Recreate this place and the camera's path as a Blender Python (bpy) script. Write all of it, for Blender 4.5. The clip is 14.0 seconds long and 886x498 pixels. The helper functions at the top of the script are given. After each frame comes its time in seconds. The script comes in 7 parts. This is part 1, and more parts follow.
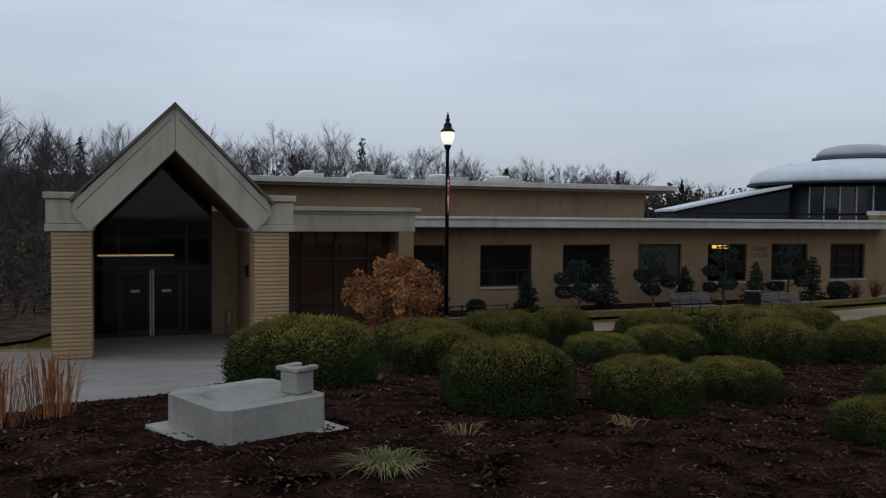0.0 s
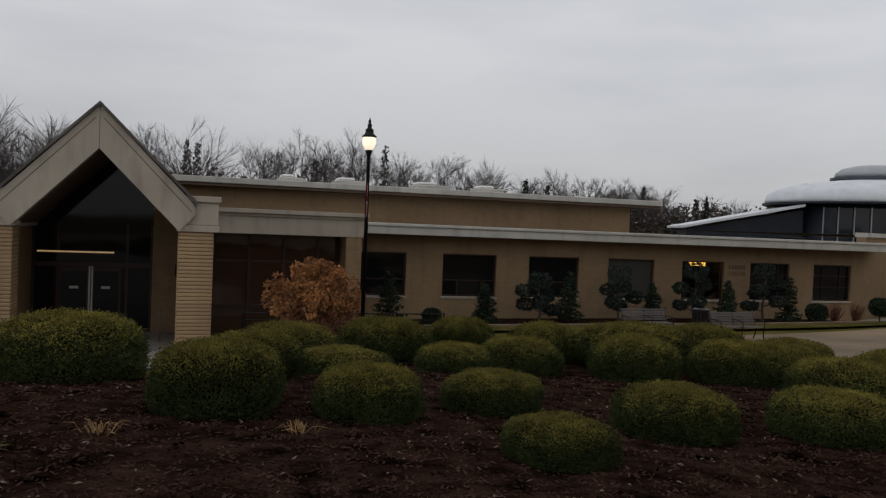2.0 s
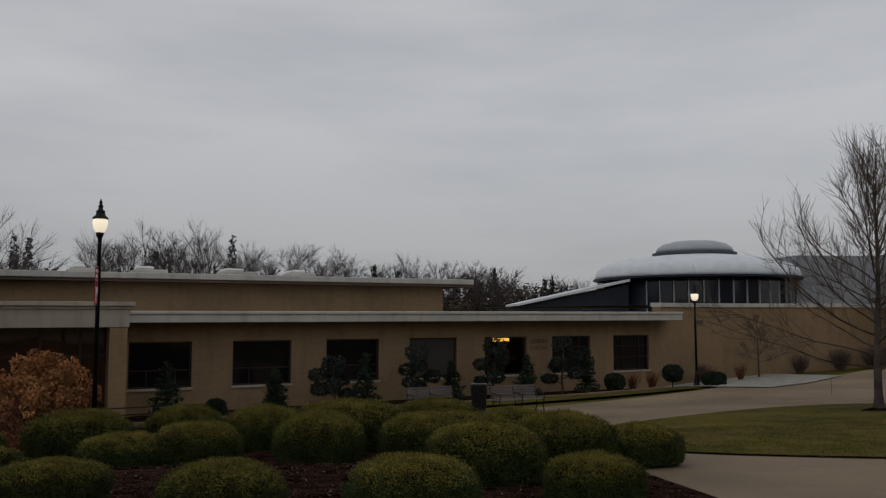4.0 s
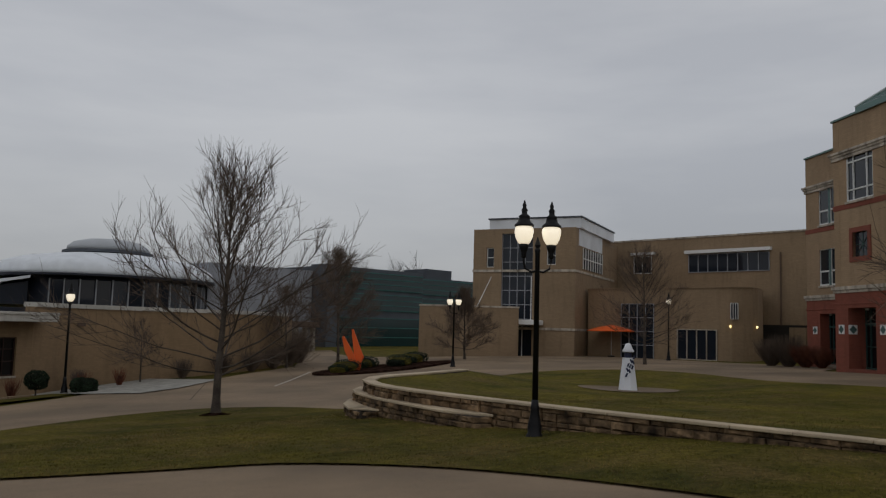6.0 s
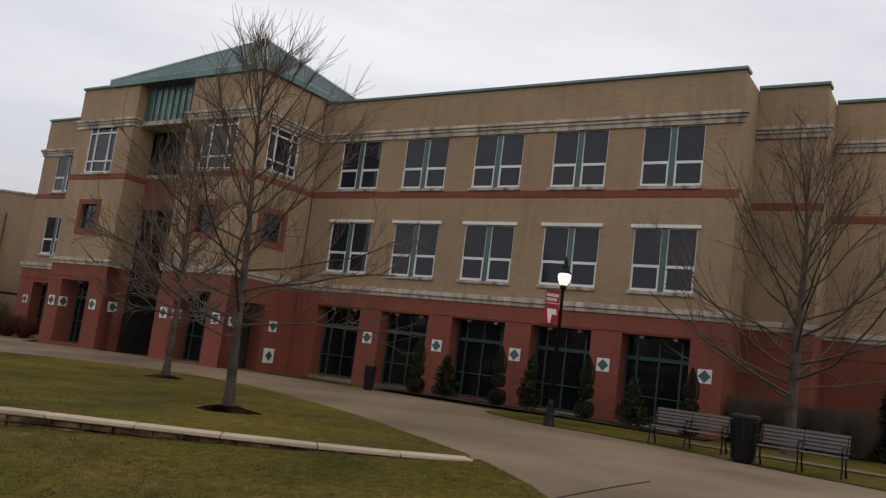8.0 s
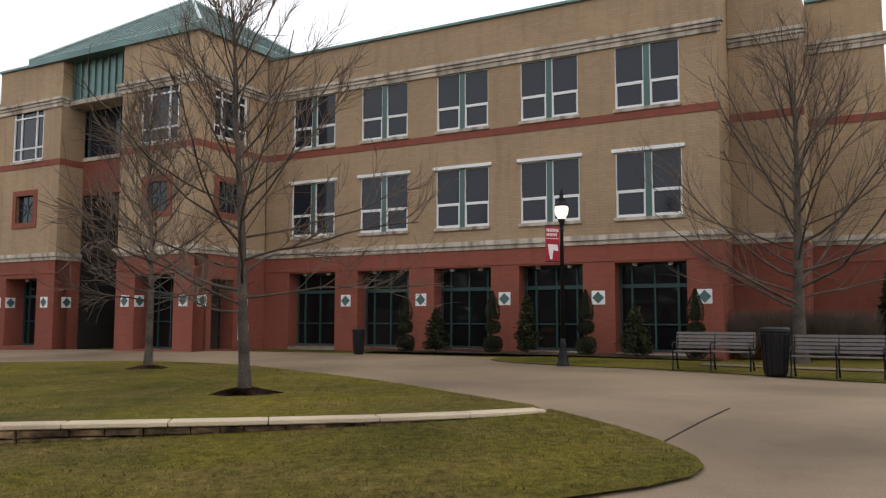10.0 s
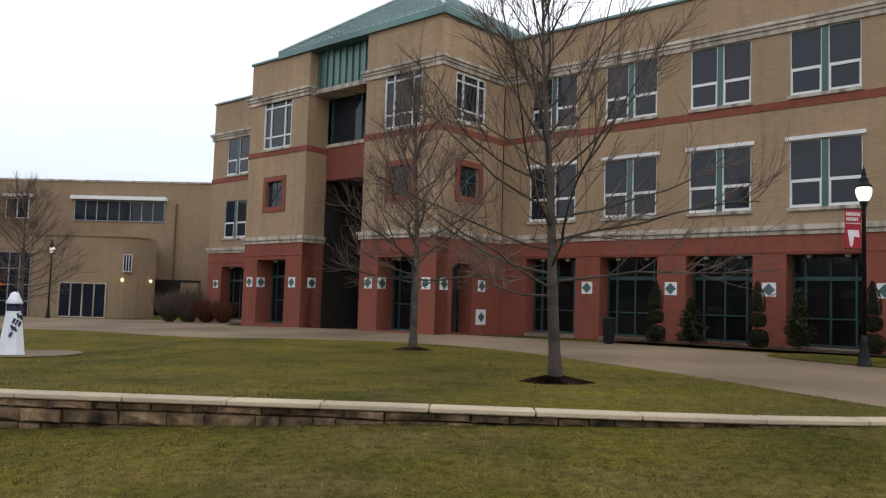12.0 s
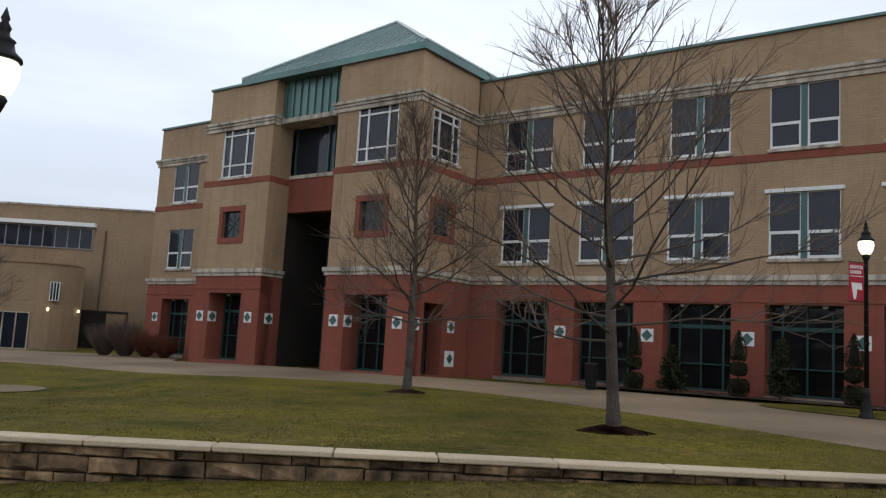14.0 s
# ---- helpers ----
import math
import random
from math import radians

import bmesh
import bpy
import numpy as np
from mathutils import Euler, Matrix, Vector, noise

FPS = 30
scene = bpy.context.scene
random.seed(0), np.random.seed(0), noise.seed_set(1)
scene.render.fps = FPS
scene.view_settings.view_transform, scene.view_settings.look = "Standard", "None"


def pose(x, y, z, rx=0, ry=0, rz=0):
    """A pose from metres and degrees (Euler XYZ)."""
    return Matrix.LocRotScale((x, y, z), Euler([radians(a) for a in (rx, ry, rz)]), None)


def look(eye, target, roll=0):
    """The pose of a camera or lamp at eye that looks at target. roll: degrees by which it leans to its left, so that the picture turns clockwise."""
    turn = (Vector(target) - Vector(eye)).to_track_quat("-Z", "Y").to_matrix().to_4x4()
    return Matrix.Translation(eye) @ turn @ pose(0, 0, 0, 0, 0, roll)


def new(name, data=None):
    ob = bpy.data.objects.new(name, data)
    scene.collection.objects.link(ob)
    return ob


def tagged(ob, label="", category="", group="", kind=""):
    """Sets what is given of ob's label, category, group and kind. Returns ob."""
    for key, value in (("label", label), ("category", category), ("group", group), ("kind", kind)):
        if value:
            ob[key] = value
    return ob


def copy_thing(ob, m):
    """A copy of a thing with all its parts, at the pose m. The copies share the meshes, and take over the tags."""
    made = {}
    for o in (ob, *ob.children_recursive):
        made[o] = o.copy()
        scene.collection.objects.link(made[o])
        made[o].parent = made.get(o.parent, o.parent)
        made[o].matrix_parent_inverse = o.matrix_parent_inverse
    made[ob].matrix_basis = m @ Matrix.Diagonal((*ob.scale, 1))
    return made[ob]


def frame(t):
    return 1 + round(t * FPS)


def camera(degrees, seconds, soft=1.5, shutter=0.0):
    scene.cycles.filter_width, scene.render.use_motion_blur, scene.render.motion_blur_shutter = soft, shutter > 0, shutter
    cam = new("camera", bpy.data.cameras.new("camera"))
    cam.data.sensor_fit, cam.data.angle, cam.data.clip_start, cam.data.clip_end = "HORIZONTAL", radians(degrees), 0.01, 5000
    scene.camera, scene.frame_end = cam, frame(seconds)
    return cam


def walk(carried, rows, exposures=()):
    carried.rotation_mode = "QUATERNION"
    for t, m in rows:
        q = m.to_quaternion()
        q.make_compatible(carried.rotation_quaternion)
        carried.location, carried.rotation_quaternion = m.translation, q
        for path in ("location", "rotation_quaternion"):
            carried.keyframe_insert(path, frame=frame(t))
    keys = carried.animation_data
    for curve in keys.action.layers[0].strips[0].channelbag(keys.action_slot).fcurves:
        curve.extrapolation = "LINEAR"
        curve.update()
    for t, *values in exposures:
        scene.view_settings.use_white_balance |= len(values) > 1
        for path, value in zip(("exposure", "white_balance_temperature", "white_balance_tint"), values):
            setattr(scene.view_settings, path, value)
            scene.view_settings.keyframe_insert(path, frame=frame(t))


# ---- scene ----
cam = camera(56.5, 14.0, soft=1.25)
PATH = [
    (0, (1.086, -0.354, 1.838), (0.993, 1.642, 1.764), 0.5),
    (0.5, (1.835, -0.234, 1.84), (1.646, 1.757, 1.839), 0.9),
    (1, (2.687, -0.1, 1.853), (2.424, 1.883, 1.836), 0.9),
    (1.5, (3.471, -0.036, 1.861), (3.227, 1.949, 1.855), -0.1),
    (2, (4.177, 0.016, 1.831), (3.995, 2.007, 1.779), 2.3),
    (2.5, (5.017, 0.062, 1.783), (4.967, 2.061, 1.773), 1.1),
    (5, (8.768, 0.789, 1.654), (9.25, 2.706, 1.954), 0.9),
    (5.5, (9.473, 0.75, 1.664), (10.53, 2.426, 1.933), -1.2),
    (6, (10.066, 0.754, 1.756), (11.38, 2.25, 1.945), 1.6),
    (6.5, (10.67, 0.81, 1.726), (12.203, 2.059, 2.027), 1.1),
    (7, (11.2, 0.895, 1.753), (12.797, 2.083, 1.949), 3.2),
    (7.5, (11.525, 0.898, 1.571), (13.487, 1.125, 1.884), 6.0),
    (8, (11.724, 1.128, 1.613), (13.705, 1.078, 1.883), 7.3),
    (8.5, (12.153, 1.368, 1.602), (14.1, 0.994, 1.868), 4.3),
    (9, (12.592, 1.719, 1.547), (14.568, 1.486, 1.753), 1.2),
    (11.5, (13.905, 3.982, 1.382), (15.892, 3.794, 1.515), -1.2),
    (12, (14.123, 4.608, 1.381), (16.104, 4.849, 1.517), 1.8),
    (12.5, (14.188, 5.163, 1.375), (16.163, 5.409, 1.574), 1.8),
    (13, (14.324, 5.72, 1.313), (16.308, 5.893, 1.504), 3.3),
    (13.5, (14.599, 6.295, 1.291), (16.582, 6.39, 1.531), 3.0),
    (14, (14.731, 6.888, 1.315), (16.716, 6.927, 1.556), 3.3),
]
EXPOSURES = [(0.0, -0.05, 5750, 8), (0.5, 0.0, 6150, 9), (1.0, 0.0, 6450, 10), (1.5, -0.36, 6480, 10), (2.0, -0.1, 6530, 11), (2.5, -0.08, 6550, 11), (5.0, -0.67, 6500, 10), (5.5, -0.62, 6480, 10), (6.0, -0.46, 6450, 10), (6.5, -0.43, 6480, 10), (7.0, -0.44, 6500, 11), (7.5, 0.06, 6550, 12), (8.0, 0.33, 6600, 12), (8.5, 0.48, 6580, 12), (9.0, 0.66, 6550, 12), (11.5, 1.15, 6300, 10), (12.0, 0.9, 6200, 10), (12.5, 0.72, 6080, 9), (13.0, 0.7, 6080, 9), (14.0, 0.58, 6020, 9)]
walk(cam, [(t, look(eye, target, roll)) for t, eye, target, roll in PATH], EXPOSURES)

# ---- world: a heavy overcast at dusk ----
world = bpy.data.worlds.new("overcast_sky")
scene.world = world
world.use_nodes = True
wn, wl = world.node_tree.nodes, world.node_tree.links
wn.clear()
w_out = wn.new("ShaderNodeOutputWorld")
w_bg = wn.new("ShaderNodeBackground")
w_sky = wn.new("ShaderNodeTexSky")
w_sky.sky_type = "NISHITA"
w_sky.sun_disc = False
w_sky.sun_elevation, w_sky.sun_rotation = radians(24), radians(-150)
w_co = wn.new("ShaderNodeTexCoord")
w_map = wn.new("ShaderNodeMapping")
w_map.inputs["Scale"].default_value = (1.0, 1.0, 4.6)
w_noise = wn.new("ShaderNodeTexNoise")
w_noise.inputs["Scale"].default_value, w_noise.inputs["Detail"].default_value, w_noise.inputs["Roughness"].default_value = 1.6, 6.0, 0.52
w_ramp = wn.new("ShaderNodeValToRGB")
w_ramp.color_ramp.elements[0].position, w_ramp.color_ramp.elements[0].color = 0.36, (4.85, 4.98, 5.3, 1)
w_ramp.color_ramp.elements[1].position, w_ramp.color_ramp.elements[1].color = 0.64, (6.15, 6.22, 6.4, 1)
w_mix = wn.new("ShaderNodeMix")
w_mix.data_type = "RGBA"
w_mix.inputs[0].default_value = 0.93
wl.new(w_co.outputs["Generated"], w_map.inputs["Vector"])
wl.new(w_map.outputs["Vector"], w_noise.inputs["Vector"])
wl.new(w_noise.outputs["Fac"], w_ramp.inputs["Fac"])
wl.new(w_sky.outputs["Color"], w_mix.inputs[6])
wl.new(w_ramp.outputs["Color"], w_mix.inputs[7])
w_sep = wn.new("ShaderNodeSeparateXYZ")
w_rise = wn.new("ShaderNodeMapRange")
w_rise.interpolation_type = "SMOOTHSTEP"
w_rise.inputs["From Min"].default_value, w_rise.inputs["From Max"].default_value = -0.02, 0.3
w_rise.inputs["To Min"].default_value, w_rise.inputs["To Max"].default_value = 0.85, 1.2
w_gain = wn.new("ShaderNodeVectorMath")
w_gain.operation = "SCALE"
wl.new(w_co.outputs["Generated"], w_sep.inputs["Vector"])
wl.new(w_sep.outputs["Z"], w_rise.inputs["Value"])
wl.new(w_mix.outputs[2], w_gain.inputs[0])
wl.new(w_rise.outputs["Result"], w_gain.inputs["Scale"])
wl.new(w_gain.outputs["Vector"], w_bg.inputs["Color"])
w_bg.inputs["Strength"].default_value = 0.1
wl.new(w_bg.outputs["Background"], w_out.inputs["Surface"])

sun = new("sun", bpy.data.lights.new("sun", "SUN"))
sun.data.energy, sun.data.angle, sun.data.color = 0.12, radians(40), (1.0, 0.96, 0.9)
sun.matrix_world = look((-40, -60, 60), (20, 10, 0))

# ---- materials ----
def material(name, base, rough=0.8, metal=0.0, vary=0.12, scale=6.0, bump=0.15, fine=60.0, spec=0.3, stain=0.0, tint=None, stain_from=0.5, stain_to=0.75):
    """A surface with two scales of variation: broad stains and a fine grain with relief."""
    m = bpy.data.materials.new(name)
    m.use_nodes = True
    n, l = m.node_tree.nodes, m.node_tree.links
    b = n["Principled BSDF"]
    b.inputs["Roughness"].default_value, b.inputs["Metallic"].default_value = rough, metal
    b.inputs["Specular IOR Level"].default_value = spec
    co = n.new("ShaderNodeTexCoord")
    broad, grain = n.new("ShaderNodeTexNoise"), n.new("ShaderNodeTexNoise")
    broad.inputs["Scale"].default_value, broad.inputs["Detail"].default_value = scale * 0.1, 5.0
    grain.inputs["Scale"].default_value, grain.inputs["Detail"].default_value = fine, 3.0
    l.new(co.outputs["Object"], broad.inputs["Vector"])
    l.new(co.outputs["Object"], grain.inputs["Vector"])
    ramp = n.new("ShaderNodeValToRGB")
    dark = tint or tuple(c * (1 - 2 * vary) for c in base)
    ramp.color_ramp.elements[0].position, ramp.color_ramp.elements[0].color = 0.3, (*dark, 1)
    ramp.color_ramp.elements[1].position, ramp.color_ramp.elements[1].color = 0.7, (*[min(1, c * (1 + vary)) for c in base], 1)
    l.new(broad.outputs["Fac"], ramp.inputs["Fac"])
    mix = n.new("ShaderNodeMix")
    mix.data_type, mix.blend_type = "RGBA", "OVERLAY"
    mix.inputs[0].default_value = min(0.9, vary * 2.5)
    l.new(ramp.outputs["Color"], mix.inputs[6])
    l.new(grain.outputs["Fac"], mix.inputs[7])
    info = n.new("ShaderNodeObjectInfo")
    hsv = n.new("ShaderNodeHueSaturation")
    rng = n.new("ShaderNodeMapRange")
    rng.inputs["To Min"].default_value, rng.inputs["To Max"].default_value = 1 - vary * 0.6, 1 + vary * 0.6
    l.new(info.outputs["Random"], rng.inputs["Value"])
    l.new(rng.outputs["Result"], hsv.inputs["Value"])
    l.new(mix.outputs[2], hsv.inputs["Color"])
    last = hsv.outputs["Color"]
    if stain:
        st = n.new("ShaderNodeTexNoise")
        mp = n.new("ShaderNodeMapping")
        mp.inputs["Scale"].default_value = (1.3, 1.3, 0.22)
        st.inputs["Scale"].default_value, st.inputs["Detail"].default_value = 2.2, 6.0
        l.new(co.outputs["Object"], mp.inputs["Vector"])
        l.new(mp.outputs["Vector"], st.inputs["Vector"])
        sr = n.new("ShaderNodeMapRange")
        sr.inputs["From Min"].default_value, sr.inputs["From Max"].default_value = stain_from, stain_to
        sr.inputs["To Min"].default_value, sr.inputs["To Max"].default_value = 0.0, stain
        l.new(st.outputs["Fac"], sr.inputs["Value"])
        sm = n.new("ShaderNodeMix")
        sm.data_type, sm.blend_type = "RGBA", "MULTIPLY"
        l.new(sr.outputs["Result"], sm.inputs[0])
        l.new(last, sm.inputs[6])
        sm.inputs[7].default_value = (0.25, 0.22, 0.2, 1)
        last = sm.outputs[2]
    l.new(last, b.inputs["Base Color"])
    if bump:
        bp = n.new("ShaderNodeBump")
        bp.inputs["Strength"].default_value, bp.inputs["Distance"].default_value = bump, 0.02
        l.new(grain.outputs["Fac"], bp.inputs["Height"])
        l.new(bp.outputs["Normal"], b.inputs["Normal"])
    return m


def brick_material(name, base, mortar, rough=0.85):
    """Fine brickwork: courses and grain too small to pick apart from the walk."""
    m = material(name, base, rough, vary=0.08, scale=3.0, bump=0.1, fine=40.0, stain=0.22)
    n, l = m.node_tree.nodes, m.node_tree.links
    b = n["Principled BSDF"]
    src = b.inputs["Base Color"].links[0].from_socket
    geo = n.new("ShaderNodeTexCoord")
    sep = n.new("ShaderNodeSeparateXYZ")
    comb = n.new("ShaderNodeCombineXYZ")
    add = n.new("ShaderNodeMath")
    l.new(geo.outputs["Object"], sep.inputs["Vector"])
    l.new(sep.outputs["X"], add.inputs[0])
    l.new(sep.outputs["Y"], add.inputs[1])
    l.new(add.outputs["Value"], comb.inputs["X"])
    l.new(sep.outputs["Z"], comb.inputs["Y"])
    br = n.new("ShaderNodeTexBrick")
    br.inputs["Scale"].default_value = 1.0
    br.inputs["Brick Width"].default_value, br.inputs["Row Height"].default_value = 0.3, 0.1
    br.inputs["Mortar Size"].default_value = 0.007
    br.inputs["Color1"].default_value, br.inputs["Color2"].default_value = (1, 1, 1, 1), (0.86, 0.86, 0.86, 1)
    br.inputs["Mortar"].default_value = (mortar, mortar, mortar, 1)
    l.new(comb.outputs["Vector"], br.inputs["Vector"])
    mx = n.new("ShaderNodeMix")
    mx.data_type, mx.blend_type = "RGBA", "MULTIPLY"
    mx.inputs[0].default_value = 0.8
    l.new(src, mx.inputs[6])
    l.new(br.outputs["Color"], mx.inputs[7])
    l.new(mx.outputs[2], b.inputs["Base Color"])
    return m


def glass_material(name, base, rough=0.04):
    m = bpy.data.materials.new(name)
    m.use_nodes = True
    n, l = m.node_tree.nodes, m.node_tree.links
    b = n["Principled BSDF"]
    b.inputs["Base Color"].default_value = (*base, 1)
    b.inputs["Roughness"].default_value = rough
    b.inputs["Specular IOR Level"].default_value = 0.5
    b.inputs["IOR"].default_value = 1.5
    co = n.new("ShaderNodeTexCoord")
    no = n.new("ShaderNodeTexNoise")
    no.inputs["Scale"].default_value = 0.6
    bp = n.new("ShaderNodeBump")
    bp.inputs["Strength"].default_value, bp.inputs["Distance"].default_value = 0.06, 0.05
    l.new(co.outputs["Object"], no.inputs["Vector"])
    l.new(no.outputs["Fac"], bp.inputs["Height"])
    l.new(bp.outputs["Normal"], b.inputs["Normal"])
    return m


def lit_material(name, colour, strength):
    m = bpy.data.materials.new(name)
    m.use_nodes = True
    b = m.node_tree.nodes["Principled BSDF"]
    b.inputs["Base Color"].default_value = (0.9, 0.88, 0.82, 1)
    b.inputs["Emission Color"].default_value = (*colour, 1)
    b.inputs["Emission Strength"].default_value = strength
    return m


def lawn_material():
    m = material("winter_lawn", (0.089, 0.071, 0.0105), 0.95, vary=0.4, scale=4.0, bump=0.8, fine=45.0, spec=0.05, tint=(0.042, 0.043, 0.009))
    n, l = m.node_tree.nodes, m.node_tree.links
    b = n["Principled BSDF"]
    src = b.inputs["Base Color"].links[0].from_socket
    co = n.new("ShaderNodeTexCoord")
    no = n.new("ShaderNodeTexNoise")
    no.inputs["Scale"].default_value, no.inputs["Detail"].default_value = 0.7, 9.0
    rg = n.new("ShaderNodeMapRange")
    rg.inputs["From Min"].default_value, rg.inputs["From Max"].default_value = 0.45, 0.7
    rg.inputs["To Max"].default_value = 0.75
    mx = n.new("ShaderNodeMix")
    mx.data_type = "RGBA"
    mx.inputs[7].default_value = (0.125, 0.088, 0.03, 1)
    l.new(co.outputs["Object"], no.inputs["Vector"])
    l.new(no.outputs["Fac"], rg.inputs["Value"])
    l.new(rg.outputs["Result"], mx.inputs[0])
    l.new(src, mx.inputs[6])
    wear = n.new("ShaderNodeTexNoise")
    wear.inputs["Scale"].default_value, wear.inputs["Detail"].default_value, wear.inputs["Roughness"].default_value = 7.0, 9.0, 0.78
    wr = n.new("ShaderNodeMapRange")
    wr.inputs["From Min"].default_value, wr.inputs["From Max"].default_value = 0.32, 0.68
    wr.inputs["To Min"].default_value, wr.inputs["To Max"].default_value = 0.35, 1.65
    gain = n.new("ShaderNodeVectorMath")
    gain.operation = "SCALE"
    l.new(co.outputs["Object"], wear.inputs["Vector"])
    l.new(wear.outputs["Fac"], wr.inputs["Value"])
    l.new(mx.outputs[2], gain.inputs[0])
    l.new(wr.outputs["Result"], gain.inputs["Scale"])
    l.new(gain.outputs["Vector"], b.inputs["Base Color"])
    return m


M_TAN = brick_material("tan_brick", (0.39, 0.272, 0.165), 0.75)
M_RED = brick_material("red_brick", (0.255, 0.078, 0.05), 0.8)
M_STONE = material("pale_stone_trim", (0.50, 0.44, 0.36), 0.8, vary=0.16, scale=9, stain=0.8, stain_from=0.46, stain_to=0.7)
M_GREEN = material("green_painted_metal", (0.08, 0.14, 0.13), 0.45, metal=0.3, vary=0.1, scale=5, bump=0.03)
M_ROOF = material("verdigris_roof_metal", (0.12, 0.195, 0.178), 0.34, metal=0.45, vary=0.12, scale=5, bump=0.03)
M_HIP = material("pale_hip_flashing", (0.42, 0.47, 0.45), 0.4, metal=0.3, vary=0.08, bump=0.02)
M_WHITE = material("white_window_paint", (0.74, 0.74, 0.72), 0.5, vary=0.05, bump=0.02)
M_GLASS = glass_material("dark_window_glass", (0.016, 0.02, 0.028))
M_GLASS.node_tree.nodes["Principled BSDF"].inputs["Specular IOR Level"].default_value = 0.36
M_GLASSD = glass_material("unlit_entrance_glass", (0.008, 0.008, 0.009))
M_GLASSD.node_tree.nodes["Principled BSDF"].inputs["Specular IOR Level"].default_value = 0.26
M_GREEND = material("dark_green_glazing_bar", (0.032, 0.075, 0.068), 0.5, metal=0.2, vary=0.1, scale=5, bump=0.02)
M_WOODEN = material("brown_timber_panel", (0.12, 0.07, 0.04), 0.6, vary=0.2, scale=12)
# Near black, with the shade of unlit interiors put into the colour.
M_DARK = material("interior_shade_tone", (0.03, 0.026, 0.022), 0.9, vary=0.2)
M_LAWN = lawn_material()
M_CONC = material("worn_concrete_paving", (0.205, 0.146, 0.09), 0.85, vary=0.22, scale=2.2, bump=0.15, fine=70, stain=0.12)
M_PALE = material("pale_entrance_concrete", (0.255, 0.23, 0.2), 0.85, vary=0.14, scale=4, bump=0.15, fine=70, stain=0.3)
M_MULCH = material("dark_bark_mulch", (0.031, 0.017, 0.0125), 1.0, vary=0.5, scale=30, bump=1.0, fine=30, spec=0.0)
M_ABRICK = brick_material("buff_wall_brick", (0.28, 0.188, 0.105), 0.82)
M_BUFF = material("buff_brick_unit", (0.40, 0.275, 0.15), 0.85, vary=0.12, scale=8)
# Mortar darkened so its colour carries the shade of the raked joints.
M_BUFFGAP = material("shadowed_mortar", (0.2, 0.15, 0.1), 0.9, vary=0.1)
M_LIME = material("limestone_cladding", (0.42, 0.37, 0.30), 0.75, vary=0.1, scale=5, stain=0.35)
M_SOFFIT = material("brown_soffit", (0.13, 0.085, 0.06), 0.7, vary=0.12)
M_SHINGLE = material("weathered_roof_felt", (0.12, 0.11, 0.1), 0.9, vary=0.2, scale=10, bump=0.5)
M_FASCIA = material("grey_metal_fascia", (0.5, 0.48, 0.43), 0.5, vary=0.08, stain=0.3)
M_DECK = material("flat_roof_gravel", (0.3, 0.29, 0.27), 0.95, vary=0.15)
M_BLACK = material("black_cast_iron", (0.012, 0.012, 0.013), 0.45, metal=0.5, vary=0.15, bump=0.05)
M_BARK = material("grey_bark", (0.088, 0.07, 0.056), 0.95, vary=0.3, scale=20, bump=0.7, fine=30)
M_TWIG = material("bare_twigs", (0.125, 0.092, 0.07), 0.95, vary=0.2, scale=20, bump=0.2)
M_GLOBE = lit_material("lit_lamp_globe", (1.0, 0.86, 0.62), 0.95)
M_CAPSTONE = material("sandstone_coping", (0.5, 0.4, 0.275), 0.85, vary=0.12, scale=8)
M_BLOCKST = material("rough_sandstone", (0.205, 0.135, 0.074), 0.92, vary=0.45, scale=26, bump=1.0, fine=11, stain=0.85)
M_BLOCKCORE = material("wall_core_earth", (0.04, 0.03, 0.022), 0.95, vary=0.2)
M_GRAYCONC = material("weathered_grey_concrete", (0.33, 0.315, 0.275), 0.88, vary=0.14, scale=14, bump=0.3, stain=0.5)

# ---- helpers for meshes ----
from mathutils import geometry
SETTING = "structure"


def mesh_from(name, verts, faces, mats, smooth=False, index=None):
    me = bpy.data.meshes.new(name)
    me.from_pydata([tuple(v) for v in verts], [], faces)
    for m in (mats if isinstance(mats, (list, tuple)) else [mats]):
        me.materials.append(m)
    if index:
        me.polygons.foreach_set("material_index", index)
    if smooth:
        me.polygons.foreach_set("use_smooth", [True] * len(me.polygons))
    me.update()
    return me


def finish(name, bm, mats, smooth=False):
    bmesh.ops.recalc_face_normals(bm, faces=bm.faces)
    me = bpy.data.meshes.new(name)
    bm.to_mesh(me)
    bm.free()
    for m in (mats if isinstance(mats, (list, tuple)) else [mats]):
        me.materials.append(m)
    if smooth:
        me.polygons.foreach_set("use_smooth", [True] * len(me.polygons))
    return me


def part(name, bm, mat, parent=None, label="", smooth=False):
    """One bmesh, or a mesh made before, as one mesh object under a thing or a part."""
    me = bm if isinstance(bm, bpy.types.Mesh) else finish(name, bm, mat, smooth)
    ob = new(name, me)
    ob.parent = parent
    return tagged(ob, label)


def thing(name, label, category, at=None, group="", kind=""):
    ob = new(name)
    ob.empty_display_size = 0.1
    if at is not None:
        ob.matrix_basis = at
    return tagged(ob, label, category, group, kind)


def box(bm, x0, x1, y0, y1, z0, z1, bevel=0.0):
    vs = [bm.verts.new((x, y, z)) for x in (x0, x1) for y in (y0, y1) for z in (z0, z1)]
    fs = [bm.faces.new([vs[i] for i in q]) for q in ((0, 1, 3, 2), (4, 6, 7, 5), (0, 4, 5, 1), (2, 3, 7, 6), (0, 2, 6, 4), (1, 5, 7, 3))]
    if bevel:
        bmesh.ops.bevel(bm, geom=list({e for f in fs for e in f.edges}), offset=bevel, segments=1, affect="EDGES")
    return bm


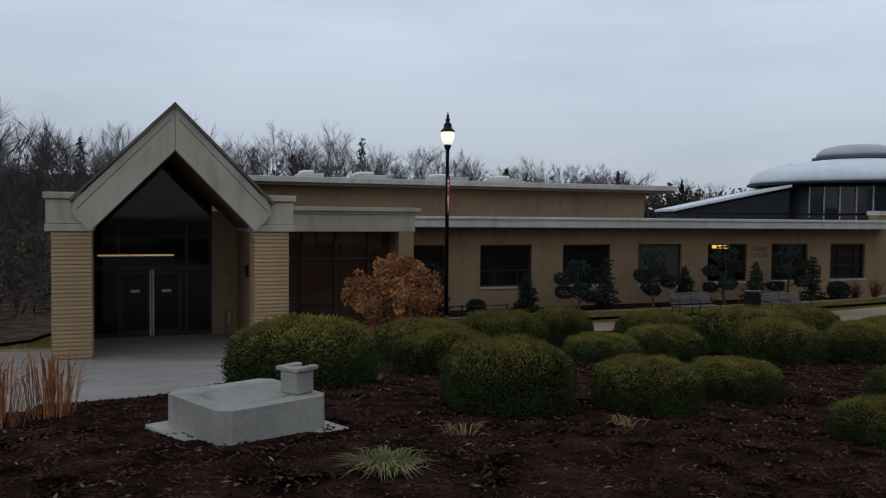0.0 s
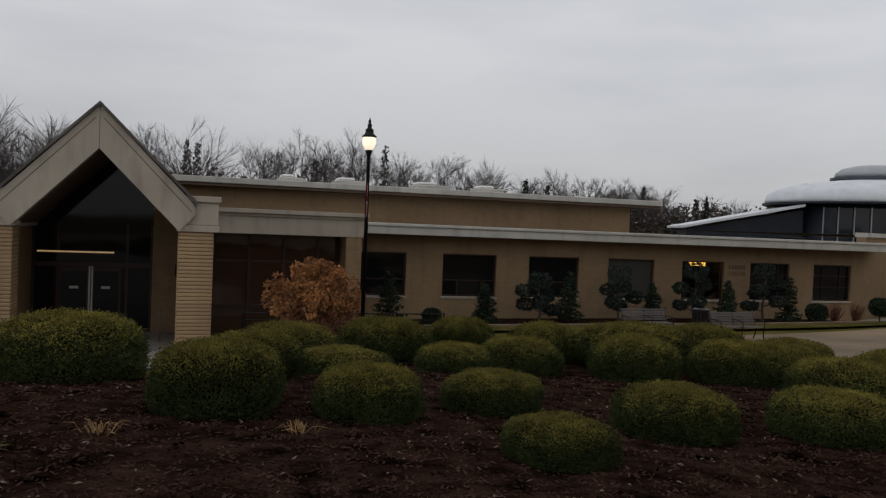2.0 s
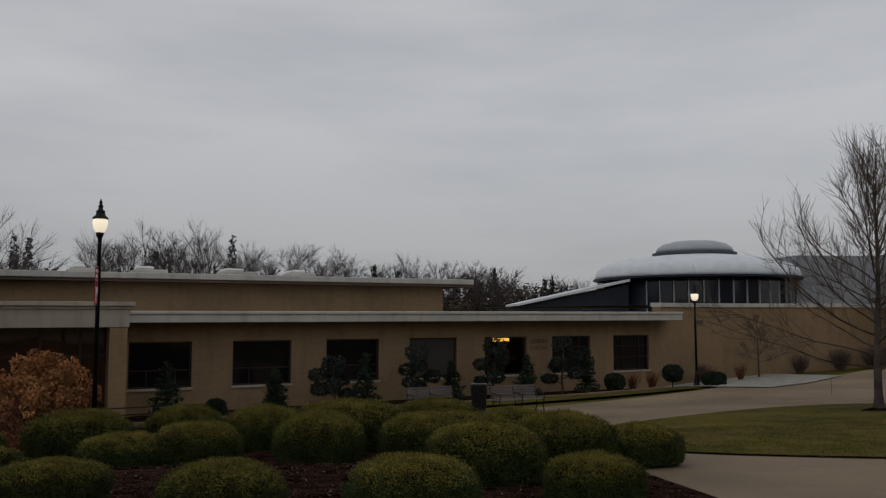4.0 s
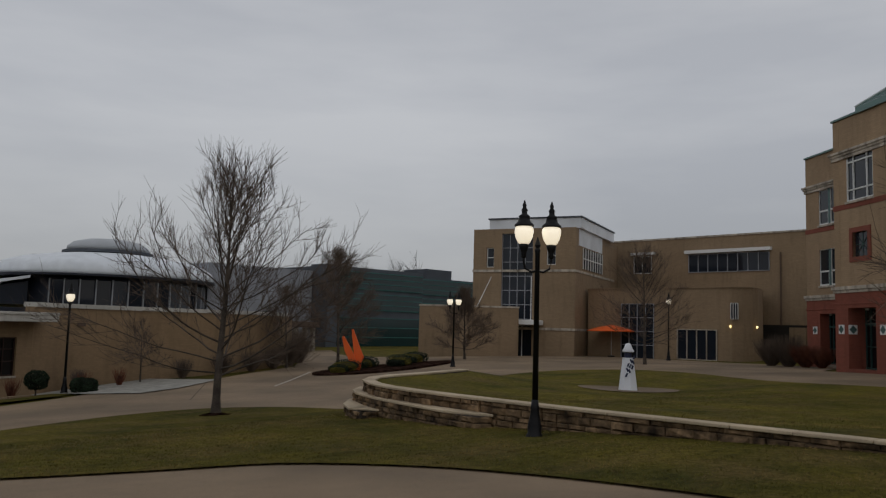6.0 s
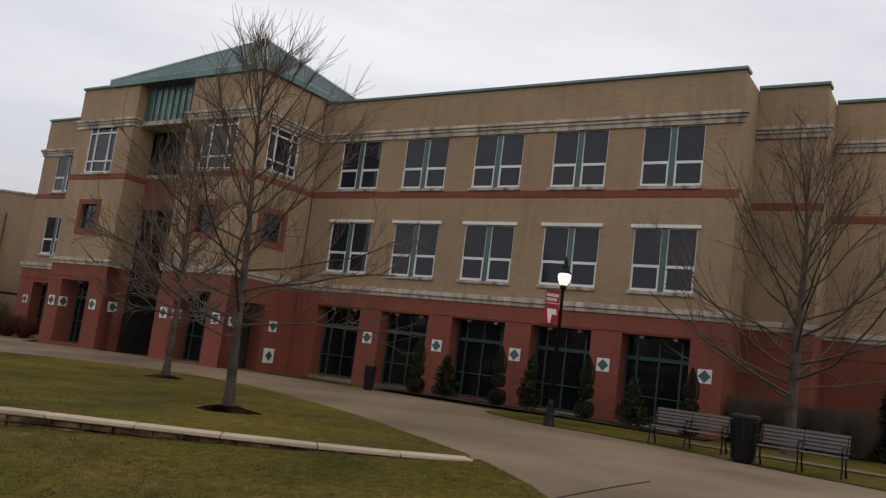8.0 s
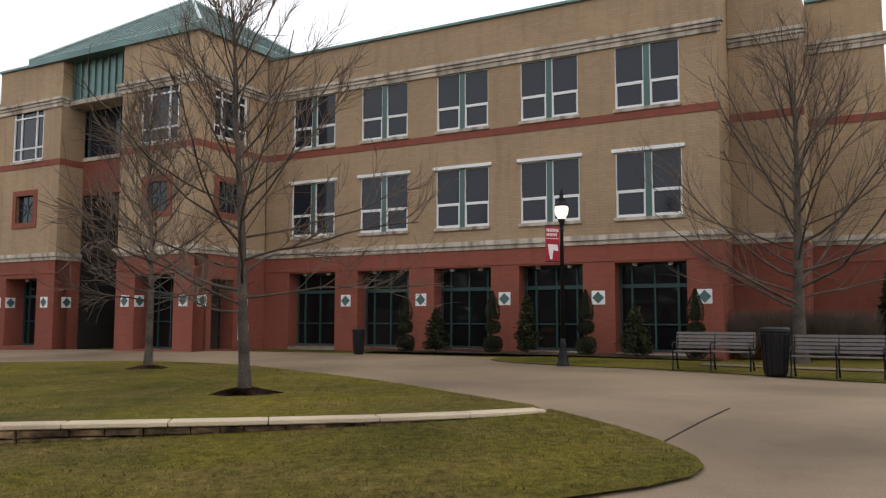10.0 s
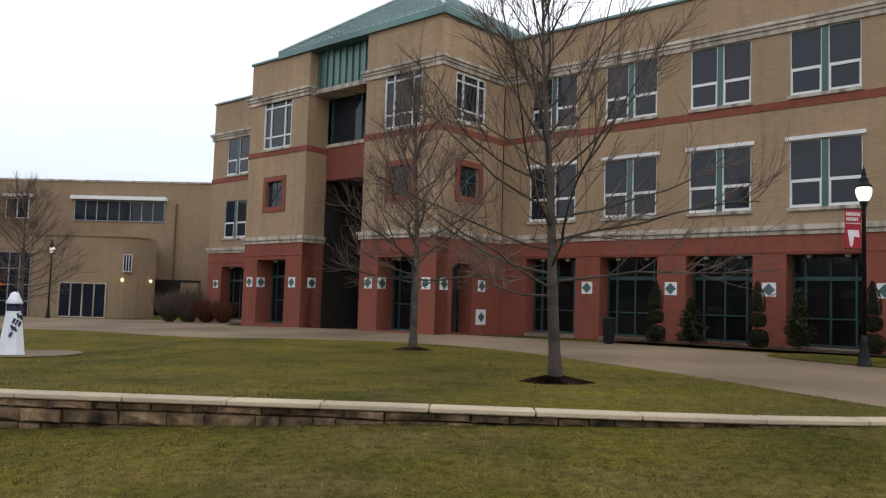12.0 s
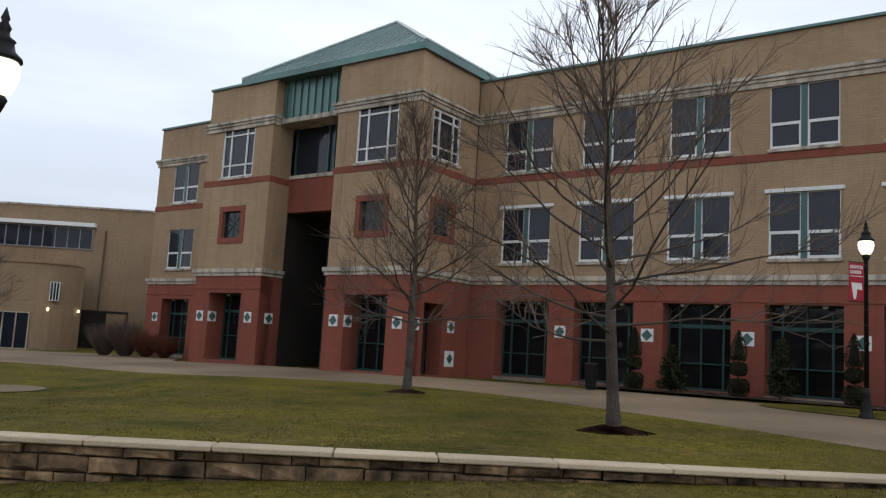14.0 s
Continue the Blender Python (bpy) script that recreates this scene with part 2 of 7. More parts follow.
def boxes(*rows, bevel=0.0):
    bm = bmesh.new()
    for r in rows:
        box(bm, *r, bevel=bevel)
    return bm


def lathe(bm, profile, sides=16, centre=(0, 0)):
    """Turns a profile of (radius, height) round the upright axis."""
    rings = []
    for r, z in profile:
        rings.append([bm.verts.new((centre[0] + r * math.cos(2 * math.pi * i / sides), centre[1] + r * math.sin(2 * math.pi * i / sides), z)) for i in range(sides)])
    for a, b in zip(rings, rings[1:]):
        for i in range(sides):
            bm.faces.new((a[i], a[(i + 1) % sides], b[(i + 1) % sides], b[i]))
    bm.faces.new(rings[0][::-1])
    bm.faces.new(rings[-1])
    return bm


def tube(bm, path, radii, sides=8):
    """A round bar along a line of points, with a radius at each."""
    pts = [Vector(p) for p in path]
    rings = []
    up = Vector((0.13, 0.21, 0.97))
    for i, p in enumerate(pts):
        d = (pts[min(i + 1, len(pts) - 1)] - pts[max(i - 1, 0)]).normalized()
        a = d.cross(up if abs(d.dot(up)) < 0.95 else Vector((1, 0, 0))).normalized()
        b = d.cross(a)
        r = radii[i] if isinstance(radii, (list, tuple)) else radii
        rings.append([bm.verts.new(p + (a * math.cos(2 * math.pi * k / sides) + b * math.sin(2 * math.pi * k / sides)) * r) for k in range(sides)])
    for a, b in zip(rings, rings[1:]):
        for k in range(sides):
            bm.faces.new((a[k], a[(k + 1) % sides], b[(k + 1) % sides], b[k]))
    bm.faces.new(rings[0])
    bm.faces.new(rings[-1][::-1])
    return bm


def frame_of(origin, right):
    """A facade's own axes: x along the wall to the right, y into the building, z up."""
    r = Vector((right[0], right[1], 0)).normalized()
    inward = Vector((-r.y, r.x, 0))
    return Matrix(((r.x, inward.x, 0, origin[0]), (r.y, inward.y, 0, origin[1]), (0, 0, 1, 0), (0, 0, 0, 1)))


def wall_mesh(name, x0, x1, z0, z1, y0, y1, holes, mat):
    """A wall from y0 (front) to y1 (back) with holes (x0, x1, z0, z1) right through it."""
    xs = sorted({x0, x1, *[h[0] for h in holes], *[h[1] for h in holes]})
    zs = sorted({z0, z1, *[h[2] for h in holes], *[h[3] for h in holes]})
    def solid(i, k):
        if not (0 <= i < len(xs) - 1 and 0 <= k < len(zs) - 1):
            return False
        cx, cz = (xs[i] + xs[i + 1]) / 2, (zs[k] + zs[k + 1]) / 2
        return not any(h[0] < cx < h[1] and h[2] < cz < h[3] for h in holes)
    verts, faces, seen = [], [], {}
    def v(x, y, z):
        key = (round(x, 4), round(y, 4), round(z, 4))
        if key not in seen:
            seen[key] = len(verts)
            verts.append((x, y, z))
        return seen[key]
    for i in range(len(xs) - 1):
        for k in range(len(zs) - 1):
            if not solid(i, k):
                continue
            a, b, c, d = xs[i], xs[i + 1], zs[k], zs[k + 1]
            faces.append((v(a, y0, c), v(b, y0, c), v(b, y0, d), v(a, y0, d)))
            faces.append((v(b, y1, c), v(a, y1, c), v(a, y1, d), v(b, y1, d)))
            if not solid(i - 1, k):
                faces.append((v(a, y1, c), v(a, y0, c), v(a, y0, d), v(a, y1, d)))
            if not solid(i + 1, k):
                faces.append((v(b, y0, c), v(b, y1, c), v(b, y1, d), v(b, y0, d)))
            if not solid(i, k - 1):
                faces.append((v(a, y1, c), v(b, y1, c), v(b, y0, c), v(a, y0, c)))
            if not solid(i, k + 1):
                faces.append((v(a, y0, d), v(b, y0, d), v(b, y1, d), v(a, y1, d)))
    return mesh_from(name, verts, faces, mat)


def inside(p, poly):
    x, y = p
    hit = False
    for (xa, ya), (xb, yb) in zip(poly, poly[1:] + poly[:1]):
        if (ya > y) != (yb > y) and x < (xb - xa) * (y - ya) / (yb - ya) + xa:
            hit = not hit
    return hit


def inside_many(pts, poly):
    x, y = pts[:, 0], pts[:, 1]
    hit = np.zeros(len(pts), bool)
    for (xa, ya), (xb, yb) in zip(poly, poly[1:] + poly[:1]):
        if ya != yb:
            hit ^= ((ya > y) != (yb > y)) & (x < (xb - xa) * (y - ya) / (yb - ya) + xa)
    return hit


def smooth_line(points, n=6, closed=False):
    """A rounded line through the points."""
    p = [Vector(q) for q in points]
    out = []
    count = len(p) if closed else len(p) - 1
    for i in range(count):
        a, b, c, d = (p[(i + k) % len(p)] if closed else p[min(max(i + k, 0), len(p) - 1)] for k in (-1, 0, 1, 2))
        for j in range(n):
            t = j / n
            out.append(0.5 * ((2 * b) + (c - a) * t + (2 * a - 5 * b + 4 * c - d) * t * t + (3 * b - a - 3 * c + d) * t ** 3))
    if not closed:
        out.append(p[-1])
    return out

# ---- the ground ----
LEVELS = np.array([
    (1.1, -0.35, 0.25), (5, 0, 0.2), (8.8, 0.8, 0.1), (12.6, 1.7, 0.0), (14, 4, -0.14), (14.7, 6.9, -0.24), (20, -1, 0.08), (24.3, 0.1, 0.22),
    (22.9, 6.2, 0.04), (22.6, 10.7, -0.17), (22.8, 13, -0.32), (21.9, 11.5, -0.28), (21.7, 24.3, -1.13), (22.3, 18.5, -0.62), (-0.8, 6.2, 0.08),
    (-0.9, 8.4, -0.02), (-1, 10.2, -0.24), (3.0, 8.0, -0.11), (4.5, 10, -0.27), (-3.6, 8.1, -0.2), (-9, 20, -1.87), (-4.6, 21.9, -1.87), (22, 39.4, -1.6), (10.6, 24.5, -1.38), (12.6, 29.2, -1.6),
    (20.8, 43, -2.1), (1, 34.5, -2.05), (-25, 5, -0.3), (-25, 30, -2.1), (0, 60, -2.2), (41.5, 55.3, -1.0)])
LEVELS = np.vstack([LEVELS, [
    (38.3, 40.3, -0.95), (49, 46, -0.5), (57, 43, -0.3), (10, -20, 0.5), (30, -25, 0.4), (-30, -20, 0.4), (27.7, 4.4, 0.13), (36.2, 8, 0.12),
    (34.5, 18.5, -0.45), (30.0, 14.0, -0.1), (39, 13, 0.1), (43.5, 20.7, -0.05), (50, 15, 0.2), (60, 25, 0.0), (40, -5, 0.35), (44, -16, 0.3), (30, -8, 0.2), (65, 29, -0.1),
    (45, 31, -0.4), (33, 27, -0.75), (26, 23, -0.85), (6, 18, -0.98), (-15, 12, -1.0)]])


def solve_levels():
    d = np.linalg.norm(LEVELS[:, None, :2] - LEVELS[None, :, :2], axis=2)
    n = len(LEVELS)
    a = np.zeros((n + 3, n + 3))
    a[:n, :n] = d + np.eye(n) * -0.2
    a[:n, n], a[:n, n + 1:] = 1, LEVELS[:, :2]
    a[n, :n], a[n + 1:, :n] = 1, LEVELS[:, :2].T
    return np.linalg.solve(a, np.r_[LEVELS[:, 2], 0, 0, 0])


WEIGHTS = solve_levels()


def ground(x, y):
    """The height of the ground; far off it levels out, and rises into the wooded hill beyond the low building."""
    cx, cy = min(max(x, -35), 75), min(max(y, -30), 65)
    d = np.hypot(LEVELS[:, 0] - cx, LEVELS[:, 1] - cy)
    z = float(WEIGHTS[:-3] @ d + WEIGHTS[-3] + WEIGHTS[-2] * cx + WEIGHTS[-1] * cy)
    far = math.hypot(x - cx, y - cy)
    if far > 0:
        z = z * max(0.0, 1 - far / 60) - 1.0 * min(1.0, far / 60)
    ridge = (y - 120) + (x + 30) * -0.25
    if ridge > 0:
        z += 14.0 * (1 - math.exp(-(ridge / 60) ** 2)) * max(0.12, 1 - max(0.0, x + 40) / 150)
    knoll = 1 - math.hypot((x - 72) / 32, (y + 44) / 32)
    if knoll > 0:
        z += 7.6 * knoll * knoll * (3 - 2 * knoll)
    return z


# the low retaining wall round the raised lawn
WALL_LINE = smooth_line([(24.1, 0.0), (23.45, 2.2), (23.08, 6.2), (22.68, 10.8), (22.55, 15.0), (22.75, 17.3), (23.55, 19.2), (25.1, 20.6), (27.6, 21.6), (30.6, 22.9)], 5)
CAP_Z = 0.275
WALL_XY = np.array([tuple(w) for w in WALL_LINE])
WALL_FOOT = [ground(*w) for w in WALL_XY]


def lawn_height(x, y):
    d = np.hypot(WALL_XY[:, 0] - x, WALL_XY[:, 1] - y)
    i = int(d.argmin())
    return ground(x, y) + max(0.0, 1 - d[i] / 9) ** 2 * (CAP_Z - 0.05 - WALL_FOOT[i])


def drape(name, poly, step, lift, mat, height=ground, thickness=0.0):
    """A sheet that follows the ground inside an outline."""
    edge = []
    for a, b in zip(poly, poly[1:] + poly[:1]):
        a, b = Vector(a), Vector(b)
        k = max(1, int((b - a).length / step))
        edge += [a.lerp(b, i / k) for i in range(k)]
    n = len(edge)
    flat = [(e.x, e.y) for e in edge]
    x0, x1 = min(e[0] for e in flat), max(e[0] for e in flat)
    y0, y1 = min(e[1] for e in flat), max(e[1] for e in flat)
    gx, gy = np.meshgrid(np.arange(x0 + step / 2, x1, step), np.arange(y0 + step / 2, y1, step))
    net = np.stack([gx.ravel(), gy.ravel()], 1)
    pts = list(edge) + [Vector(q) for q in net[inside_many(net, flat)].tolist()]
    verts, _, faces, *_ = geometry.delaunay_2d_cdt(pts, [(i, (i + 1) % n) for i in range(n)], [list(range(n))], 1, 1e-4)
    v3 = [(v.x, v.y, height(v.x, v.y) + lift) for v in verts]
    fs = [tuple(f) for f in faces]
    if thickness:
        base = len(v3)
        v3 += [(v3[i][0], v3[i][1], v3[i][2] - thickness) for i in range(n)]
        fs += [(i, base + i, base + (i + 1) % n, (i + 1) % n) for i in range(n)]
    return new(name, mesh_from(name, v3, fs, mat, smooth=not thickness))


def ground_sheet():
    def axis(lo, hi, near0, near1, fine):
        out = list(np.arange(near0, near1 + 0.01, fine))
        s, p = fine, near1
        while p < hi:
            s *= 1.25
            p += s
            out.append(p)
        s, p = fine, near0
        while p > lo:
            s *= 1.25
            p -= s
            out.insert(0, p)
        return out
    xs, ys = axis(-1800, 1800, -25, 75, 1.0), axis(-1800, 2000, -20, 65, 1.0)
    verts = []
    for y in ys:
        for x in xs:
            verts.append((x, y, ground(x, y) - 0.06))
    w = len(xs)
    faces = [(j * w + i, j * w + i + 1, (j + 1) * w + i + 1, (j + 1) * w + i) for j in range(len(ys) - 1) for i in range(w - 1)]
    return tagged(new("ground", mesh_from("ground", verts, faces, M_LAWN, smooth=True)), "short winter grass on gently sloping ground", "ground", kind=SETTING)


ground_sheet()
LOWER_LAWN = [tuple(p) for p in smooth_line([(11.4, 15.4), (12.8, 14.1), (15.1, 12.9), (16.8, 12.1), (18.0, 10.2), (18.6, 7.9), (18.9, 5.0), (19.2, 2.3), (20.2, -0.4), (22.0, -0.75), (24.4, -0.15)], 4)] \
    + [tuple(p) for p in WALL_LINE[1:-8]] + [tuple(p) for p in smooth_line([(24.5, 21.5), (24.3, 24.8), (22.5, 26.9), (19.6, 26.8), (16.0, 24.6), (12.9, 21.5), (11.6, 18.5), (11.2, 16.4)], 4)]
UPPER_LAWN = [(p.x + 0.1, p.y) for p in WALL_LINE] + [tuple(p) for p in smooth_line([(34.0, 26.2), (39.0, 29.5), (44.0, 30.0), (46.5, 27.5), (45.8, 24.0), (43.5, 20.5), (41.2, 16.5), (40.0, 12.5), (39.2, 8.8), (37.0, 5.9), (33.8, 3.9), (30.2, 2.0), (27.0, 0.8), (24.8, 0.0)], 4)]
BED = [tuple(p) for p in smooth_line([(-9.0, 2.6), (0.0, 3.0), (6.0, 3.1), (10.4, 3.4), (11.0, 6.0), (10.9, 10.0), (10.4, 15.0), (9.6, 20.0), (8.3, 24.0), (4.0, 24.6), (0.6, 22.8), (-1.3, 18.0), (-1.25, 14.2), (-0.75, 11.4), (-1.85, 9.7), (-2.25, 8.4), (-2.9, 8.08), (-3.5, 7.95), (-3.8, 7.3), (-9.0, 6.4)], 4, True)]
PLAZA = [(-24, 4.0), (-24, -9), (8, -9), (26, -14), (30, -20), (34, -17), (31, -9.6), (28.2, -8.6), (38, -2.7), (42, 1.9), (48.4, 11.6), (52, 19.5), (58, 21), (62, 28), (66, 45), (56, 49), (50, 50), (49, 56), (58.5, 73), (52, 72), (46.5, 61), (42.8, 53.5), (38.5, 47.4), (33, 44.4), (30, 42), (23.5, 38.5), (17, 34.0), (10, 29.6), (5, 28.5), (-2, 24.5), (-3.5, 25), (-12, 22), (-16, 14)]
tagged(drape("pavement", PLAZA, 1.2, 0.0, M_CONC), "worn tan concrete walks between lawns and buildings", "pavement", kind=SETTING)
tagged(drape("lawn_lower", LOWER_LAWN, 0.8, 0.035, M_LAWN), "patchy green and brown winter lawn below the stone wall", "lawn", kind=SETTING)
tagged(drape("lawn_upper", UPPER_LAWN, 0.8, 0.035, M_LAWN, lawn_height), "winter lawn raised behind a low stone wall", "lawn", kind=SETTING)
tagged(drape("planting_bed", BED, 0.5, 0.04, M_MULCH), "dark bark mulch bed with clipped shrubs", "planting bed", kind=SETTING)
M_LITTER = material("leaf_litter_bank", (0.085, 0.06, 0.042), 0.95, vary=0.4, scale=14, bump=0.8, fine=12, spec=0.05)
BANK = [(-24, 6.0), (-16.6, 14.0), (-13.2, 20.4), (-12.6, 24.0), (-16, 40), (-22, 62), (-70, 100), (-75, 8)]
tagged(drape("leafy_bank", BANK, 2.0, 0.03, M_LITTER), "brown leaf litter under bare trees beside the portico", "bank", kind=SETTING)
ENTRY = [(-15.0, 7.2), (-3.6, 7.4), (-1.9, 8.6), (-0.6, 11.0), (-1.0, 14.0), (-1.1, 18.0), (0.2, 22.4), (-4.0, 25.0), (-9.0, 22.6), (-12.4, 20.6), (-15.4, 14.2)]
tagged(drape("entrance_paving", ENTRY, 0.8, 0.02, M_PALE), "pale concrete forecourt before the gabled portico", "pavement", kind=SETTING)

# ---- the three-storey brick building ----
FB = frame_of((39.82, -6.108), (-0.573, -0.819))
FLOOR_B = 0.0
hall = thing("brick_hall", "three-storey tan and red brick hall with a green pyramid roof", "building", FB)
COLS = [-12.72, -9.27, -5.82, -2.37, 1.1]


def window_double(name, w, h, at, parent, label):
    """Two tall sashes with a green mullion, white frames and a stone sill and lintel."""
    ob = part(name, boxes((-w / 2, w / 2, 0.10, 0.13, 0, h)), M_GLASS, parent, label)
    ob.matrix_basis = at
    bm = bmesh.new()
    f, g = 0.07, 0.03
    for x0, x1 in ((-w / 2, -0.1), (0.1, w / 2)):
        m = 0.42 * h
        for a, b, c, d in ((x0, x0 + f, 0, m), (x1 - f, x1, 0, m), (x0 + f, x1 - f, 0, 0.1), (x0 + f, x1 - f, m - 0.1, m), (x0, x0 + g, m, h), (x1 - g, x1, m, h), (x0 + g, x1 - g, h - g, h)):
            box(bm, a, b, 0.05, 0.12, c, d)
    part("window_frame", bm, M_WHITE, ob)
    part("mullion", boxes((-0.1, 0.1, 0.03, 0.12, 0, h)), M_GREEN, ob, "green metal mullion")
    part("window_sill", boxes((-w / 2 - 0.06, w / 2 + 0.06, -0.06, 0.12, -0.12, -0.002), bevel=0.012), M_STONE, ob)
    return ob


def window_cross(name, w, h, at, parent, label):
    ob = part(name, boxes((-w / 2, w / 2, 0.10, 0.13, 0, h)), M_GLASS, parent, label)
    ob.matrix_basis = at
    bm = bmesh.new()
    for x in (-w / 2, -w / 4 - 0.03, w / 4 - 0.03, w / 2 - 0.07):
        box(bm, x, x + 0.07, 0.04, 0.12, 0, h)
    for z in (0, 0.22 * h, 0.80 * h, h - 0.07):
        box(bm, -w / 2, w / 2, 0.045, 0.121, z, z + 0.07)
    part("window_frame", bm, M_WHITE, ob)
    part("window_sill", boxes((-w / 2 - 0.06, w / 2 + 0.06, -0.06, 0.12, -0.12, -0.002), bevel=0.012), M_STONE, ob)
    return ob


def window_star(name, s, at, parent, label):
    ob = part(name, boxes((-s / 2, s / 2, 0.16, 0.19, 0, s)), M_GLASS, parent, label)
    ob.matrix_basis = at
    bm = bmesh.new()
    for k in range(4):
        a = k * math.pi / 4
        d, e = Vector((math.cos(a), 0, math.sin(a))), Vector((-math.sin(a), 0, math.cos(a)))
        c = Vector((0, 0.14, s / 2))
        tube(bm, [c - d * s * 0.48, c + d * s * 0.48], 0.018, 4)
    part("star_bars", bm, M_GREEN, ob, "green metal star bars")
    bm = bmesh.new()
    o, t = s / 2 + 0.24, s / 2
    box(bm, -o, o, -0.03, 0.16, -0.24, 0)
    box(bm, -o, o, -0.03, 0.16, s, s + 0.24)
    box(bm, -o, -t, -0.03, 0.16, 0, s)
    box(bm, t, o, -0.03, 0.16, 0, s)
    part("brick_surround", bm, M_RED, ob, "red brick surround")
    return ob


def storefront(name, w, h, at, parent, label, doors=False):
    """Recessed green-framed glazing with a transom."""
    ob = part(name, boxes((-w / 2, w / 2, 0.66, 0.69, 0, h)), M_GLASSD, parent, label)
    ob.matrix_basis = at
    bm = bmesh.new()
    for x, t in ((-w / 2, 0.06), (-w / 2 + 0.16 * w, 0.07), (-0.03, 0.055), (w / 2 - 0.16 * w - 0.07, 0.07), (w / 2 - 0.06, 0.06)):
        box(bm, x, x + t, 0.6, 0.68, 0, h)
    for z, t in ((0, 0.08), (0.3 * h if not doors else 0.36 * h, 0.045), (0.72 * h, 0.13), (h - 0.06, 0.06)):
        box(bm, -w / 2, w / 2, 0.585, 0.681, z, z + t)
    part("glazing_frame", bm, M_GREEND, ob, "dark green metal glazing bars")
    part("threshold", boxes((-w / 2, w / 2, 0.0, 0.7, -0.16, -0.002)), M_LIME, ob)
    for x in (-w / 4, w / 4):
        part("soffit_light", lathe(bmesh.new(), [(0.07, h - 0.10), (0.09, h - 0.06), (0.09, h - 0.003)], 10, (x, 0.35)), M_WHITE, ob, "small round soffit light")
    return ob


def diamond_tile(at, parent, s=0.46):
    ob = part("diamond_tile", boxes((-s / 2, s / 2, -0.025, 0.02, -s / 2, s / 2), bevel=0.008), M_WHITE, parent, "pale square tile with a green diamond")
    ob.matrix_basis = at
    bm = bmesh.new()
    for dx, dz in ((0, 1), (1, 0), (0, -1), (-1, 0)):
        r = 0.105
        c = Vector((dx * 0.1, -0.028, dz * 0.1))
        lo = [bm.verts.new(c + Vector((r * a, 0, r * b))) for a, b in ((1, 0), (0, 1), (-1, 0), (0, -1))]
        hi = [bm.verts.new(v.co + Vector((0, -0.012, 0))) for v in lo]
        bm.faces.new(hi)
        for i in range(4):
            bm.faces.new((lo[i], lo[(i + 1) % 4], hi[(i + 1) % 4], hi[i]))
    part("green_diamond", bm, M_GREEN, ob, "green diamond inlay")
    return ob


def facade(x0, x1, y, holes, parent=hall, top=12.55, left=True, right=True, base=-0.6, coping=True):
    """One plane of the hall: red brick ground floor, two tan storeys, stone bands and a green coping."""
    red = [h for h in holes if h[2] < 4]
    tan = [h for h in holes if h[2] > 4]
    part("ground_storey_wall", wall_mesh("ground_storey_wall", x0, x1, base, 4.02, y, y + 0.7, red, M_RED), None, parent, "red brick ground storey")
    part("upper_wall", wall_mesh("upper_wall", x0, x1, 4.02, top, y + 0.02, y + 0.5, tan, M_TAN), None, parent, "tan brick upper wall")
    a, b = x0 - (0.06 if left else 0), x1 + (0.06 if right else 0)
    def band(name, z0, z1, proud, mat, label=""):
        part(name, boxes((a - proud * left, b + proud * right, y - proud, y + 0.05, z0, z1), bevel=0.008), mat, parent, label)
    band("brick_ledge", 3.42, 3.5, 0.025, M_RED)
    band("stone_belt", 4.0, 4.14, 0.05, M_STONE)
    band("stone_belt", 4.145, 4.32, 0.11, M_STONE)
    band("brick_band", 8.15, 8.42, 0.006, M_RED, "red brick band")
    band("cornice", 10.70, 10.87, 0.05, M_STONE)
    band("cornice", 10.875, 10.99, 0.10, M_STONE)
    band("cornice", 10.995, 11.12, 0.16, M_STONE)
    if coping:
        part("coping", boxes((a, b, y - 0.07, y + 0.55, top, top + 0.11), bevel=0.01), M_ROOF, parent, "green metal coping")


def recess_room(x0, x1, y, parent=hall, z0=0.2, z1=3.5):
    """A near-black panel for the unlit space behind the ground-storey glazing."""
    part("room_lining", boxes((x0, x1, y + 4.0, y + 4.1, z0, z1)), M_DARK, parent, "room lining darkened as an unlit room")


F3Z, F2Z, OPZ = (8.55, 10.70), (4.87, 7.06), (0.42, 3.37)
main_holes = []
for c in COLS:
    main_holes += [(c - 1.08, c + 1.08, *F3Z), (c - 1.1, c + 1.1, *F2Z), (c - 1.18, c + 1.18, *OPZ)]
facade(-15.2, 3.38, 0.0, main_holes, left=False)
for c in COLS:
    window_double("upper_window", 2.16, F3Z[1] - F3Z[0], pose(c, 0, F3Z[0]), hall, "double window with white sashes and green mullion")
    w = window_double("middle_window", 2.2, F2Z[1] - F2Z[0], pose(c, 0, F2Z[0]), hall, "double window with white sashes and stone lintel")
    part("lintel", boxes((-1.22, 1.22, -0.05, 0.05, F2Z[1] - F2Z[0], F2Z[1] - F2Z[0] + 0.13), bevel=0.01), M_WHITE, w)
    storefront("ground_window", 2.36, OPZ[1] - OPZ[0], pose(c, 0, OPZ[0]), hall, "recessed dark glazing with green bars")
    diamond_tile(pose(c + 1.72, 0, 2.22), hall)
recess_room(-15, 3.3, 0.0)

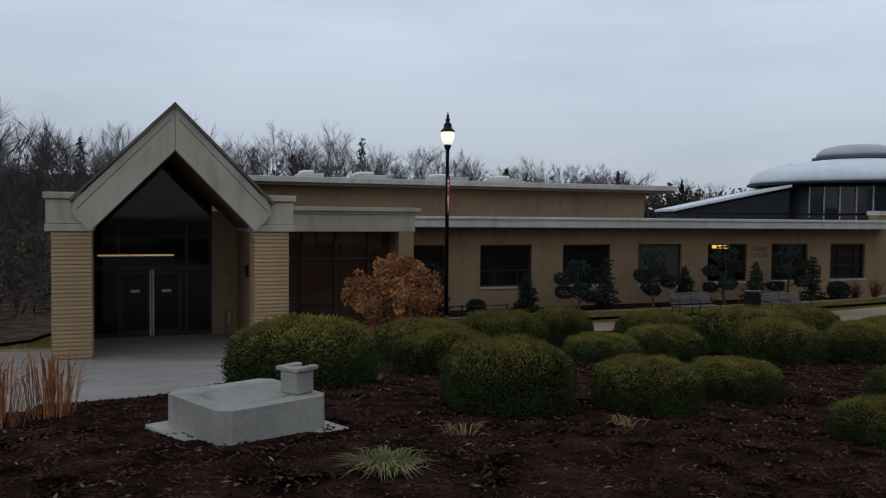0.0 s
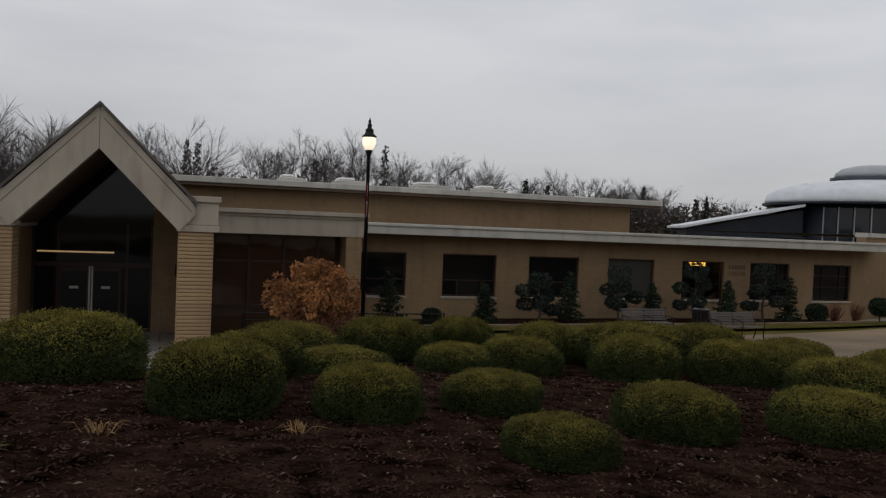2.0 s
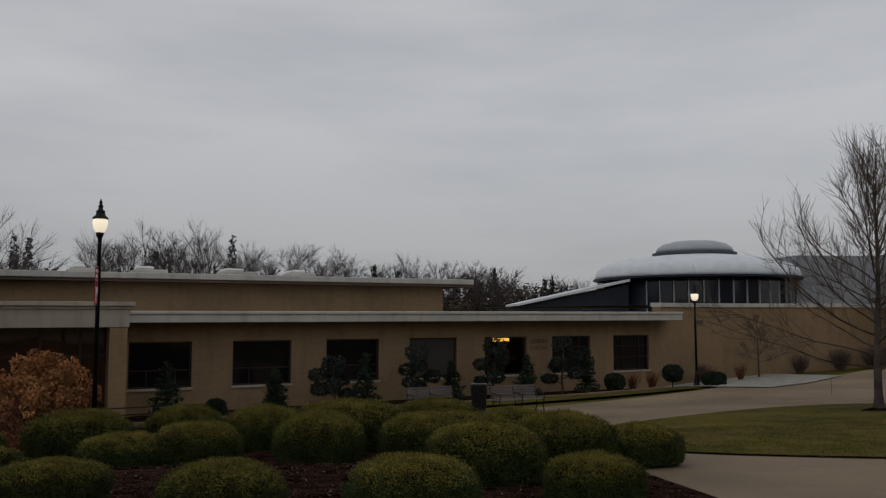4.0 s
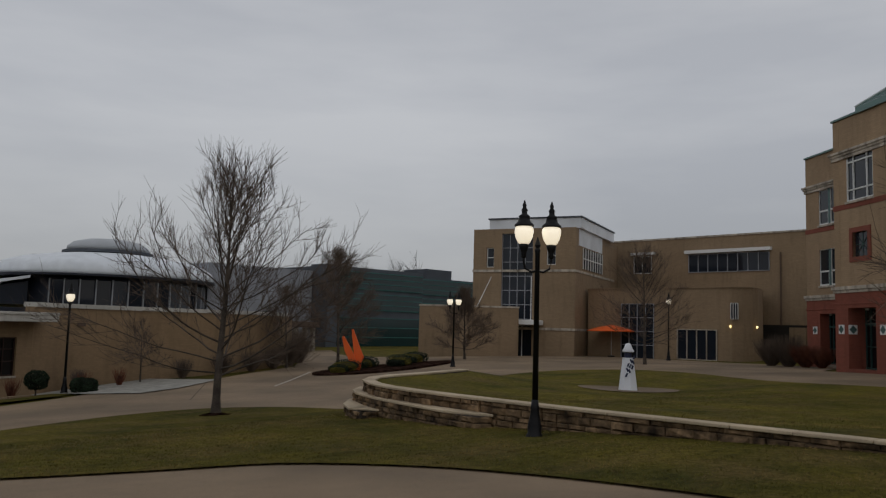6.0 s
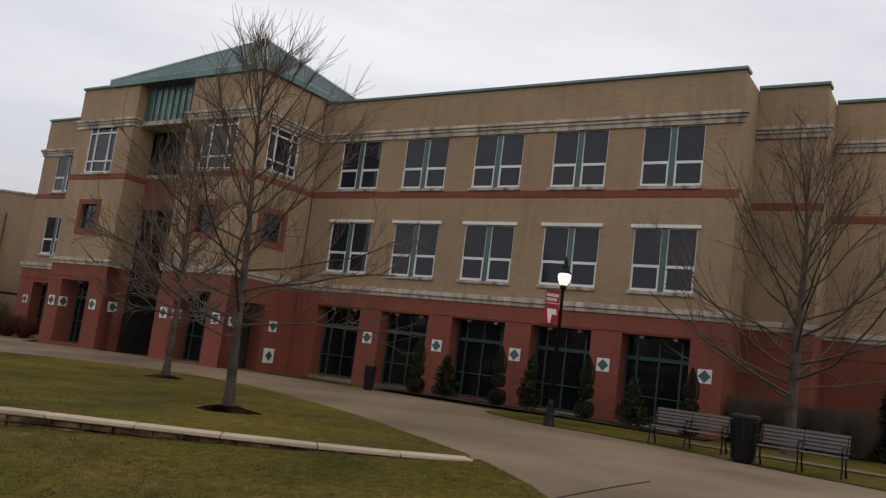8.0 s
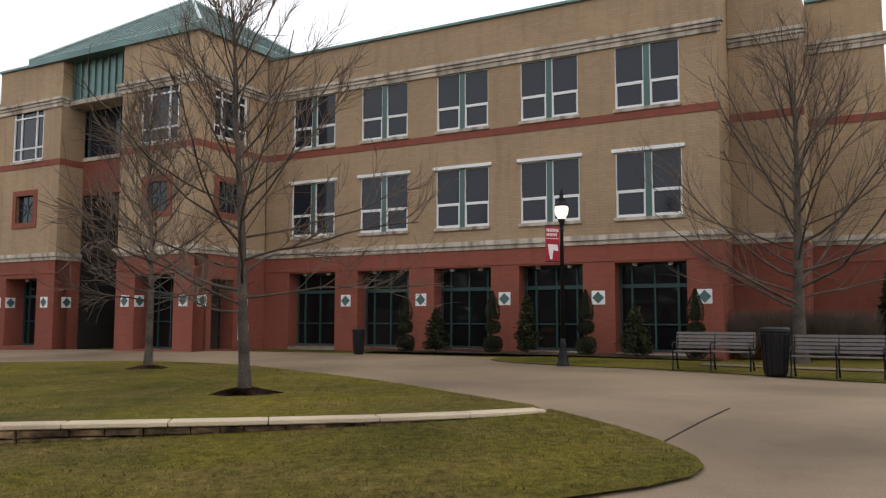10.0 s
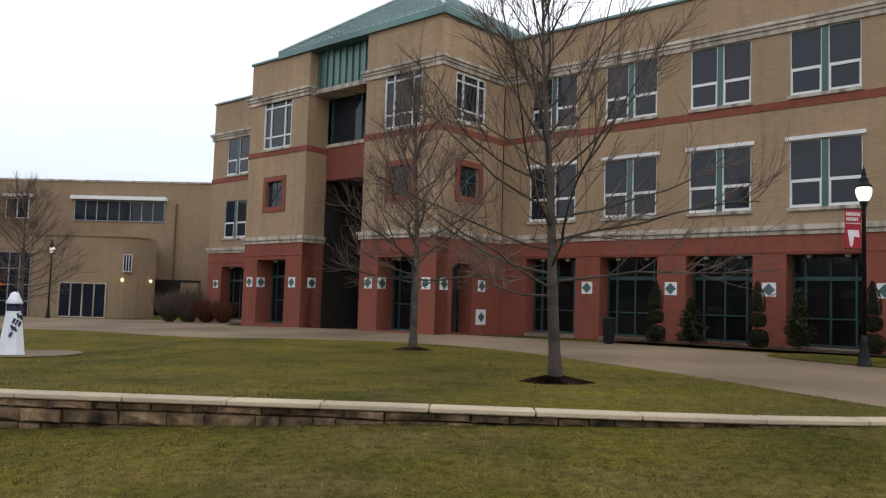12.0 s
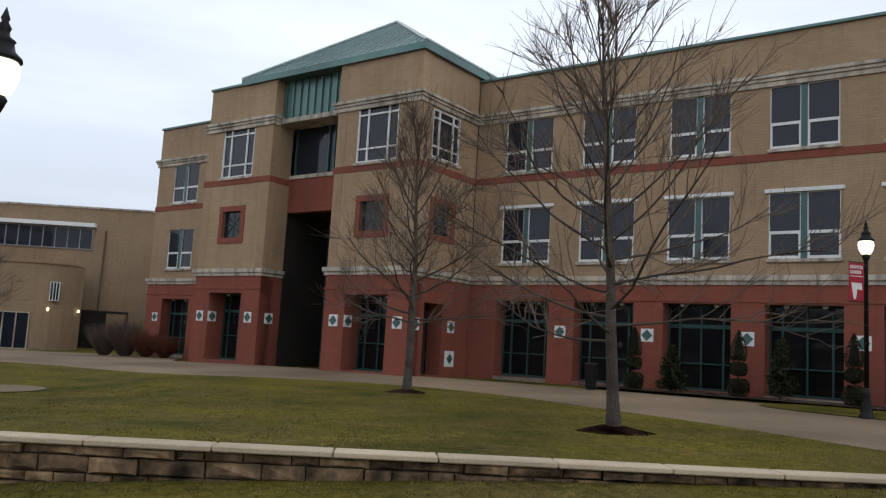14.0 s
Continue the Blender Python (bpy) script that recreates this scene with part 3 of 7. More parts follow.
# the entrance tower, four metres forward, in two bays with a tall recess between
TR, TL, R0, R1, TY = -15.2, -27.75, -23.35, -19.5, -4.0
for x0, x1, c in ((TL, R0, -25.6), (R1, TR, -17.32)):
    holes = [(c - 1.06, c + 1.06, 8.5, 10.9), (c - 0.6, c + 0.6, 5.72, 6.92), (c - 1.08, c + 1.08, 0.3, 3.25)]
    facade(x0, x1, TY, holes, top=12.75, coping=x0 == TL)
    window_cross("bay_window", 2.12, 2.4, pose(c, TY, 8.5), hall, "square white-barred corner bay window")
    window_star("star_window", 1.2, pose(c, TY, 5.72), hall, "small square window with a star grille")
    storefront("bay_door", 2.16, 2.95, pose(c, TY + 0.3, 0.3), hall, "recessed green-framed glass doors", True)
    for s in (-1, 1):
        part("bay_jamb", boxes((c + s * 1.08 - (0.3 if s < 0 else 0), c + s * 1.08 + (0.3 if s > 0 else 0), TY + 0.705, TY + 1.0, -0.5, 3.25)), M_RED, hall, "red brick jamb")
    part("bay_ceiling", boxes((c - 1.3, c + 1.3, TY + 0.705, TY + 1.0, 3.252, 3.4)), M_SOFFIT, hall)
    part("bay_floor", boxes((c - 1.08, c + 1.08, TY + 0.0, TY + 1.0, 0.0, 0.14)), M_CONC, hall)
    diamond_tile(pose(c - 1.08, TY + 0.24, 2.2, 0, 0, 90), hall)
    for x in (c - 1.62, c + 1.62):
        diamond_tile(pose(x, TY, 2.2), hall)
# returns of the bays: the side towards the lawn walk, and the two cheeks of the recess


def side_facade(at_x, facing, holes, y0=TY, y1=0.0, windows=True):
    """A return wall across the depth of the tower; facing is +1 towards the right."""
    g = new("return_wall", wall_mesh("return_wall", 0, y1 - y0 - 0.02, -0.6, 4.02, 0, 0.7, [h for h in holes if h[2] < 4], M_RED))
    g.parent = hall
    g.matrix_basis = pose(at_x, y0 + 0.01, 0, 0, 0, 90) if facing > 0 else pose(at_x, y1 - 0.01, 0, 0, 0, -90)
    part("upper_return", wall_mesh("upper_return", 0, y1 - y0 - 0.02, 4.02, 12.75, 0.02, 0.5, [h for h in holes if h[2] > 4], M_TAN), None, g, "tan brick return wall")
    d = y1 - y0 - 0.02
    for name, z0, z1, proud, mat in (("stone_belt", 4.0, 4.14, 0.05, M_STONE), ("stone_belt", 4.145, 4.32, 0.11, M_STONE), ("brick_band", 8.15, 8.42, 0.006, M_RED), ("cornice", 10.70, 10.87, 0.05, M_STONE), ("cornice", 10.875, 10.99, 0.10, M_STONE), ("cornice", 10.995, 11.12, 0.16, M_STONE)):
        part(name, boxes((0, d, -proud, 0.05, z0, z1), bevel=0.008), mat, g)
    return g


right_return = side_facade(TR, 1, [(0.86, 2.72, 8.7, 10.65), (1.2, 2.4, 5.72, 6.92), (0.95, 2.15, 0.3, 3.05)])
window_cross("return_window", 1.86, 1.95, pose(1.79, 0, 8.7), right_return, "white-barred window in the return wall")
window_star("return_star_window", 1.2, pose(1.8, 0, 5.72), right_return, "small square window with a star grille")
# No passage is built; a near-black sheet stands for its shade.
part("passage_dark", boxes((0.95, 2.15, 0.75, 0.8, 0.3, 3.05)), M_DARK, right_return, "near-black panel for the shade in the open passage")
for x, z in ((0.45, 2.2), (2.75, 2.2), (2.75, 0.95)):
    diamond_tile(pose(x, 0, z), right_return, 0.46 if z > 1 else 0.62)
for ax, fc in ((R0, 1), (R1, -1)):
    g = side_facade(ax, fc, [], TY, TY + 1.25)
    diamond_tile(pose(0.6, 0, 2.2), g)
    # The lining carries the shade deep in the recess by its colour.
    part("recess_lining", boxes((ax - 0.35 if fc > 0 else ax, ax if fc > 0 else ax + 0.35, TY + 1.27, TY + 4.0, 0.0, 6.93)), M_DARK, hall, "recess lining darkened for the shade inside")
side_facade(TL, -1, [])
# the recess: tall dark opening below, red panel, glazing and ribbed green metal above
part("recess_panel", boxes((R0, R1, TY + 1.2, TY + 1.6, 6.93, 8.5)), M_RED, hall, "red brick panel over the entrance")
part("recess_glazing", boxes((R0, R1, TY + 1.45, TY + 1.5, 8.5, 10.85)), M_GLASS, hall, "dark glazing over the entrance")
for x in (R0 + 0.05, -21.3, -20.95, R1 - 0.13):
    part("recess_mullion", boxes((x, x + 0.08, TY + 1.36, TY + 1.47, 8.5, 10.85)), M_GREEN, hall)
part("recess_sill", boxes((R0, R1, TY + 1.15, TY + 1.5, 8.44, 8.6)), M_STONE, hall)
part("ribbed_panel", boxes((R0 - 0.0, R1 + 0.0, TY + 0.5, TY + 0.9, 10.85, 13.0)), M_ROOF, hall, "ribbed green metal panel")
for k in range(9):
    x = R0 + 0.2 + k * (R1 - R0 - 0.4) / 8
    part("panel_rib", boxes((x - 0.03, x + 0.03, TY + 0.43, TY + 0.5, 10.95, 12.95)), M_ROOF, hall)
part("recess_cornice", boxes((R0, R1, TY + 0.36, TY + 1.45, 10.78, 11.0), bevel=0.02), M_STONE, hall)
part("recess_back", boxes((R0, R1, TY + 4.0, TY + 4.1, 0.1, 6.93)), M_GLASSD, hall, "tall dark entrance glazing")
part("inner_panel", boxes((-22.25, -20.7, TY + 3.93, TY + 3.985, 0.35, 3.7), bevel=0.01), M_WOODEN, hall, "brown timber panel inside the entrance")
# Ceiling in the same painted shade as the lining.
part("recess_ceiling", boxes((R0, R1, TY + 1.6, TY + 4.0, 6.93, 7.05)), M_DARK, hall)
for x in (R0 + 0.0, -22.4, -21.45, -20.5, R1 - 0.1):
    part("entrance_mullion", boxes((x, x + 0.1, TY + 3.88, TY + 4.02, 0.1, 6.93)), M_GREEND, hall)
for z in (2.5, 4.6):
    part("entrance_transom", boxes((R0, R1, TY + 3.9, TY + 4.021, z, z + 0.12)), M_GREEND, hall)
# the pyramid roof with standing seams
PK = Vector((-20.9, 1.0, 16.72))
EA = [Vector((-25.6, TY - 0.12, 13.0)), Vector((TR + 0.15, TY - 0.12, 13.0)), Vector((TR + 0.15, 6.2, 13.0)), Vector((-25.6, 6.2, 13.0))]
bm = bmesh.new()
vs = [bm.verts.new(p) for p in EA] + [bm.verts.new(PK)]
lo = [bm.verts.new(p - Vector((0, 0, 0.28))) for p in EA]
for i in range(4):
    bm.faces.new((vs[i], vs[(i + 1) % 4], vs[4]))
    bm.faces.new((lo[i], lo[(i + 1) % 4], vs[(i + 1) % 4], vs[i]))
bm.faces.new(lo[::-1])
roof = part("pyramid_roof", bm, M_ROOF, hall, "green standing-seam pyramid roof")
for i in range(4):
    a, b = EA[i], EA[(i + 1) % 4]
    mid = (a + b) / 2
    count = 24
    for k in range(1, count):
        s = k / count
        p = a.lerp(b, s)
        h = 1 - abs(2 * s - 1)
        q = p + (PK - mid) * h
        nrm = (b - a).cross(PK - a).normalized() * 0.03
        part("roof_seam", tube(bmesh.new(), [p + nrm, q + nrm], 0.022, 4), M_ROOF, roof)
    part("hip_cap", tube(bmesh.new(), [a + Vector((0, 0, 0.03)), PK + Vector((0, 0, 0.03))], 0.075, 6), M_HIP, roof, "pale metal hip cap")
# the far wing left of the tower, and the stepped end on the right
holes = [(-35.63, -33.45, *F3Z), (-35.63, -33.45, *F2Z), (-35.63, -33.3, 0.2, 3.2), (-31.9, -29.7, *F3Z), (-31.9, -29.7, *F2Z), (-31.9, -29.7, 0.2, 3.2)]
facade(-37.05, TL, -0.1, holes, top=12.9, right=False)
for c in (-34.54, -30.8):
    window_double("upper_window", 2.16, 2.15, pose(c, -0.1, F3Z[0]), hall, "double window with white sashes and green mullion")
    window_double("middle_window", 2.16, 2.19, pose(c, -0.1, F2Z[0]), hall, "double window with white sashes and green mullion")
    storefront("ground_window", 2.2, 3.0, pose(c, -0.1, 0.2), hall, "recessed dark glazing with green bars")
    diamond_tile(pose(c - 1.6, -0.1, 2.2), hall)
facade(3.38, 5.65, 2.0, [], left=False)
facade(5.65, 8.05, 4.0, [], left=False)
part("end_wall", boxes((7.6, 8.04, 4.5, 20, 4.03, 12.5)), M_TAN, hall, "tan brick end wall")
part("end_wall_base", boxes((7.6, 8.04, 4.5, 20, -0.6, 4.02)), M_RED, hall, "red brick base")
part("step_return", boxes((2.9, 3.37, 0.5, 2.5, 4.03, 12.5)), M_TAN, hall, "tan brick return")
part("step_return_base", boxes((2.9, 3.37, 0.5, 2.5, -0.6, 4.02)), M_RED, hall, "red brick base")
part("step_return", boxes((5.2, 5.64, 2.5, 4.5, 4.03, 12.5)), M_TAN, hall, "tan brick return")
part("step_return_base", boxes((5.2, 5.64, 2.5, 4.5, -0.6, 4.02)), M_RED, hall, "red brick base")
part("flat_roof", boxes((-37, 3.3, 0.6, 20, 12.2, 12.3), (3.3, 5.6, 2.6, 20, 12.2, 12.3), (5.6, 7.9, 4.6, 20, 12.2, 12.3)), M_DECK, hall, "flat roof behind the parapet")
part("rear_wall", boxes((-37, 8.0, 20, 20.4, -0.6, 12.5)), M_TAN, hall, "tan brick rear wall")
part("left_end_wall", boxes((-37.04, -36.6, 0.62, 20, -0.6, 12.5)), M_TAN, hall, "tan brick end wall")
for z in (4.1, 8.4):
    part("storey_floor", boxes((-36.5, 2.8, 0.75, 19.9, z, z + 0.2)), M_DARK, hall, "dark storey floor")

# ---- the low building with the gabled portico ----
FA = frame_of((1.047, 34.465), (0.917, 0.398))
low = thing("low_brick_building", "long single-storey buff brick building with a gabled portico", "building", FA)
GA = -2.6
AWIN = [(-3.95, -1.6), (0.0, 2.42), (3.95, 6.36), (7.84, 10.22), (11.7, 14.02), (15.5, 17.8), (19.25, 21.57)]
AZ0, AZ1 = -1.05, 0.74
part("front_wall", wall_mesh("front_wall", -9.6, 22.4, GA, 1.9, 0, 0.35, [(a, b, AZ0, AZ1) for a, b in AWIN], M_ABRICK), None, low, "buff brick wall")
M_CLEAR = bpy.data.materials.new("clear_glass")
M_CLEAR.use_nodes = True
cb = M_CLEAR.node_tree.nodes["Principled BSDF"]
cb.inputs["Base Color"].default_value, cb.inputs["Roughness"].default_value = (0.55, 0.55, 0.55, 1), 0.02
cb.inputs["Transmission Weight"].default_value, cb.inputs["IOR"].default_value = 1.0, 1.45
M_BRONZE = material("dark_bronze_frame", (0.045, 0.025, 0.02), 0.5, metal=0.4, vary=0.1, bump=0.02)
M_TUBE = lit_material("yellow_ceiling_light", (1.0, 0.5, 0.08), 2.6)
M_BLIND = material("dull_blind", (0.06, 0.055, 0.045), 0.9, vary=0.1)
for i, (a, b) in enumerate(AWIN):
    w, h, c = b - a, AZ1 - AZ0, (a + b) / 2
    lit = i == 4
    ob = part("lit_window" if lit else "office_window", boxes((-w / 2, w / 2, 0.18, 0.20, 0, h)), M_CLEAR if lit else M_GLASSD, low, "bronze-framed window with a yellow light inside" if lit else "dark bronze-framed office window")
    ob.matrix_basis = pose(c, 0, AZ0)
    bm = bmesh.new()
    f = 0.06
    box(bm, -w / 2, -w / 2 + f, 0.12, 0.21, 0, h)
    box(bm, w / 2 - f, w / 2, 0.12, 0.21, 0, h)
    box(bm, -w / 2 + f, w / 2 - f, 0.12, 0.21, 0, f)
    box(bm, -w / 2 + f, w / 2 - f, 0.12, 0.21, h - f, h)
    if i in (0, 1, 2, 6, 5):
        box(bm, -w / 2 + f, w / 2 - f, 0.13, 0.208, 0.36 * h, 0.36 * h + 0.05)
        for x in (-w * 0.22, w * 0.24):
            box(bm, x, x + 0.05, 0.135, 0.207, f, h - f if i > 4 else 0.36 * h)
    if i in (5, 6):
        box(bm, -w / 2 + f, w / 2 - f, 0.13, 0.208, 0.68 * h, 0.68 * h + 0.04)
    part("window_frame", bm, M_BRONZE, ob)
    part("window_sill", boxes((-w / 2 - 0.05, w / 2 + 0.05, -0.06, 0.17, -0.1, -0.003), bevel=0.01), M_LIME, ob, "pale stone sill")
    if i == 3:
        part("blind", boxes((-w / 2 + f, w / 2 - f, 0.165, 0.178, 0.1, h - f)), M_BLIND, ob, "drawn grey blind")
room = part("lit_room", boxes((11.0, 14.8, 4.2, 4.3, -2.0, 1.2), (11.0, 11.05, 0.36, 4.2, -2.0, 1.2), (14.75, 14.8, 0.36, 4.2, -2.0, 1.2), (11.0, 14.8, 0.36, 4.2, 1.2, 1.25), (11.0, 14.8, 0.36, 4.2, -2.05, -2.0)), M_DARK, low, "office lining darkened to look dim behind the lit window")
part("ceiling_light", boxes((12.62, 12.84, 0.75, 0.85, 0.5, 0.67), (12.9, 13.22, 0.75, 0.85, 0.5, 0.67), (13.28, 13.5, 0.75, 0.85, 0.5, 0.67)), M_TUBE, room, "yellow ceiling light")
# eaves, low roof and the set-back upper storey
part("soffit", boxes((-5.0, 22.95, -0.95, 0.0, 1.47, 1.52)), M_SOFFIT, low, "brown eaves soffit")
part("fascia", boxes((-4.9, 23.0, -1.0, -0.94, 1.49, 1.8), bevel=0.008), M_FASCIA, low, "pale metal fascia")
part("gutter", boxes((-4.9, 23.02, -1.06, -0.9, 1.8, 1.93), bevel=0.02), M_FASCIA, low, "pale metal roof edge")
part("low_roof", boxes((-5.0, 23.0, -0.9, 9.0, 1.82, 1.9)), M_DECK, low, "flat grey roof")
part("roof_vent", boxes((17.6, 18.5, -0.2, 0.5, 1.9, 2.06), bevel=0.03), M_BLACK, low, "flat black roof vent")
part("roof_vent", boxes((11.5, 11.65, 0.5, 0.65, 1.9, 2.1)), M_BLACK, low, "small roof vent")
part("end_wall", boxes((22.0, 22.4, 0.36, 14, GA, 1.8)), M_ABRICK, low, "buff brick end wall")
part("upper_wall", boxes((-11.5, 13.6, 8.0, 8.4, 1.8, 3.35)), M_ABRICK, low, "buff brick upper wall")
part("upper_end_wall", boxes((13.2, 13.59, 8.41, 20, 1.8, 3.3)), M_ABRICK, low, "buff brick upper end wall")
part("upper_roof", boxes((-12.0, 15.1, 7.2, 20.5, 3.36, 3.6)), M_SOFFIT, low, "brown roof overhang")
part("upper_fascia", boxes((-12.0, 15.12, 7.1, 20.6, 3.5, 3.78), bevel=0.02), M_FASCIA, low, "pale metal upper roof edge")
for x, w in ((-5.6, 1.2), (-2.6, 1.6), (1.8, 1.9), (5.5, 1.4)):
    r = part("skylight_curb", boxes((x, x + w, 10.4, 12.2, 3.78, 4.12), bevel=0.03), M_FASCIA, low, "pale rooftop unit")
    part("skylight", boxes((x + 0.15, x + w * 0.6, 10.5, 12.0, 4.12, 4.28), bevel=0.06), M_WHITE, r, "white skylight dome")
# letters on the wall: too worn to read, so plain bars
for k in range(6):
    part("wall_letter", boxes((14.26 + k * 0.165, 14.37 + k * 0.165, -0.02, -0.003, 0.4, 0.6)), M_SOFFIT, low, "worn metal wall letter")
word = bpy.data.curves.new("wall_word", "FONT")
word.body, word.size, word.extrude, word.space_character = "CENTER", 0.27, 0.008, 1.05
word.materials.append(M_SOFFIT)
sign = new("wall_word", word)
sign.parent, sign.matrix_basis = low, pose(14.22, -0.01, 0.1, 90, 0, 0)
tagged(sign, "worn metal letters on the brick wall")

# the portico
PY = -9.28


def brick_pier(x0, x1, y0, y1, z0, z1):
    """A pier of thin courses whose joints are raked back."""
    core = part("pier", boxes((x0 + 0.02, x1 - 0.02, y0 + 0.02, y1 - 0.02, z0, z1)), M_BUFFGAP, low, "buff brick pier with raked joints")
    n = int(round((z1 - z0) / 0.105))
    h = (z1 - z0) / n
    me = finish("brick_course", boxes((x0, x1, y0, y1, 0, h * 0.82), bevel=0.012), M_BUFF)
    for k in range(n):
        c = new("brick_course", me)
        c.parent = core
        c.location = (0, 0, z0 + k * h)
    return core


brick_pier(-15.68, -14.73, PY, PY + 0.95, -2.1, 1.43)
brick_pier(-10.68, -9.74, PY, PY + 0.95, -2.1, 1.43)
for x0, x1 in ((-15.82, -14.7), (-10.72, -9.6)):
    part("pier_block", boxes((x0, x1, PY - 0.06, PY + 1.0, 1.435, 1.62), (x0 + 0.03, x1 - 0.03, PY - 0.03, PY + 0.98, 1.625, 2.24), bevel=0.015), M_LIME, low, "grey limestone pier block")
    part("pier_cap", boxes((x0 - 0.03, x1 + 0.03, PY - 0.1, PY + 1.02, 2.25, 2.42), bevel=0.02), M_LIME, low, "limestone cap")
def prism(bm, pts, y0, y1):
    f = [bm.verts.new((x, y0, z)) for x, z in pts]
    b = [bm.verts.new((x, y1, z)) for x, z in pts]
    bm.faces.new(f)
    bm.faces.new(b[::-1])
    for i in range(len(pts)):
        bm.faces.new((f[i], b[i], b[(i + 1) % len(pts)], f[(i + 1) % len(pts)]))
    return bm


APEX, OUT, INN = -12.72, 2.42, 2.06
for s in (-1, 1):
    g = part("gable_slab", prism(bmesh.new(), [(APEX + s * 0.006, 4.68), (APEX + s * OUT, 2.2), (APEX + s * (OUT + 0.06), 1.9), (APEX + s * INN, 1.44), (APEX + s * 0.006, 3.55)], PY - 0.12, PY + 0.25), M_LIME, low, "grey limestone gable slab")
    part("gable_groove", tube(bmesh.new(), [(APEX + s * 0.1, PY - 0.12, 4.35), (APEX + s * (OUT - 0.05), PY - 0.12, 1.98)], 0.012, 4), M_SHINGLE, g)
    part("roof_slope", prism(bmesh.new(), [(APEX, 4.79), (APEX + s * (OUT + 0.1), 2.26), (APEX + s * (OUT + 0.1), 2.16), (APEX, 4.69)], PY - 0.2, 1.0), M_SHINGLE, low, "dark felt roof slope")
    part("portico_soffit", prism(bmesh.new(), [(APEX, 3.62), (APEX + s * 2.2, 1.43), (APEX + s * 2.2, 1.35), (APEX, 3.54)], PY + 0.26, PY + 4.6), M_SOFFIT, low, "brown portico soffit")
    part("portico_eaves", boxes((APEX + s * 2.3 - 0.25, APEX + s * 2.3 + 0.25, PY + 1.05, -0.1, 1.4, 2.1)), M_LIME, low, "limestone side beam")
part("side_wall", boxes((-10.62, -10.3, PY + 0.98, -0.01, GA, 1.4)), M_ABRICK, low, "buff brick side wall")
part("side_wall", boxes((-15.2, -14.9, PY + 0.98, -0.01, GA, 1.4)), M_ABRICK, low, "buff brick side wall")
part("side_wall", boxes((-11.4, -10.63, PY + 4.28, PY + 4.6, GA, 2.0)), M_ABRICK, low, "buff brick wall beside the doors")
DY = PY + 4.3
entry = part("entry_glazing", prism(bmesh.new(), [(-14.88, -1.9), (-11.4, -1.9), (-11.4, 2.3), (APEX, 3.55), (-14.88, 1.5)], DY + 0.1, DY + 0.13), M_GLASSD, low, "dark glazed entrance screen")
part("entry_frame", boxes((-14.9, -11.4, DY + 0.02, DY + 0.12, 0.16, 0.3), (-14.9, -11.4, DY + 0.02, DY + 0.12, -1.9, -1.78), *[(x, x + 0.07, DY + 0.03, DY + 0.115, -1.9, 1.5) for x in (-14.9, -14.2, -12.2, -11.47)]), M_BRONZE, entry, "dark bronze frame")
for x0 in (-14.12, -13.2):
    d = part("entry_door", boxes((x0, x0 + 0.07, DY - 0.01, DY + 0.06, -1.86, 0.14), (x0 + 0.8, x0 + 0.87, DY - 0.01, DY + 0.06, -1.86, 0.14), (x0 + 0.07, x0 + 0.8, DY - 0.01, DY + 0.06, 0.03, 0.14), (x0 + 0.07, x0 + 0.8, DY - 0.01, DY + 0.06, -1.86, -1.68)), M_BRONZE, entry, "bronze-framed glass door")
    part("door_pane", boxes((x0 + 0.07, x0 + 0.8, DY + 0.02, DY + 0.03, -1.68, 0.03)), M_GLASSD, d)
    part("door_notice", boxes((x0 + 0.3, x0 + 0.56, DY + 0.005, DY + 0.015, -0.52, -0.44)), M_FASCIA, d, "small white door notice")
part("centre_post", boxes((-13.27, -13.22, DY - 0.03, DY + 0.0, -1.9, 0.18), (-13.19, -13.14, DY - 0.03, DY + 0.0, -1.9, 0.18)), M_FASCIA, entry, "bright metal door post")
part("strip_light", boxes((-14.75, -12.55, DY - 0.02, DY + 0.05, 0.6, 0.65)), lit_material("dim_warm_strip", (1.0, 0.6, 0.2), 0.22), entry, "dim warm strip light")
# Opaque glass; the lightness of the brown interior is put into its colour.
M_PORCH = glass_material("porch_glass_interior_tone", (0.048, 0.026, 0.018))
# the low porch wing between the portico and the long wall
part("wing_parapet", boxes((-9.58, -4.45, -4.5, 0.0, 1.36, 1.95), (-9.58, -4.4, -4.56, 0.0, 1.955, 2.05), (-9.58, -4.3, -4.66, 0.0, 2.055, 2.2), bevel=0.012), M_LIME, low, "limestone porch parapet")
part("wing_pier", boxes((-5.05, -4.5, -4.48, -3.95, GA, 1.355)), M_ABRICK, low, "buff brick porch pier")
part("wing_glazing", boxes((-9.6, -5.06, -3.4, -3.36, GA, 1.36)), M_PORCH, low, "dark porch glazing")
part("wing_return", boxes((-5.05, -4.8, -3.94, -0.01, GA, 1.355)), M_ABRICK, low, "buff brick porch return")
for x in (-9.5, -8.3, -7.1, -5.9):
    part("wing_mullion", boxes((x, x + 0.09, -3.5, -3.41, GA, 1.36)), M_BRONZE, low, "bronze mullion")
for z in (-1.2, 0.35):
    part("wing_transom", boxes((-9.6, -5.06, -3.49, -3.405, z, z + 0.08)), M_BRONZE, low, "bronze transom")
part("rear_wall", boxes((-15.2, 22.4, 14, 14.4, GA, 1.8)), M_ABRICK, low, "buff brick rear wall")
part("portico_paving", boxes((-15.8, -9.7, PY + 1.0, DY + 0.1, -2.4, -1.89)), M_PALE, low, "concrete entrance floor")
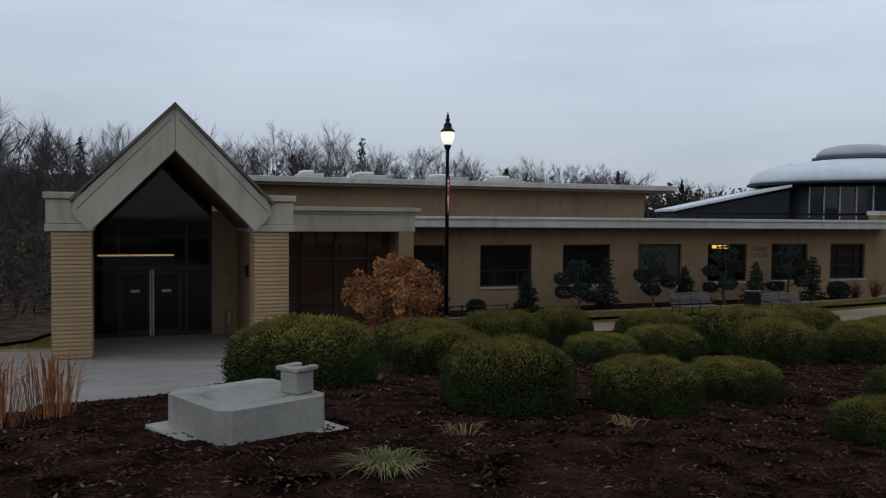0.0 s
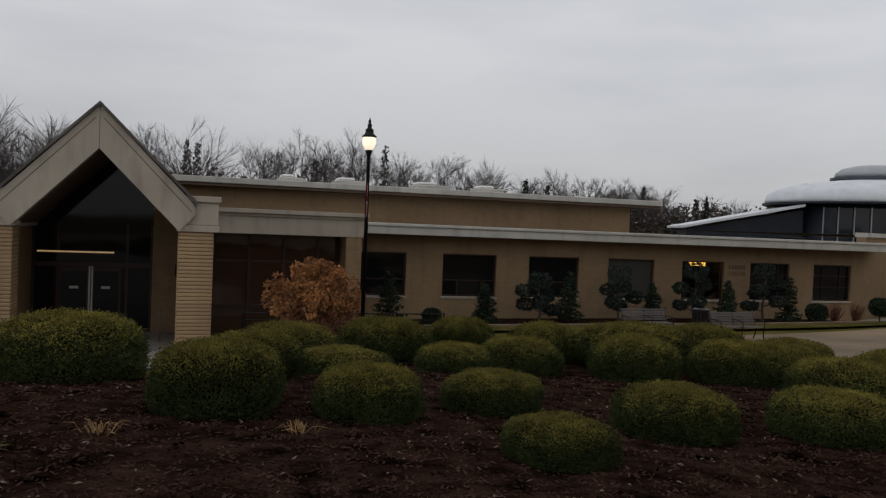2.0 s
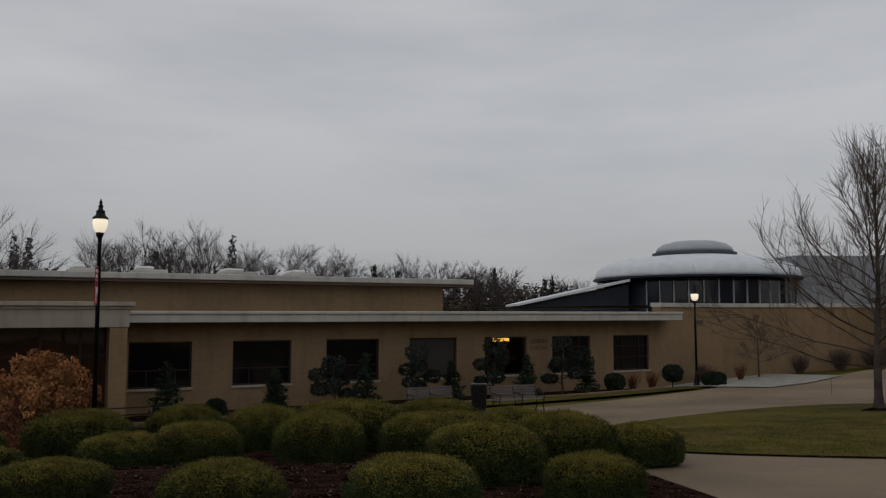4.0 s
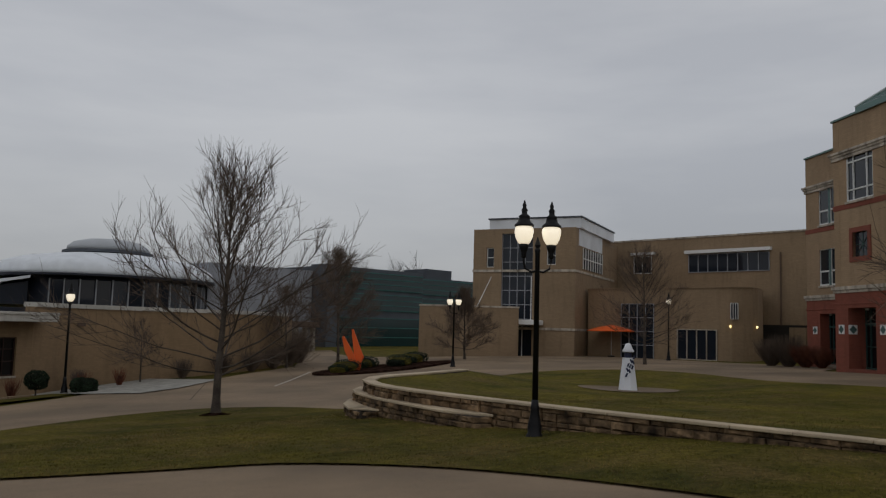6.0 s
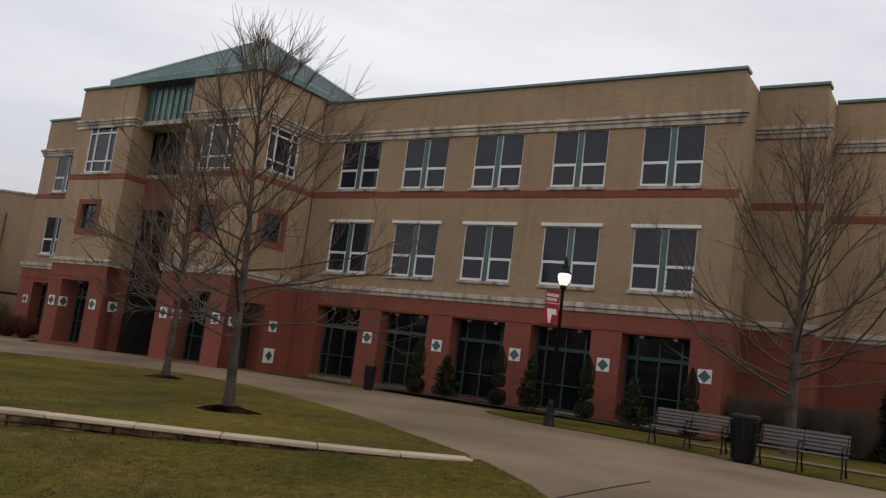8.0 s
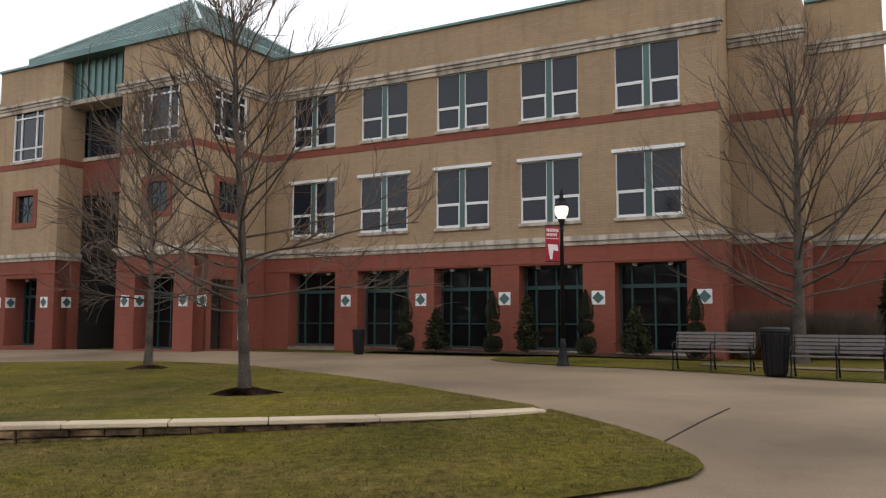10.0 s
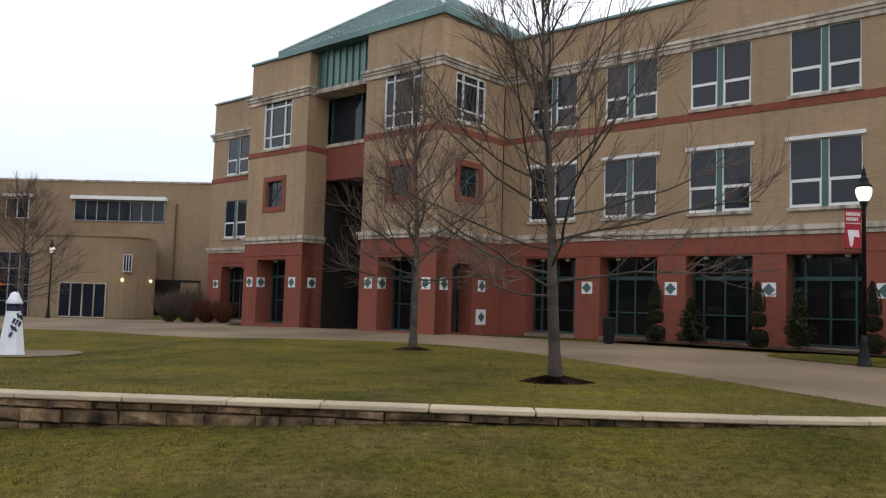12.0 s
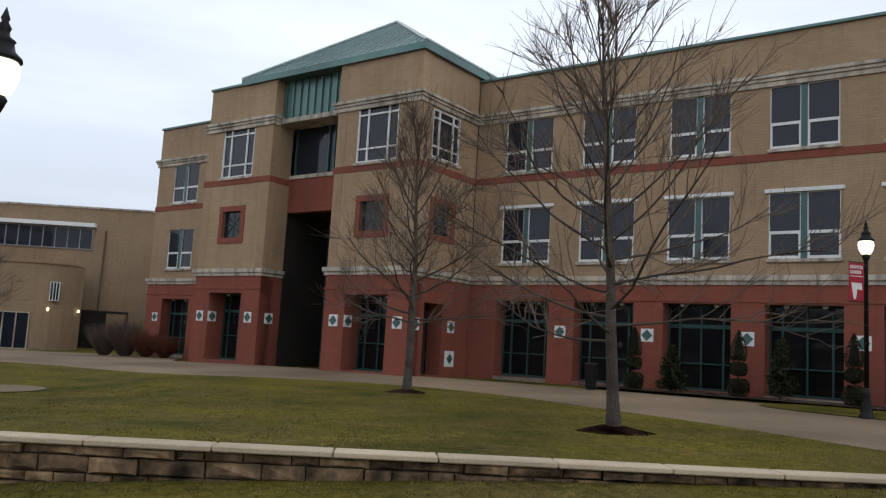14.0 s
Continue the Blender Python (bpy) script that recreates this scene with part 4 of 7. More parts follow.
part("wall_lantern", boxes((-10.72, -10.6, PY + 1.6, PY + 1.75, 0.1, 0.45), bevel=0.02), M_BLACK, low, "black wall lantern")

# ---- buildings farther off ----
M_FTAN = brick_material("tan_stucco", (0.31, 0.22, 0.135), 0.9)
M_TEAL = glass_material("teal_glass", (0.008, 0.03, 0.032), 0.08)
M_TEALBAR = material("teal_metal", (0.035, 0.16, 0.145), 0.5, metal=0.3)
M_SLATE = material("slate_panel", (0.075, 0.085, 0.10), 0.6, vary=0.1)
M_GREYP = material("grey_panel", (0.31, 0.32, 0.345), 0.6, vary=0.1)
M_MIST = material("frosted_lantern", (0.42, 0.44, 0.46), 0.5, vary=0.06)
M_NAVY = material("navy_metal_wall", (0.018, 0.022, 0.034), 0.5, vary=0.15)
M_MEMB = material("white_roof_membrane", (0.72, 0.75, 0.78), 0.5, vary=0.06, scale=8)


def glazed(name, x0, x1, z0, z1, y, parent, cols, rows, label, frame_mat=None, bar=0.065):
    ob = part(name, boxes((x0, x1, y + 0.02, y + 0.06, z0, z1)), M_GLASS, parent, label)
    bm = bmesh.new()
    for k in range(cols + 1):
        x = x0 + (x1 - x0 - bar) * k / cols
        box(bm, x, x + bar, y - 0.06, y + 0.03, z0, z1)
    for k in range(rows + 1):
        z = z0 + (z1 - z0 - bar) * k / rows
        box(bm, x0, x1, y - 0.055, y + 0.031, z, z + bar)
    part("window_frame", bm, frame_mat or M_WHITE, ob)
    return ob


# the tan hall across the lawn
FC = frame_of((78.5, 35.6), (0.43, -7.75))
tan_hall = thing("tan_hall", "two-storey tan hall with a glazed entrance tower", "building", FC)
part("upper_wall", boxes((-22, 16, 0.0, 0.5, -1.5, 10.7)), M_FTAN, tan_hall, "tan stucco wall")
part("parapet_cap", boxes((-22, 16, -0.08, 0.6, 10.7, 10.85)), M_STONE, tan_hall)
part("hall_roof", boxes((-22, 16, 0.55, 18, 10.2, 10.4)), M_DECK, tan_hall)
glazed("ribbon_window", -7.7, 0.0, 7.45, 9.15, -0.05, tan_hall, 8, 1, "ribbon window with slim pale bars", M_GREYP, 0.055)
part("window_hood", boxes((-7.9, 0.2, -0.5, 0.0, 9.2, 9.5)), M_WHITE, tan_hall, "white window hood")
glazed("side_window", -13.6, -11.6, 7.5, 9.2, -0.05, tan_hall, 2, 1, "white-framed square window")
part("window_hood", boxes((-13.8, -11.2, -0.4, 0.0, 9.3, 9.55)), M_WHITE, tan_hall, "white window hood")
LOW = [(-10.5, 0.0), (-10.5, -12.0), (1.4, -12.0), (2.3, -11.8), (2.95, -11.3), (3.25, -10.4), (3.2, -9.4), (2.8, -8.0), (1.6, -5.0), (-0.75, 0.0)]


def slab(pts, z0, z1):
    bm = bmesh.new()
    lo, hi = [bm.verts.new((x, y, z0)) for x, y in pts], [bm.verts.new((x, y, z1)) for x, y in pts]
    bm.faces.new(lo[::-1])
    bm.faces.new(hi)
    for i in range(len(pts)):
        bm.faces.new((lo[i], lo[(i + 1) % len(pts)], hi[(i + 1) % len(pts)], hi[i]))
    return bm


part("low_wing_wall", slab(LOW, -1.5, 5.3), M_FTAN, tan_hall, "tan low front wing with a rounded corner")
part("low_wing_cap", slab([(x * 1.01, y * 1.008) for x, y in LOW], 5.3, 5.38), M_FTAN, tan_hall)
part("downpipe", tube(bmesh.new(), [(1.0, -0.15, 9.0), (1.0, -0.15, 2.7)], 0.07, 6), M_SOFFIT, tan_hall)
glazed("cafe_window", -7.16, -4.1, -0.35, 4.1, -12.05, tan_hall, 4, 4, "tall cafe window with slim grey bars", M_GREYP, 0.05)
glazed("cafe_window", -2.07, 1.25, -0.2, 2.15, -12.05, tan_hall, 4, 1, "dark cafe window with pale bars", M_STONE, 0.07)
glazed("barred_window", 2.25, 2.85, 2.95, 4.15, -11.9, tan_hall, 3, 1, "small white-barred window", None, 0.035)
# Shaded passage drawn as a near-black panel on the wall face.
part("passage", boxes((-0.7, 3.3, -0.1, -0.02, -0.6, 2.75)), M_DARK, tan_hall, "near-black panel for the shade in the covered passage")
part("passage_wall", boxes((1.9, 3.25, -0.7, -0.12, -0.6, 2.55)), M_FTAN, tan_hall, "low tan passage wall")
for x, y in ((2.25, -11.95), (3.4, -10.0)):
    part("wall_light", lathe(bmesh.new(), [(0.05, 2.3), (0.09, 2.4), (0.06, 2.5)], 8, (x, y)), lit_material("warm_wall_light", (1.0, 0.75, 0.3), 2.0), tan_hall, "small lit wall light")
# entrance tower of the tan hall
FT = frame_of((59.2, 52.64), (62.9 - 59.2, 44.36 - 52.64))
tower = thing("entrance_tower", "tan entrance tower with tall white-framed glazing", "building", FT)
TW = math.hypot(62.9 - 59.2, 44.36 - 52.64)
part("tower_wall", wall_mesh("tower_wall", 0, TW, -1.5, 10.3, 0, 0.5, [(2.6, 5.4, -0.7, 9.9), (1.2, 1.9, 7.0, 8.7), (6.6, 7.4, 7.2, 8.8)], M_FTAN), None, tower, "tan stucco tower front")
part("tower_side", boxes((TW - 0.5, TW, 0.51, 15, -1.5, 10.3)), M_FTAN, tower, "tan stucco tower side")
part("tower_back", boxes((0, TW, 15, 15.4, -1.5, 10.3), (0, 0.5, 0.51, 15, -1.5, 10.3)), M_FTAN, tower)
part("tower_roof", boxes((0, TW, 0.51, 15, 9.9, 10.0)), M_DECK, tower)
part("white_crown", boxes((1.2, TW + 0.3, 0.6, 12.5, 10.31, 11.2), (TW - 0.3, TW + 0.05, 1.0, 9.0, 8.9, 10.3)), M_MEMB, tower, "white metal crown")
part("crown_edge", boxes((1.1, TW + 0.4, 0.5, 12.6, 11.2, 11.32)), M_SLATE, tower)
part("string_course", boxes((-0.05, TW + 0.05, -0.06, 14.0, 6.6, 6.8)), M_STONE, tower)
part("string_course", boxes((-0.05, TW + 0.05, -0.06, 14.0, 1.75, 1.95)), M_STONE, tower)
glazed("tall_window", 2.6, 5.4, 2.6, 9.9, 0.2, tower, 4, 6, "tall stair window with slim pale bars", M_GREYP, 0.06)
glazed("tower_window", 1.2, 1.9, 7.0, 8.7, 0.2, tower, 1, 2, "small white-framed window")
glazed("tower_window", 6.6, 7.4, 7.2, 8.8, 0.2, tower, 1, 2, "small white-framed window")
d = glazed("tower_door", 2.6, 5.4, -0.7, 2.1, 0.3, tower, 3, 1, "white-framed glass doors")
part("canopy", boxes((0.6, 6.4, -2.6, 0.2, 2.15, 2.55), bevel=0.03), M_WHITE, tower, "white entrance canopy")
for x in (0.9, 6.1):
    part("canopy_rod", tube(bmesh.new(), [(x, -2.4, 2.5), (x + (0.8 if x < 3 else -0.8), 0.0, 6.2)], 0.035, 5), M_WHITE, tower)
sg = new("side_ribbon", mesh_from("side_ribbon", [(TW + 0.04, 2.2, 7.0), (TW + 0.04, 9.0, 7.0), (TW + 0.04, 9.0, 8.8), (TW + 0.04, 2.2, 8.8)], [(0, 1, 2, 3)], M_GLASS))
sg.parent = tower
part("ribbon_bars", boxes(*[(TW + 0.03, TW + 0.1, 2.2 + k * 0.84, 2.28 + k * 0.84, 7.0, 8.8) for k in range(9)], (TW + 0.03, TW + 0.09, 2.2, 9.0, 7.85, 7.93)), M_WHITE, tower)

# glass and slate building, low tan screen wall
FG = frame_of((64.33, 85.19), (27.1, 1.7))
glass_hall = thing("glass_office", "dark slate and teal glass office building", "building", FG)
part("slate_wall", boxes((0, 1.6, -2, 1.5, -2, 8.95)), M_SLATE, glass_hall, "slate end wall")
part("office_wall", boxes((1.6, 17, -0.5, 12, -2, 8.9)), M_SLATE, glass_hall, "dark slate wall")
part("office_wall", boxes((17, 34, 3, 12, -2, 8.6)), M_SLATE, glass_hall, "dark slate wall")
part("plant_room", boxes((22, 27, 4, 9, 8.6, 10.0)), M_SLATE, glass_hall, "rooftop plant room")
for z0, z1 in ((-1.0, 2.6), (3.6, 5.6), (6.2, 8.3)):
    o = part("glass_band", boxes((2.2, 16.8, -0.62, -0.52, z0, z1), (17.2, 33.8, 2.88, 2.98, z0, z1)), M_TEAL, glass_hall, "teal glass band")
    for z in (z0, z0 + (z1 - z0) / 3, z0 + 2 * (z1 - z0) / 3, z1):
        part("band_bar", boxes((2.2, 16.8, -0.7, -0.6, z, z + 0.1)), M_TEALBAR, o)
        part("band_bar", boxes((17.2, 33.8, 2.8, 2.9, z, z + 0.1)), M_TEALBAR, o)
part("side_block", boxes((-14, -0.1, 1, 12, -2, 8.15)), M_GREYP, glass_hall, "pale grey panelled block")
FS = frame_of((52.7, 51.95), (2.4, -2.1))
screen = thing("screen_wall", "low tan masonry screen wall", "wall", FS)
part("screen_panel", boxes((0, 8, 0, 0.5, -1.2, 3.45)), M_FTAN, screen)
part("screen_cap", boxes((-0.05, 8.05, -0.05, 0.55, 3.45, 3.58)), M_STONE, screen)

# the round hall with a white roof
DC = Vector((40.75, 89.0, 0))
dome = thing("round_hall", "dark round hall with a white conical roof and lantern", "building", pose(DC.x, DC.y, 0) @ Matrix.Diagonal((0.955, 0.955, 1, 1)))
part("drum", lathe(bmesh.new(), [(10.3, -3), (10.3, 5.7)], 48), M_NAVY, dome, "navy metal drum wall", True)
part("white_roof", lathe(bmesh.new(), [(11.2, 5.75), (11.3, 6.05), (11.05, 6.7), (10.2, 7.25), (8.6, 7.7), (6.4, 8.05), (3.9, 8.35)], 64), M_MEMB, dome, "white membrane roof", True)
part("roof_edge", lathe(bmesh.new(), [(11.3, 5.55), (11.52, 5.6), (11.52, 5.78), (11.3, 5.8)], 64), M_NAVY, dome, "dark roof edge")
part("lantern_ring", lathe(bmesh.new(), [(3.8, 8.3), (4.7, 8.35), (4.7, 8.6), (4.3, 8.65)], 40), M_SLATE, dome, "dark lantern ring")
part("lantern_dome", lathe(bmesh.new(), [(4.3, 8.66), (4.2, 9.1), (3.6, 9.55), (2.4, 9.85), (0.3, 9.95)], 32), M_MIST, dome, "pale domed lantern", True)
part("roof_hatch", boxes((-8.3, -7.7, -2.4, -1.8, 7.1, 7.75)), M_GREYP, dome)
for k in range(15):
    a = radians(-135 + k * 8.2)
    q = part("drum_window", boxes((-0.62, 0.62, -0.05, 0.06, 2.0, 5.2)), M_GLASS, dome, "tall drum window")
    q.matrix_basis = pose(10.33 * math.cos(a), 10.33 * math.sin(a), 0, 0, 0, math.degrees(a) + 90)
    part("window_post", boxes((-0.74, -0.62, -0.12, 0.06, 1.9, 5.3)), M_GREYP, q)
part("sloping_wing", prism(bmesh.new(), [(-21.5, 3.0), (-9.5, 5.5), (-9.5, 5.25), (-21.5, 2.78)], -6.5, 3), M_MEMB, dome, "low sloping white roof")
part("sloping_wall", prism(bmesh.new(), [(-21, 2.75), (-9.5, 4.95), (-9.5, -3), (-21, -3)], -5.9, 2.5), M_NAVY, dome, "dark wing wall")
# curved tan wall of the low wing beyond the long wall
arc = smooth_line([(21.6, 43.4), (24.5, 45.4), (28.5, 46.3), (33.0, 46.8), (37.5, 48.6), (41.0, 52.0)], 5)
nrm = []
for i, p in enumerate(arc):
    d = (arc[min(i + 1, len(arc) - 1)] - arc[max(i - 1, 0)]).normalized()
    nrm.append(Vector((-d.y, d.x)))
def ribbon(z0s, z1, off0, off1):
    b = bmesh.new()
    rows = [[b.verts.new((p.x + n.x * o, p.y + n.y * o, z)) for p, n in zip(arc, nrm)] for o, z in ((off0, z0s), (off0, z1), (off1, z1), (off1, z0s))]
    for r in range(4):
        for i in range(len(arc) - 1):
            b.faces.new((rows[r][i], rows[r][i + 1], rows[(r + 1) % 4][i + 1], rows[(r + 1) % 4][i]))
    b.faces.new([r[0] for r in rows])
    b.faces.new([r[-1] for r in rows][::-1])
    return b
cw = thing("curved_wing", "curved tan brick single-storey wing", "building")
part("curved_wall", ribbon(-2.6, 2.2, 0, 0.5), M_ABRICK, cw, "curved tan brick wall")
part("curved_cap", ribbon(2.2, 2.42, -0.08, 0.6), M_FASCIA, cw, "pale roof edge")
part("wing_roof", mesh_from("wing_roof", [(p.x + n.x * o, p.y + n.y * o, 2.3) for o in (0.3, 14) for p, n in zip(arc, nrm)], [(i, i + 1, len(arc) + i + 1, len(arc) + i) for i in range(len(arc) - 1)], M_DECK), None, cw, "flat roof")

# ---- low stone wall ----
# Yew green darkened for shaded sides; olive growth brightened as if lit from above.
M_LEAF = material("clipped_yew_shaded", (0.036, 0.048, 0.014), 0.75, vary=0.35, scale=25, bump=0.0, spec=0.1, tint=(0.026, 0.034, 0.01))
M_LEAFTOP = material("olive_growth_lit", (0.185, 0.155, 0.032), 0.8, vary=0.3, scale=25, bump=0.0, spec=0.1)
# Core colour is near black to act as the shade between the leaves.
M_HEART = material("clipped_inner_shade", (0.014, 0.016, 0.006), 0.95, vary=0.5, scale=30, bump=1.0, fine=40, spec=0.0)
# Shade inside the foliage, put into the colour of the solid cores.
M_INNER = material("shrub_inner_shade", (0.012, 0.013, 0.006), 0.95, vary=0.2)
M_CONIFER = material("dark_conifer_green", (0.022, 0.036, 0.02), 0.85, vary=0.3, scale=25, bump=0.0, spec=0.15)
M_OLIVE = material("dark_olive_topiary", (0.032, 0.036, 0.016), 0.85, vary=0.3, scale=25, bump=0.0, spec=0.15)
M_BLUE = material("blue_grey_conifer", (0.028, 0.038, 0.031), 0.85, vary=0.25, scale=25, bump=0.0, spec=0.15)
M_DRYFLOWER = material("dry_tan_flower_heads", (0.37, 0.165, 0.06), 0.9, vary=0.3, scale=30, bump=0.3)
M_DRYRED = material("russet_dead_leaves", (0.16, 0.055, 0.03), 0.9, vary=0.3, scale=30, bump=0.2)
M_STRAW = material("dry_straw", (0.33, 0.20, 0.085), 0.9, vary=0.3, scale=30, bump=0.1)
M_SLAT = material("weathered_bench_slat", (0.12, 0.105, 0.095), 0.75, vary=0.2, scale=15)
M_BIN = material("black_bin_plastic", (0.008, 0.008, 0.009), 0.4, vary=0.1)
M_ORANGE = material("bright_orange_paint", (0.75, 0.12, 0.02), 0.45, vary=0.06, bump=0.03)
M_STATUE = material("white_statue_paint", (0.72, 0.74, 0.78), 0.5, vary=0.05, bump=0.03)
M_INK = material("dark_blue_paint", (0.02, 0.025, 0.06), 0.5, vary=0.1)
M_BANNER = material("crimson_banner_cloth", (0.33, 0.02, 0.035), 0.8, vary=0.08)
M_BANNERW = material("white_banner_print", (0.7, 0.66, 0.64), 0.8, vary=0.05)

rng = random.Random(11)


def line_frames(line):
    out, run = [], 0.0
    for i, p in enumerate(line):
        d = (line[min(i + 1, len(line) - 1)] - line[max(i - 1, 0)]).normalized()
        if i:
            run += (p - line[i - 1]).length
        out.append((run, p, d))
    return out


def at_run(fr, s):
    for (a, p, d), (b, q, e) in zip(fr, fr[1:]):
        if s <= b:
            k = (s - a) / max(1e-6, b - a)
            return p.lerp(q, k), d.lerp(e, k).normalized()
    return fr[-1][1], fr[-1][2]


def stone_wall(name, line, cap_z, foot, label, thick=0.34, cap_w=0.34):
    """A low wall of rough courses under a smooth coping; the outer face lies to the left of the line."""
    wall = thing(name, label, "stone wall")
    fr = line_frames(line)
    total = fr[-1][0]
    caps, s = [], 0.0
    while s < total - 0.1:
        e = min(total, s + rng.uniform(0.95, 1.35))
        (p, d), (q, f) = at_run(fr, s + 0.006), at_run(fr, e - 0.006)
        n0, n1 = Vector((-d.y, d.x)), Vector((-f.y, f.x))
        bm = bmesh.new()
        vs = []
        for z in (cap_z - 0.06, cap_z):
            vs.append([bm.verts.new((*(c + n * o), z)) for c, n, o in ((p, n0, 0.07), (q, n1, 0.07), (q, n1, 0.07 - cap_w), (p, n0, 0.07 - cap_w))])
        bm.faces.new(vs[0][::-1])
        bm.faces.new(vs[1])
        for i in range(4):
            bm.faces.new((vs[0][i], vs[0][(i + 1) % 4], vs[1][(i + 1) % 4], vs[1][i]))
        bmesh.ops.bevel(bm, geom=bm.edges[:], offset=0.012, segments=1, affect="EDGES")
        part("coping_slab", bm, M_CAPSTONE, wall)
        s = e
    core = bmesh.new()
    top, bot, top2, bot2 = [], [], [], []
    for r, p, d in fr:
        n = Vector((-d.y, d.x))
        top.append(core.verts.new((*(p - n * 0.06), cap_z - 0.062)))
        bot.append(core.verts.new((*(p - n * 0.06), foot(p.x, p.y) - 0.5)))
        top2.append(core.verts.new((*(p - n * thick), cap_z - 0.062)))
        bot2.append(core.verts.new((*(p - n * thick), foot(p.x, p.y) - 0.5)))
    for i in range(len(fr) - 1):
        for a, b in ((top, bot), (top2, top), (bot2, top2)):
            core.faces.new((a[i], a[i + 1], b[i + 1], b[i]))
    for k in (0, -1):
        core.faces.new((top[k], bot[k], bot2[k], top2[k]))
    part("wall_core", core, M_BLOCKCORE, wall)
    z1, course = cap_z - 0.064, 0
    while course < 7:
        h = rng.choice((0.1, 0.13, 0.16))
        s = rng.uniform(-0.3, 0)
        placed = 0
        while s < total:
            e = s + rng.uniform(0.22, 0.62)
            a, b = max(0.0, s + 0.008), min(total, e - 0.008)
            if b - a > 0.06:
                (p, d), (q, f) = at_run(fr, a), at_run(fr, b)
                if z1 > min(foot(p.x, p.y), foot(q.x, q.y)) - 0.02:
                    n0, n1 = Vector((-d.y, d.x)), Vector((-f.y, f.x))
                    out = rng.uniform(-0.045, 0.035)
                    bm = bmesh.new()
                    vs = []
                    for z in (z1 - h + 0.012, z1):
                        vs.append([bm.verts.new((*(c + n * o), z + rng.uniform(-0.006, 0.0))) for c, n, o in ((p, n0, out + rng.uniform(-0.012, 0.012)), (q, n1, out + rng.uniform(-0.012, 0.012)), (q, n1, -0.1), (p, n0, -0.1))])
                    bm.faces.new(vs[0][::-1])
                    bm.faces.new(vs[1])
                    nm = (n0 + n1).normalized()
                    rim = (vs[0][0], vs[0][1], vs[1][1], vs[1][0])
                    mid = sum((v.co for v in rim), Vector()) / 4
                    boss = [bm.verts.new(mid.lerp(v.co, rng.uniform(0.45, 0.75)) + Vector((*(nm * rng.uniform(0.012, 0.05)), 0))) for v in rim]
                    bm.faces.new(boss)
                    for i in range(4):
                        bm.faces.new((rim[i], rim[(i + 1) % 4], boss[(i + 1) % 4], boss[i]))
                    for i in (1, 2, 3):
                        bm.faces.new((vs[0][i], vs[0][(i + 1) % 4], vs[1][(i + 1) % 4], vs[1][i]))
                    part("stone", bm, M_BLOCKST, wall)
                    placed += 1
            s = e
        z1 -= h
        course += 1
        if not placed:
            break
    return wall


stone_wall("retaining_wall", WALL_LINE, CAP_Z, lambda x, y: ground(x - 0.2, y), "low curved sandstone retaining wall with pale coping")
TIER2 = smooth_line([(22.5, 13.2), (22.12, 13.4), (22.18, 14.4), (22.34, 15.5), (22.52, 16.7), (22.82, 17.95), (23.22, 19.1), (23.8, 19.95), (24.5, 20.6)], 4)
stone_wall("stone_tier", TIER2, -0.03, ground, "curved sandstone seating tier below the wall", 0.7, 0.8)
TIER3 = smooth_line([(22.6, 17.3), (22.05, 17.4), (22.5, 18.5), (22.95, 19.15), (23.5, 19.75), (24.2, 20.3)], 4)
stone_wall("stone_tier", TIER3, -0.3, ground, "lowest curved sandstone step by the lawn", 0.7, 0.8)

# ---- street lamps ----
def lamp_head(z, parent, x=0.0):
    globe = part("globe", lathe(bmesh.new(), [(0.075, z), (0.115, z + 0.04), (0.16, z + 0.13), (0.182, z + 0.23), (0.176, z + 0.31), (0.15, z + 0.345)], 20, (x, 0)), M_GLOBE, parent, "lit acorn globe", True)
    part("globe_cap", lathe(bmesh.new(), [(0.15, z + 0.34), (0.19, z + 0.35), (0.185, z + 0.38), (0.12, z + 0.44), (0.1, z + 0.52), (0.115, z + 0.54), (0.06, z + 0.58), (0.05, z + 0.63), (0.065, z + 0.66), (0.03, z + 0.72), (0.042, z + 0.75), (0.004, z + 0.86)], 16, (x, 0)), M_BLACK, globe, "black finial cap", True)
    part("globe_holder", lathe(bmesh.new(), [(0.035, z - 0.26), (0.055, z - 0.22), (0.045, z - 0.16), (0.075, z - 0.09), (0.1, z - 0.02), (0.085, z + 0.01)], 16, (x, 0)), M_BLACK, globe, "fluted black holder", True)
    return globe


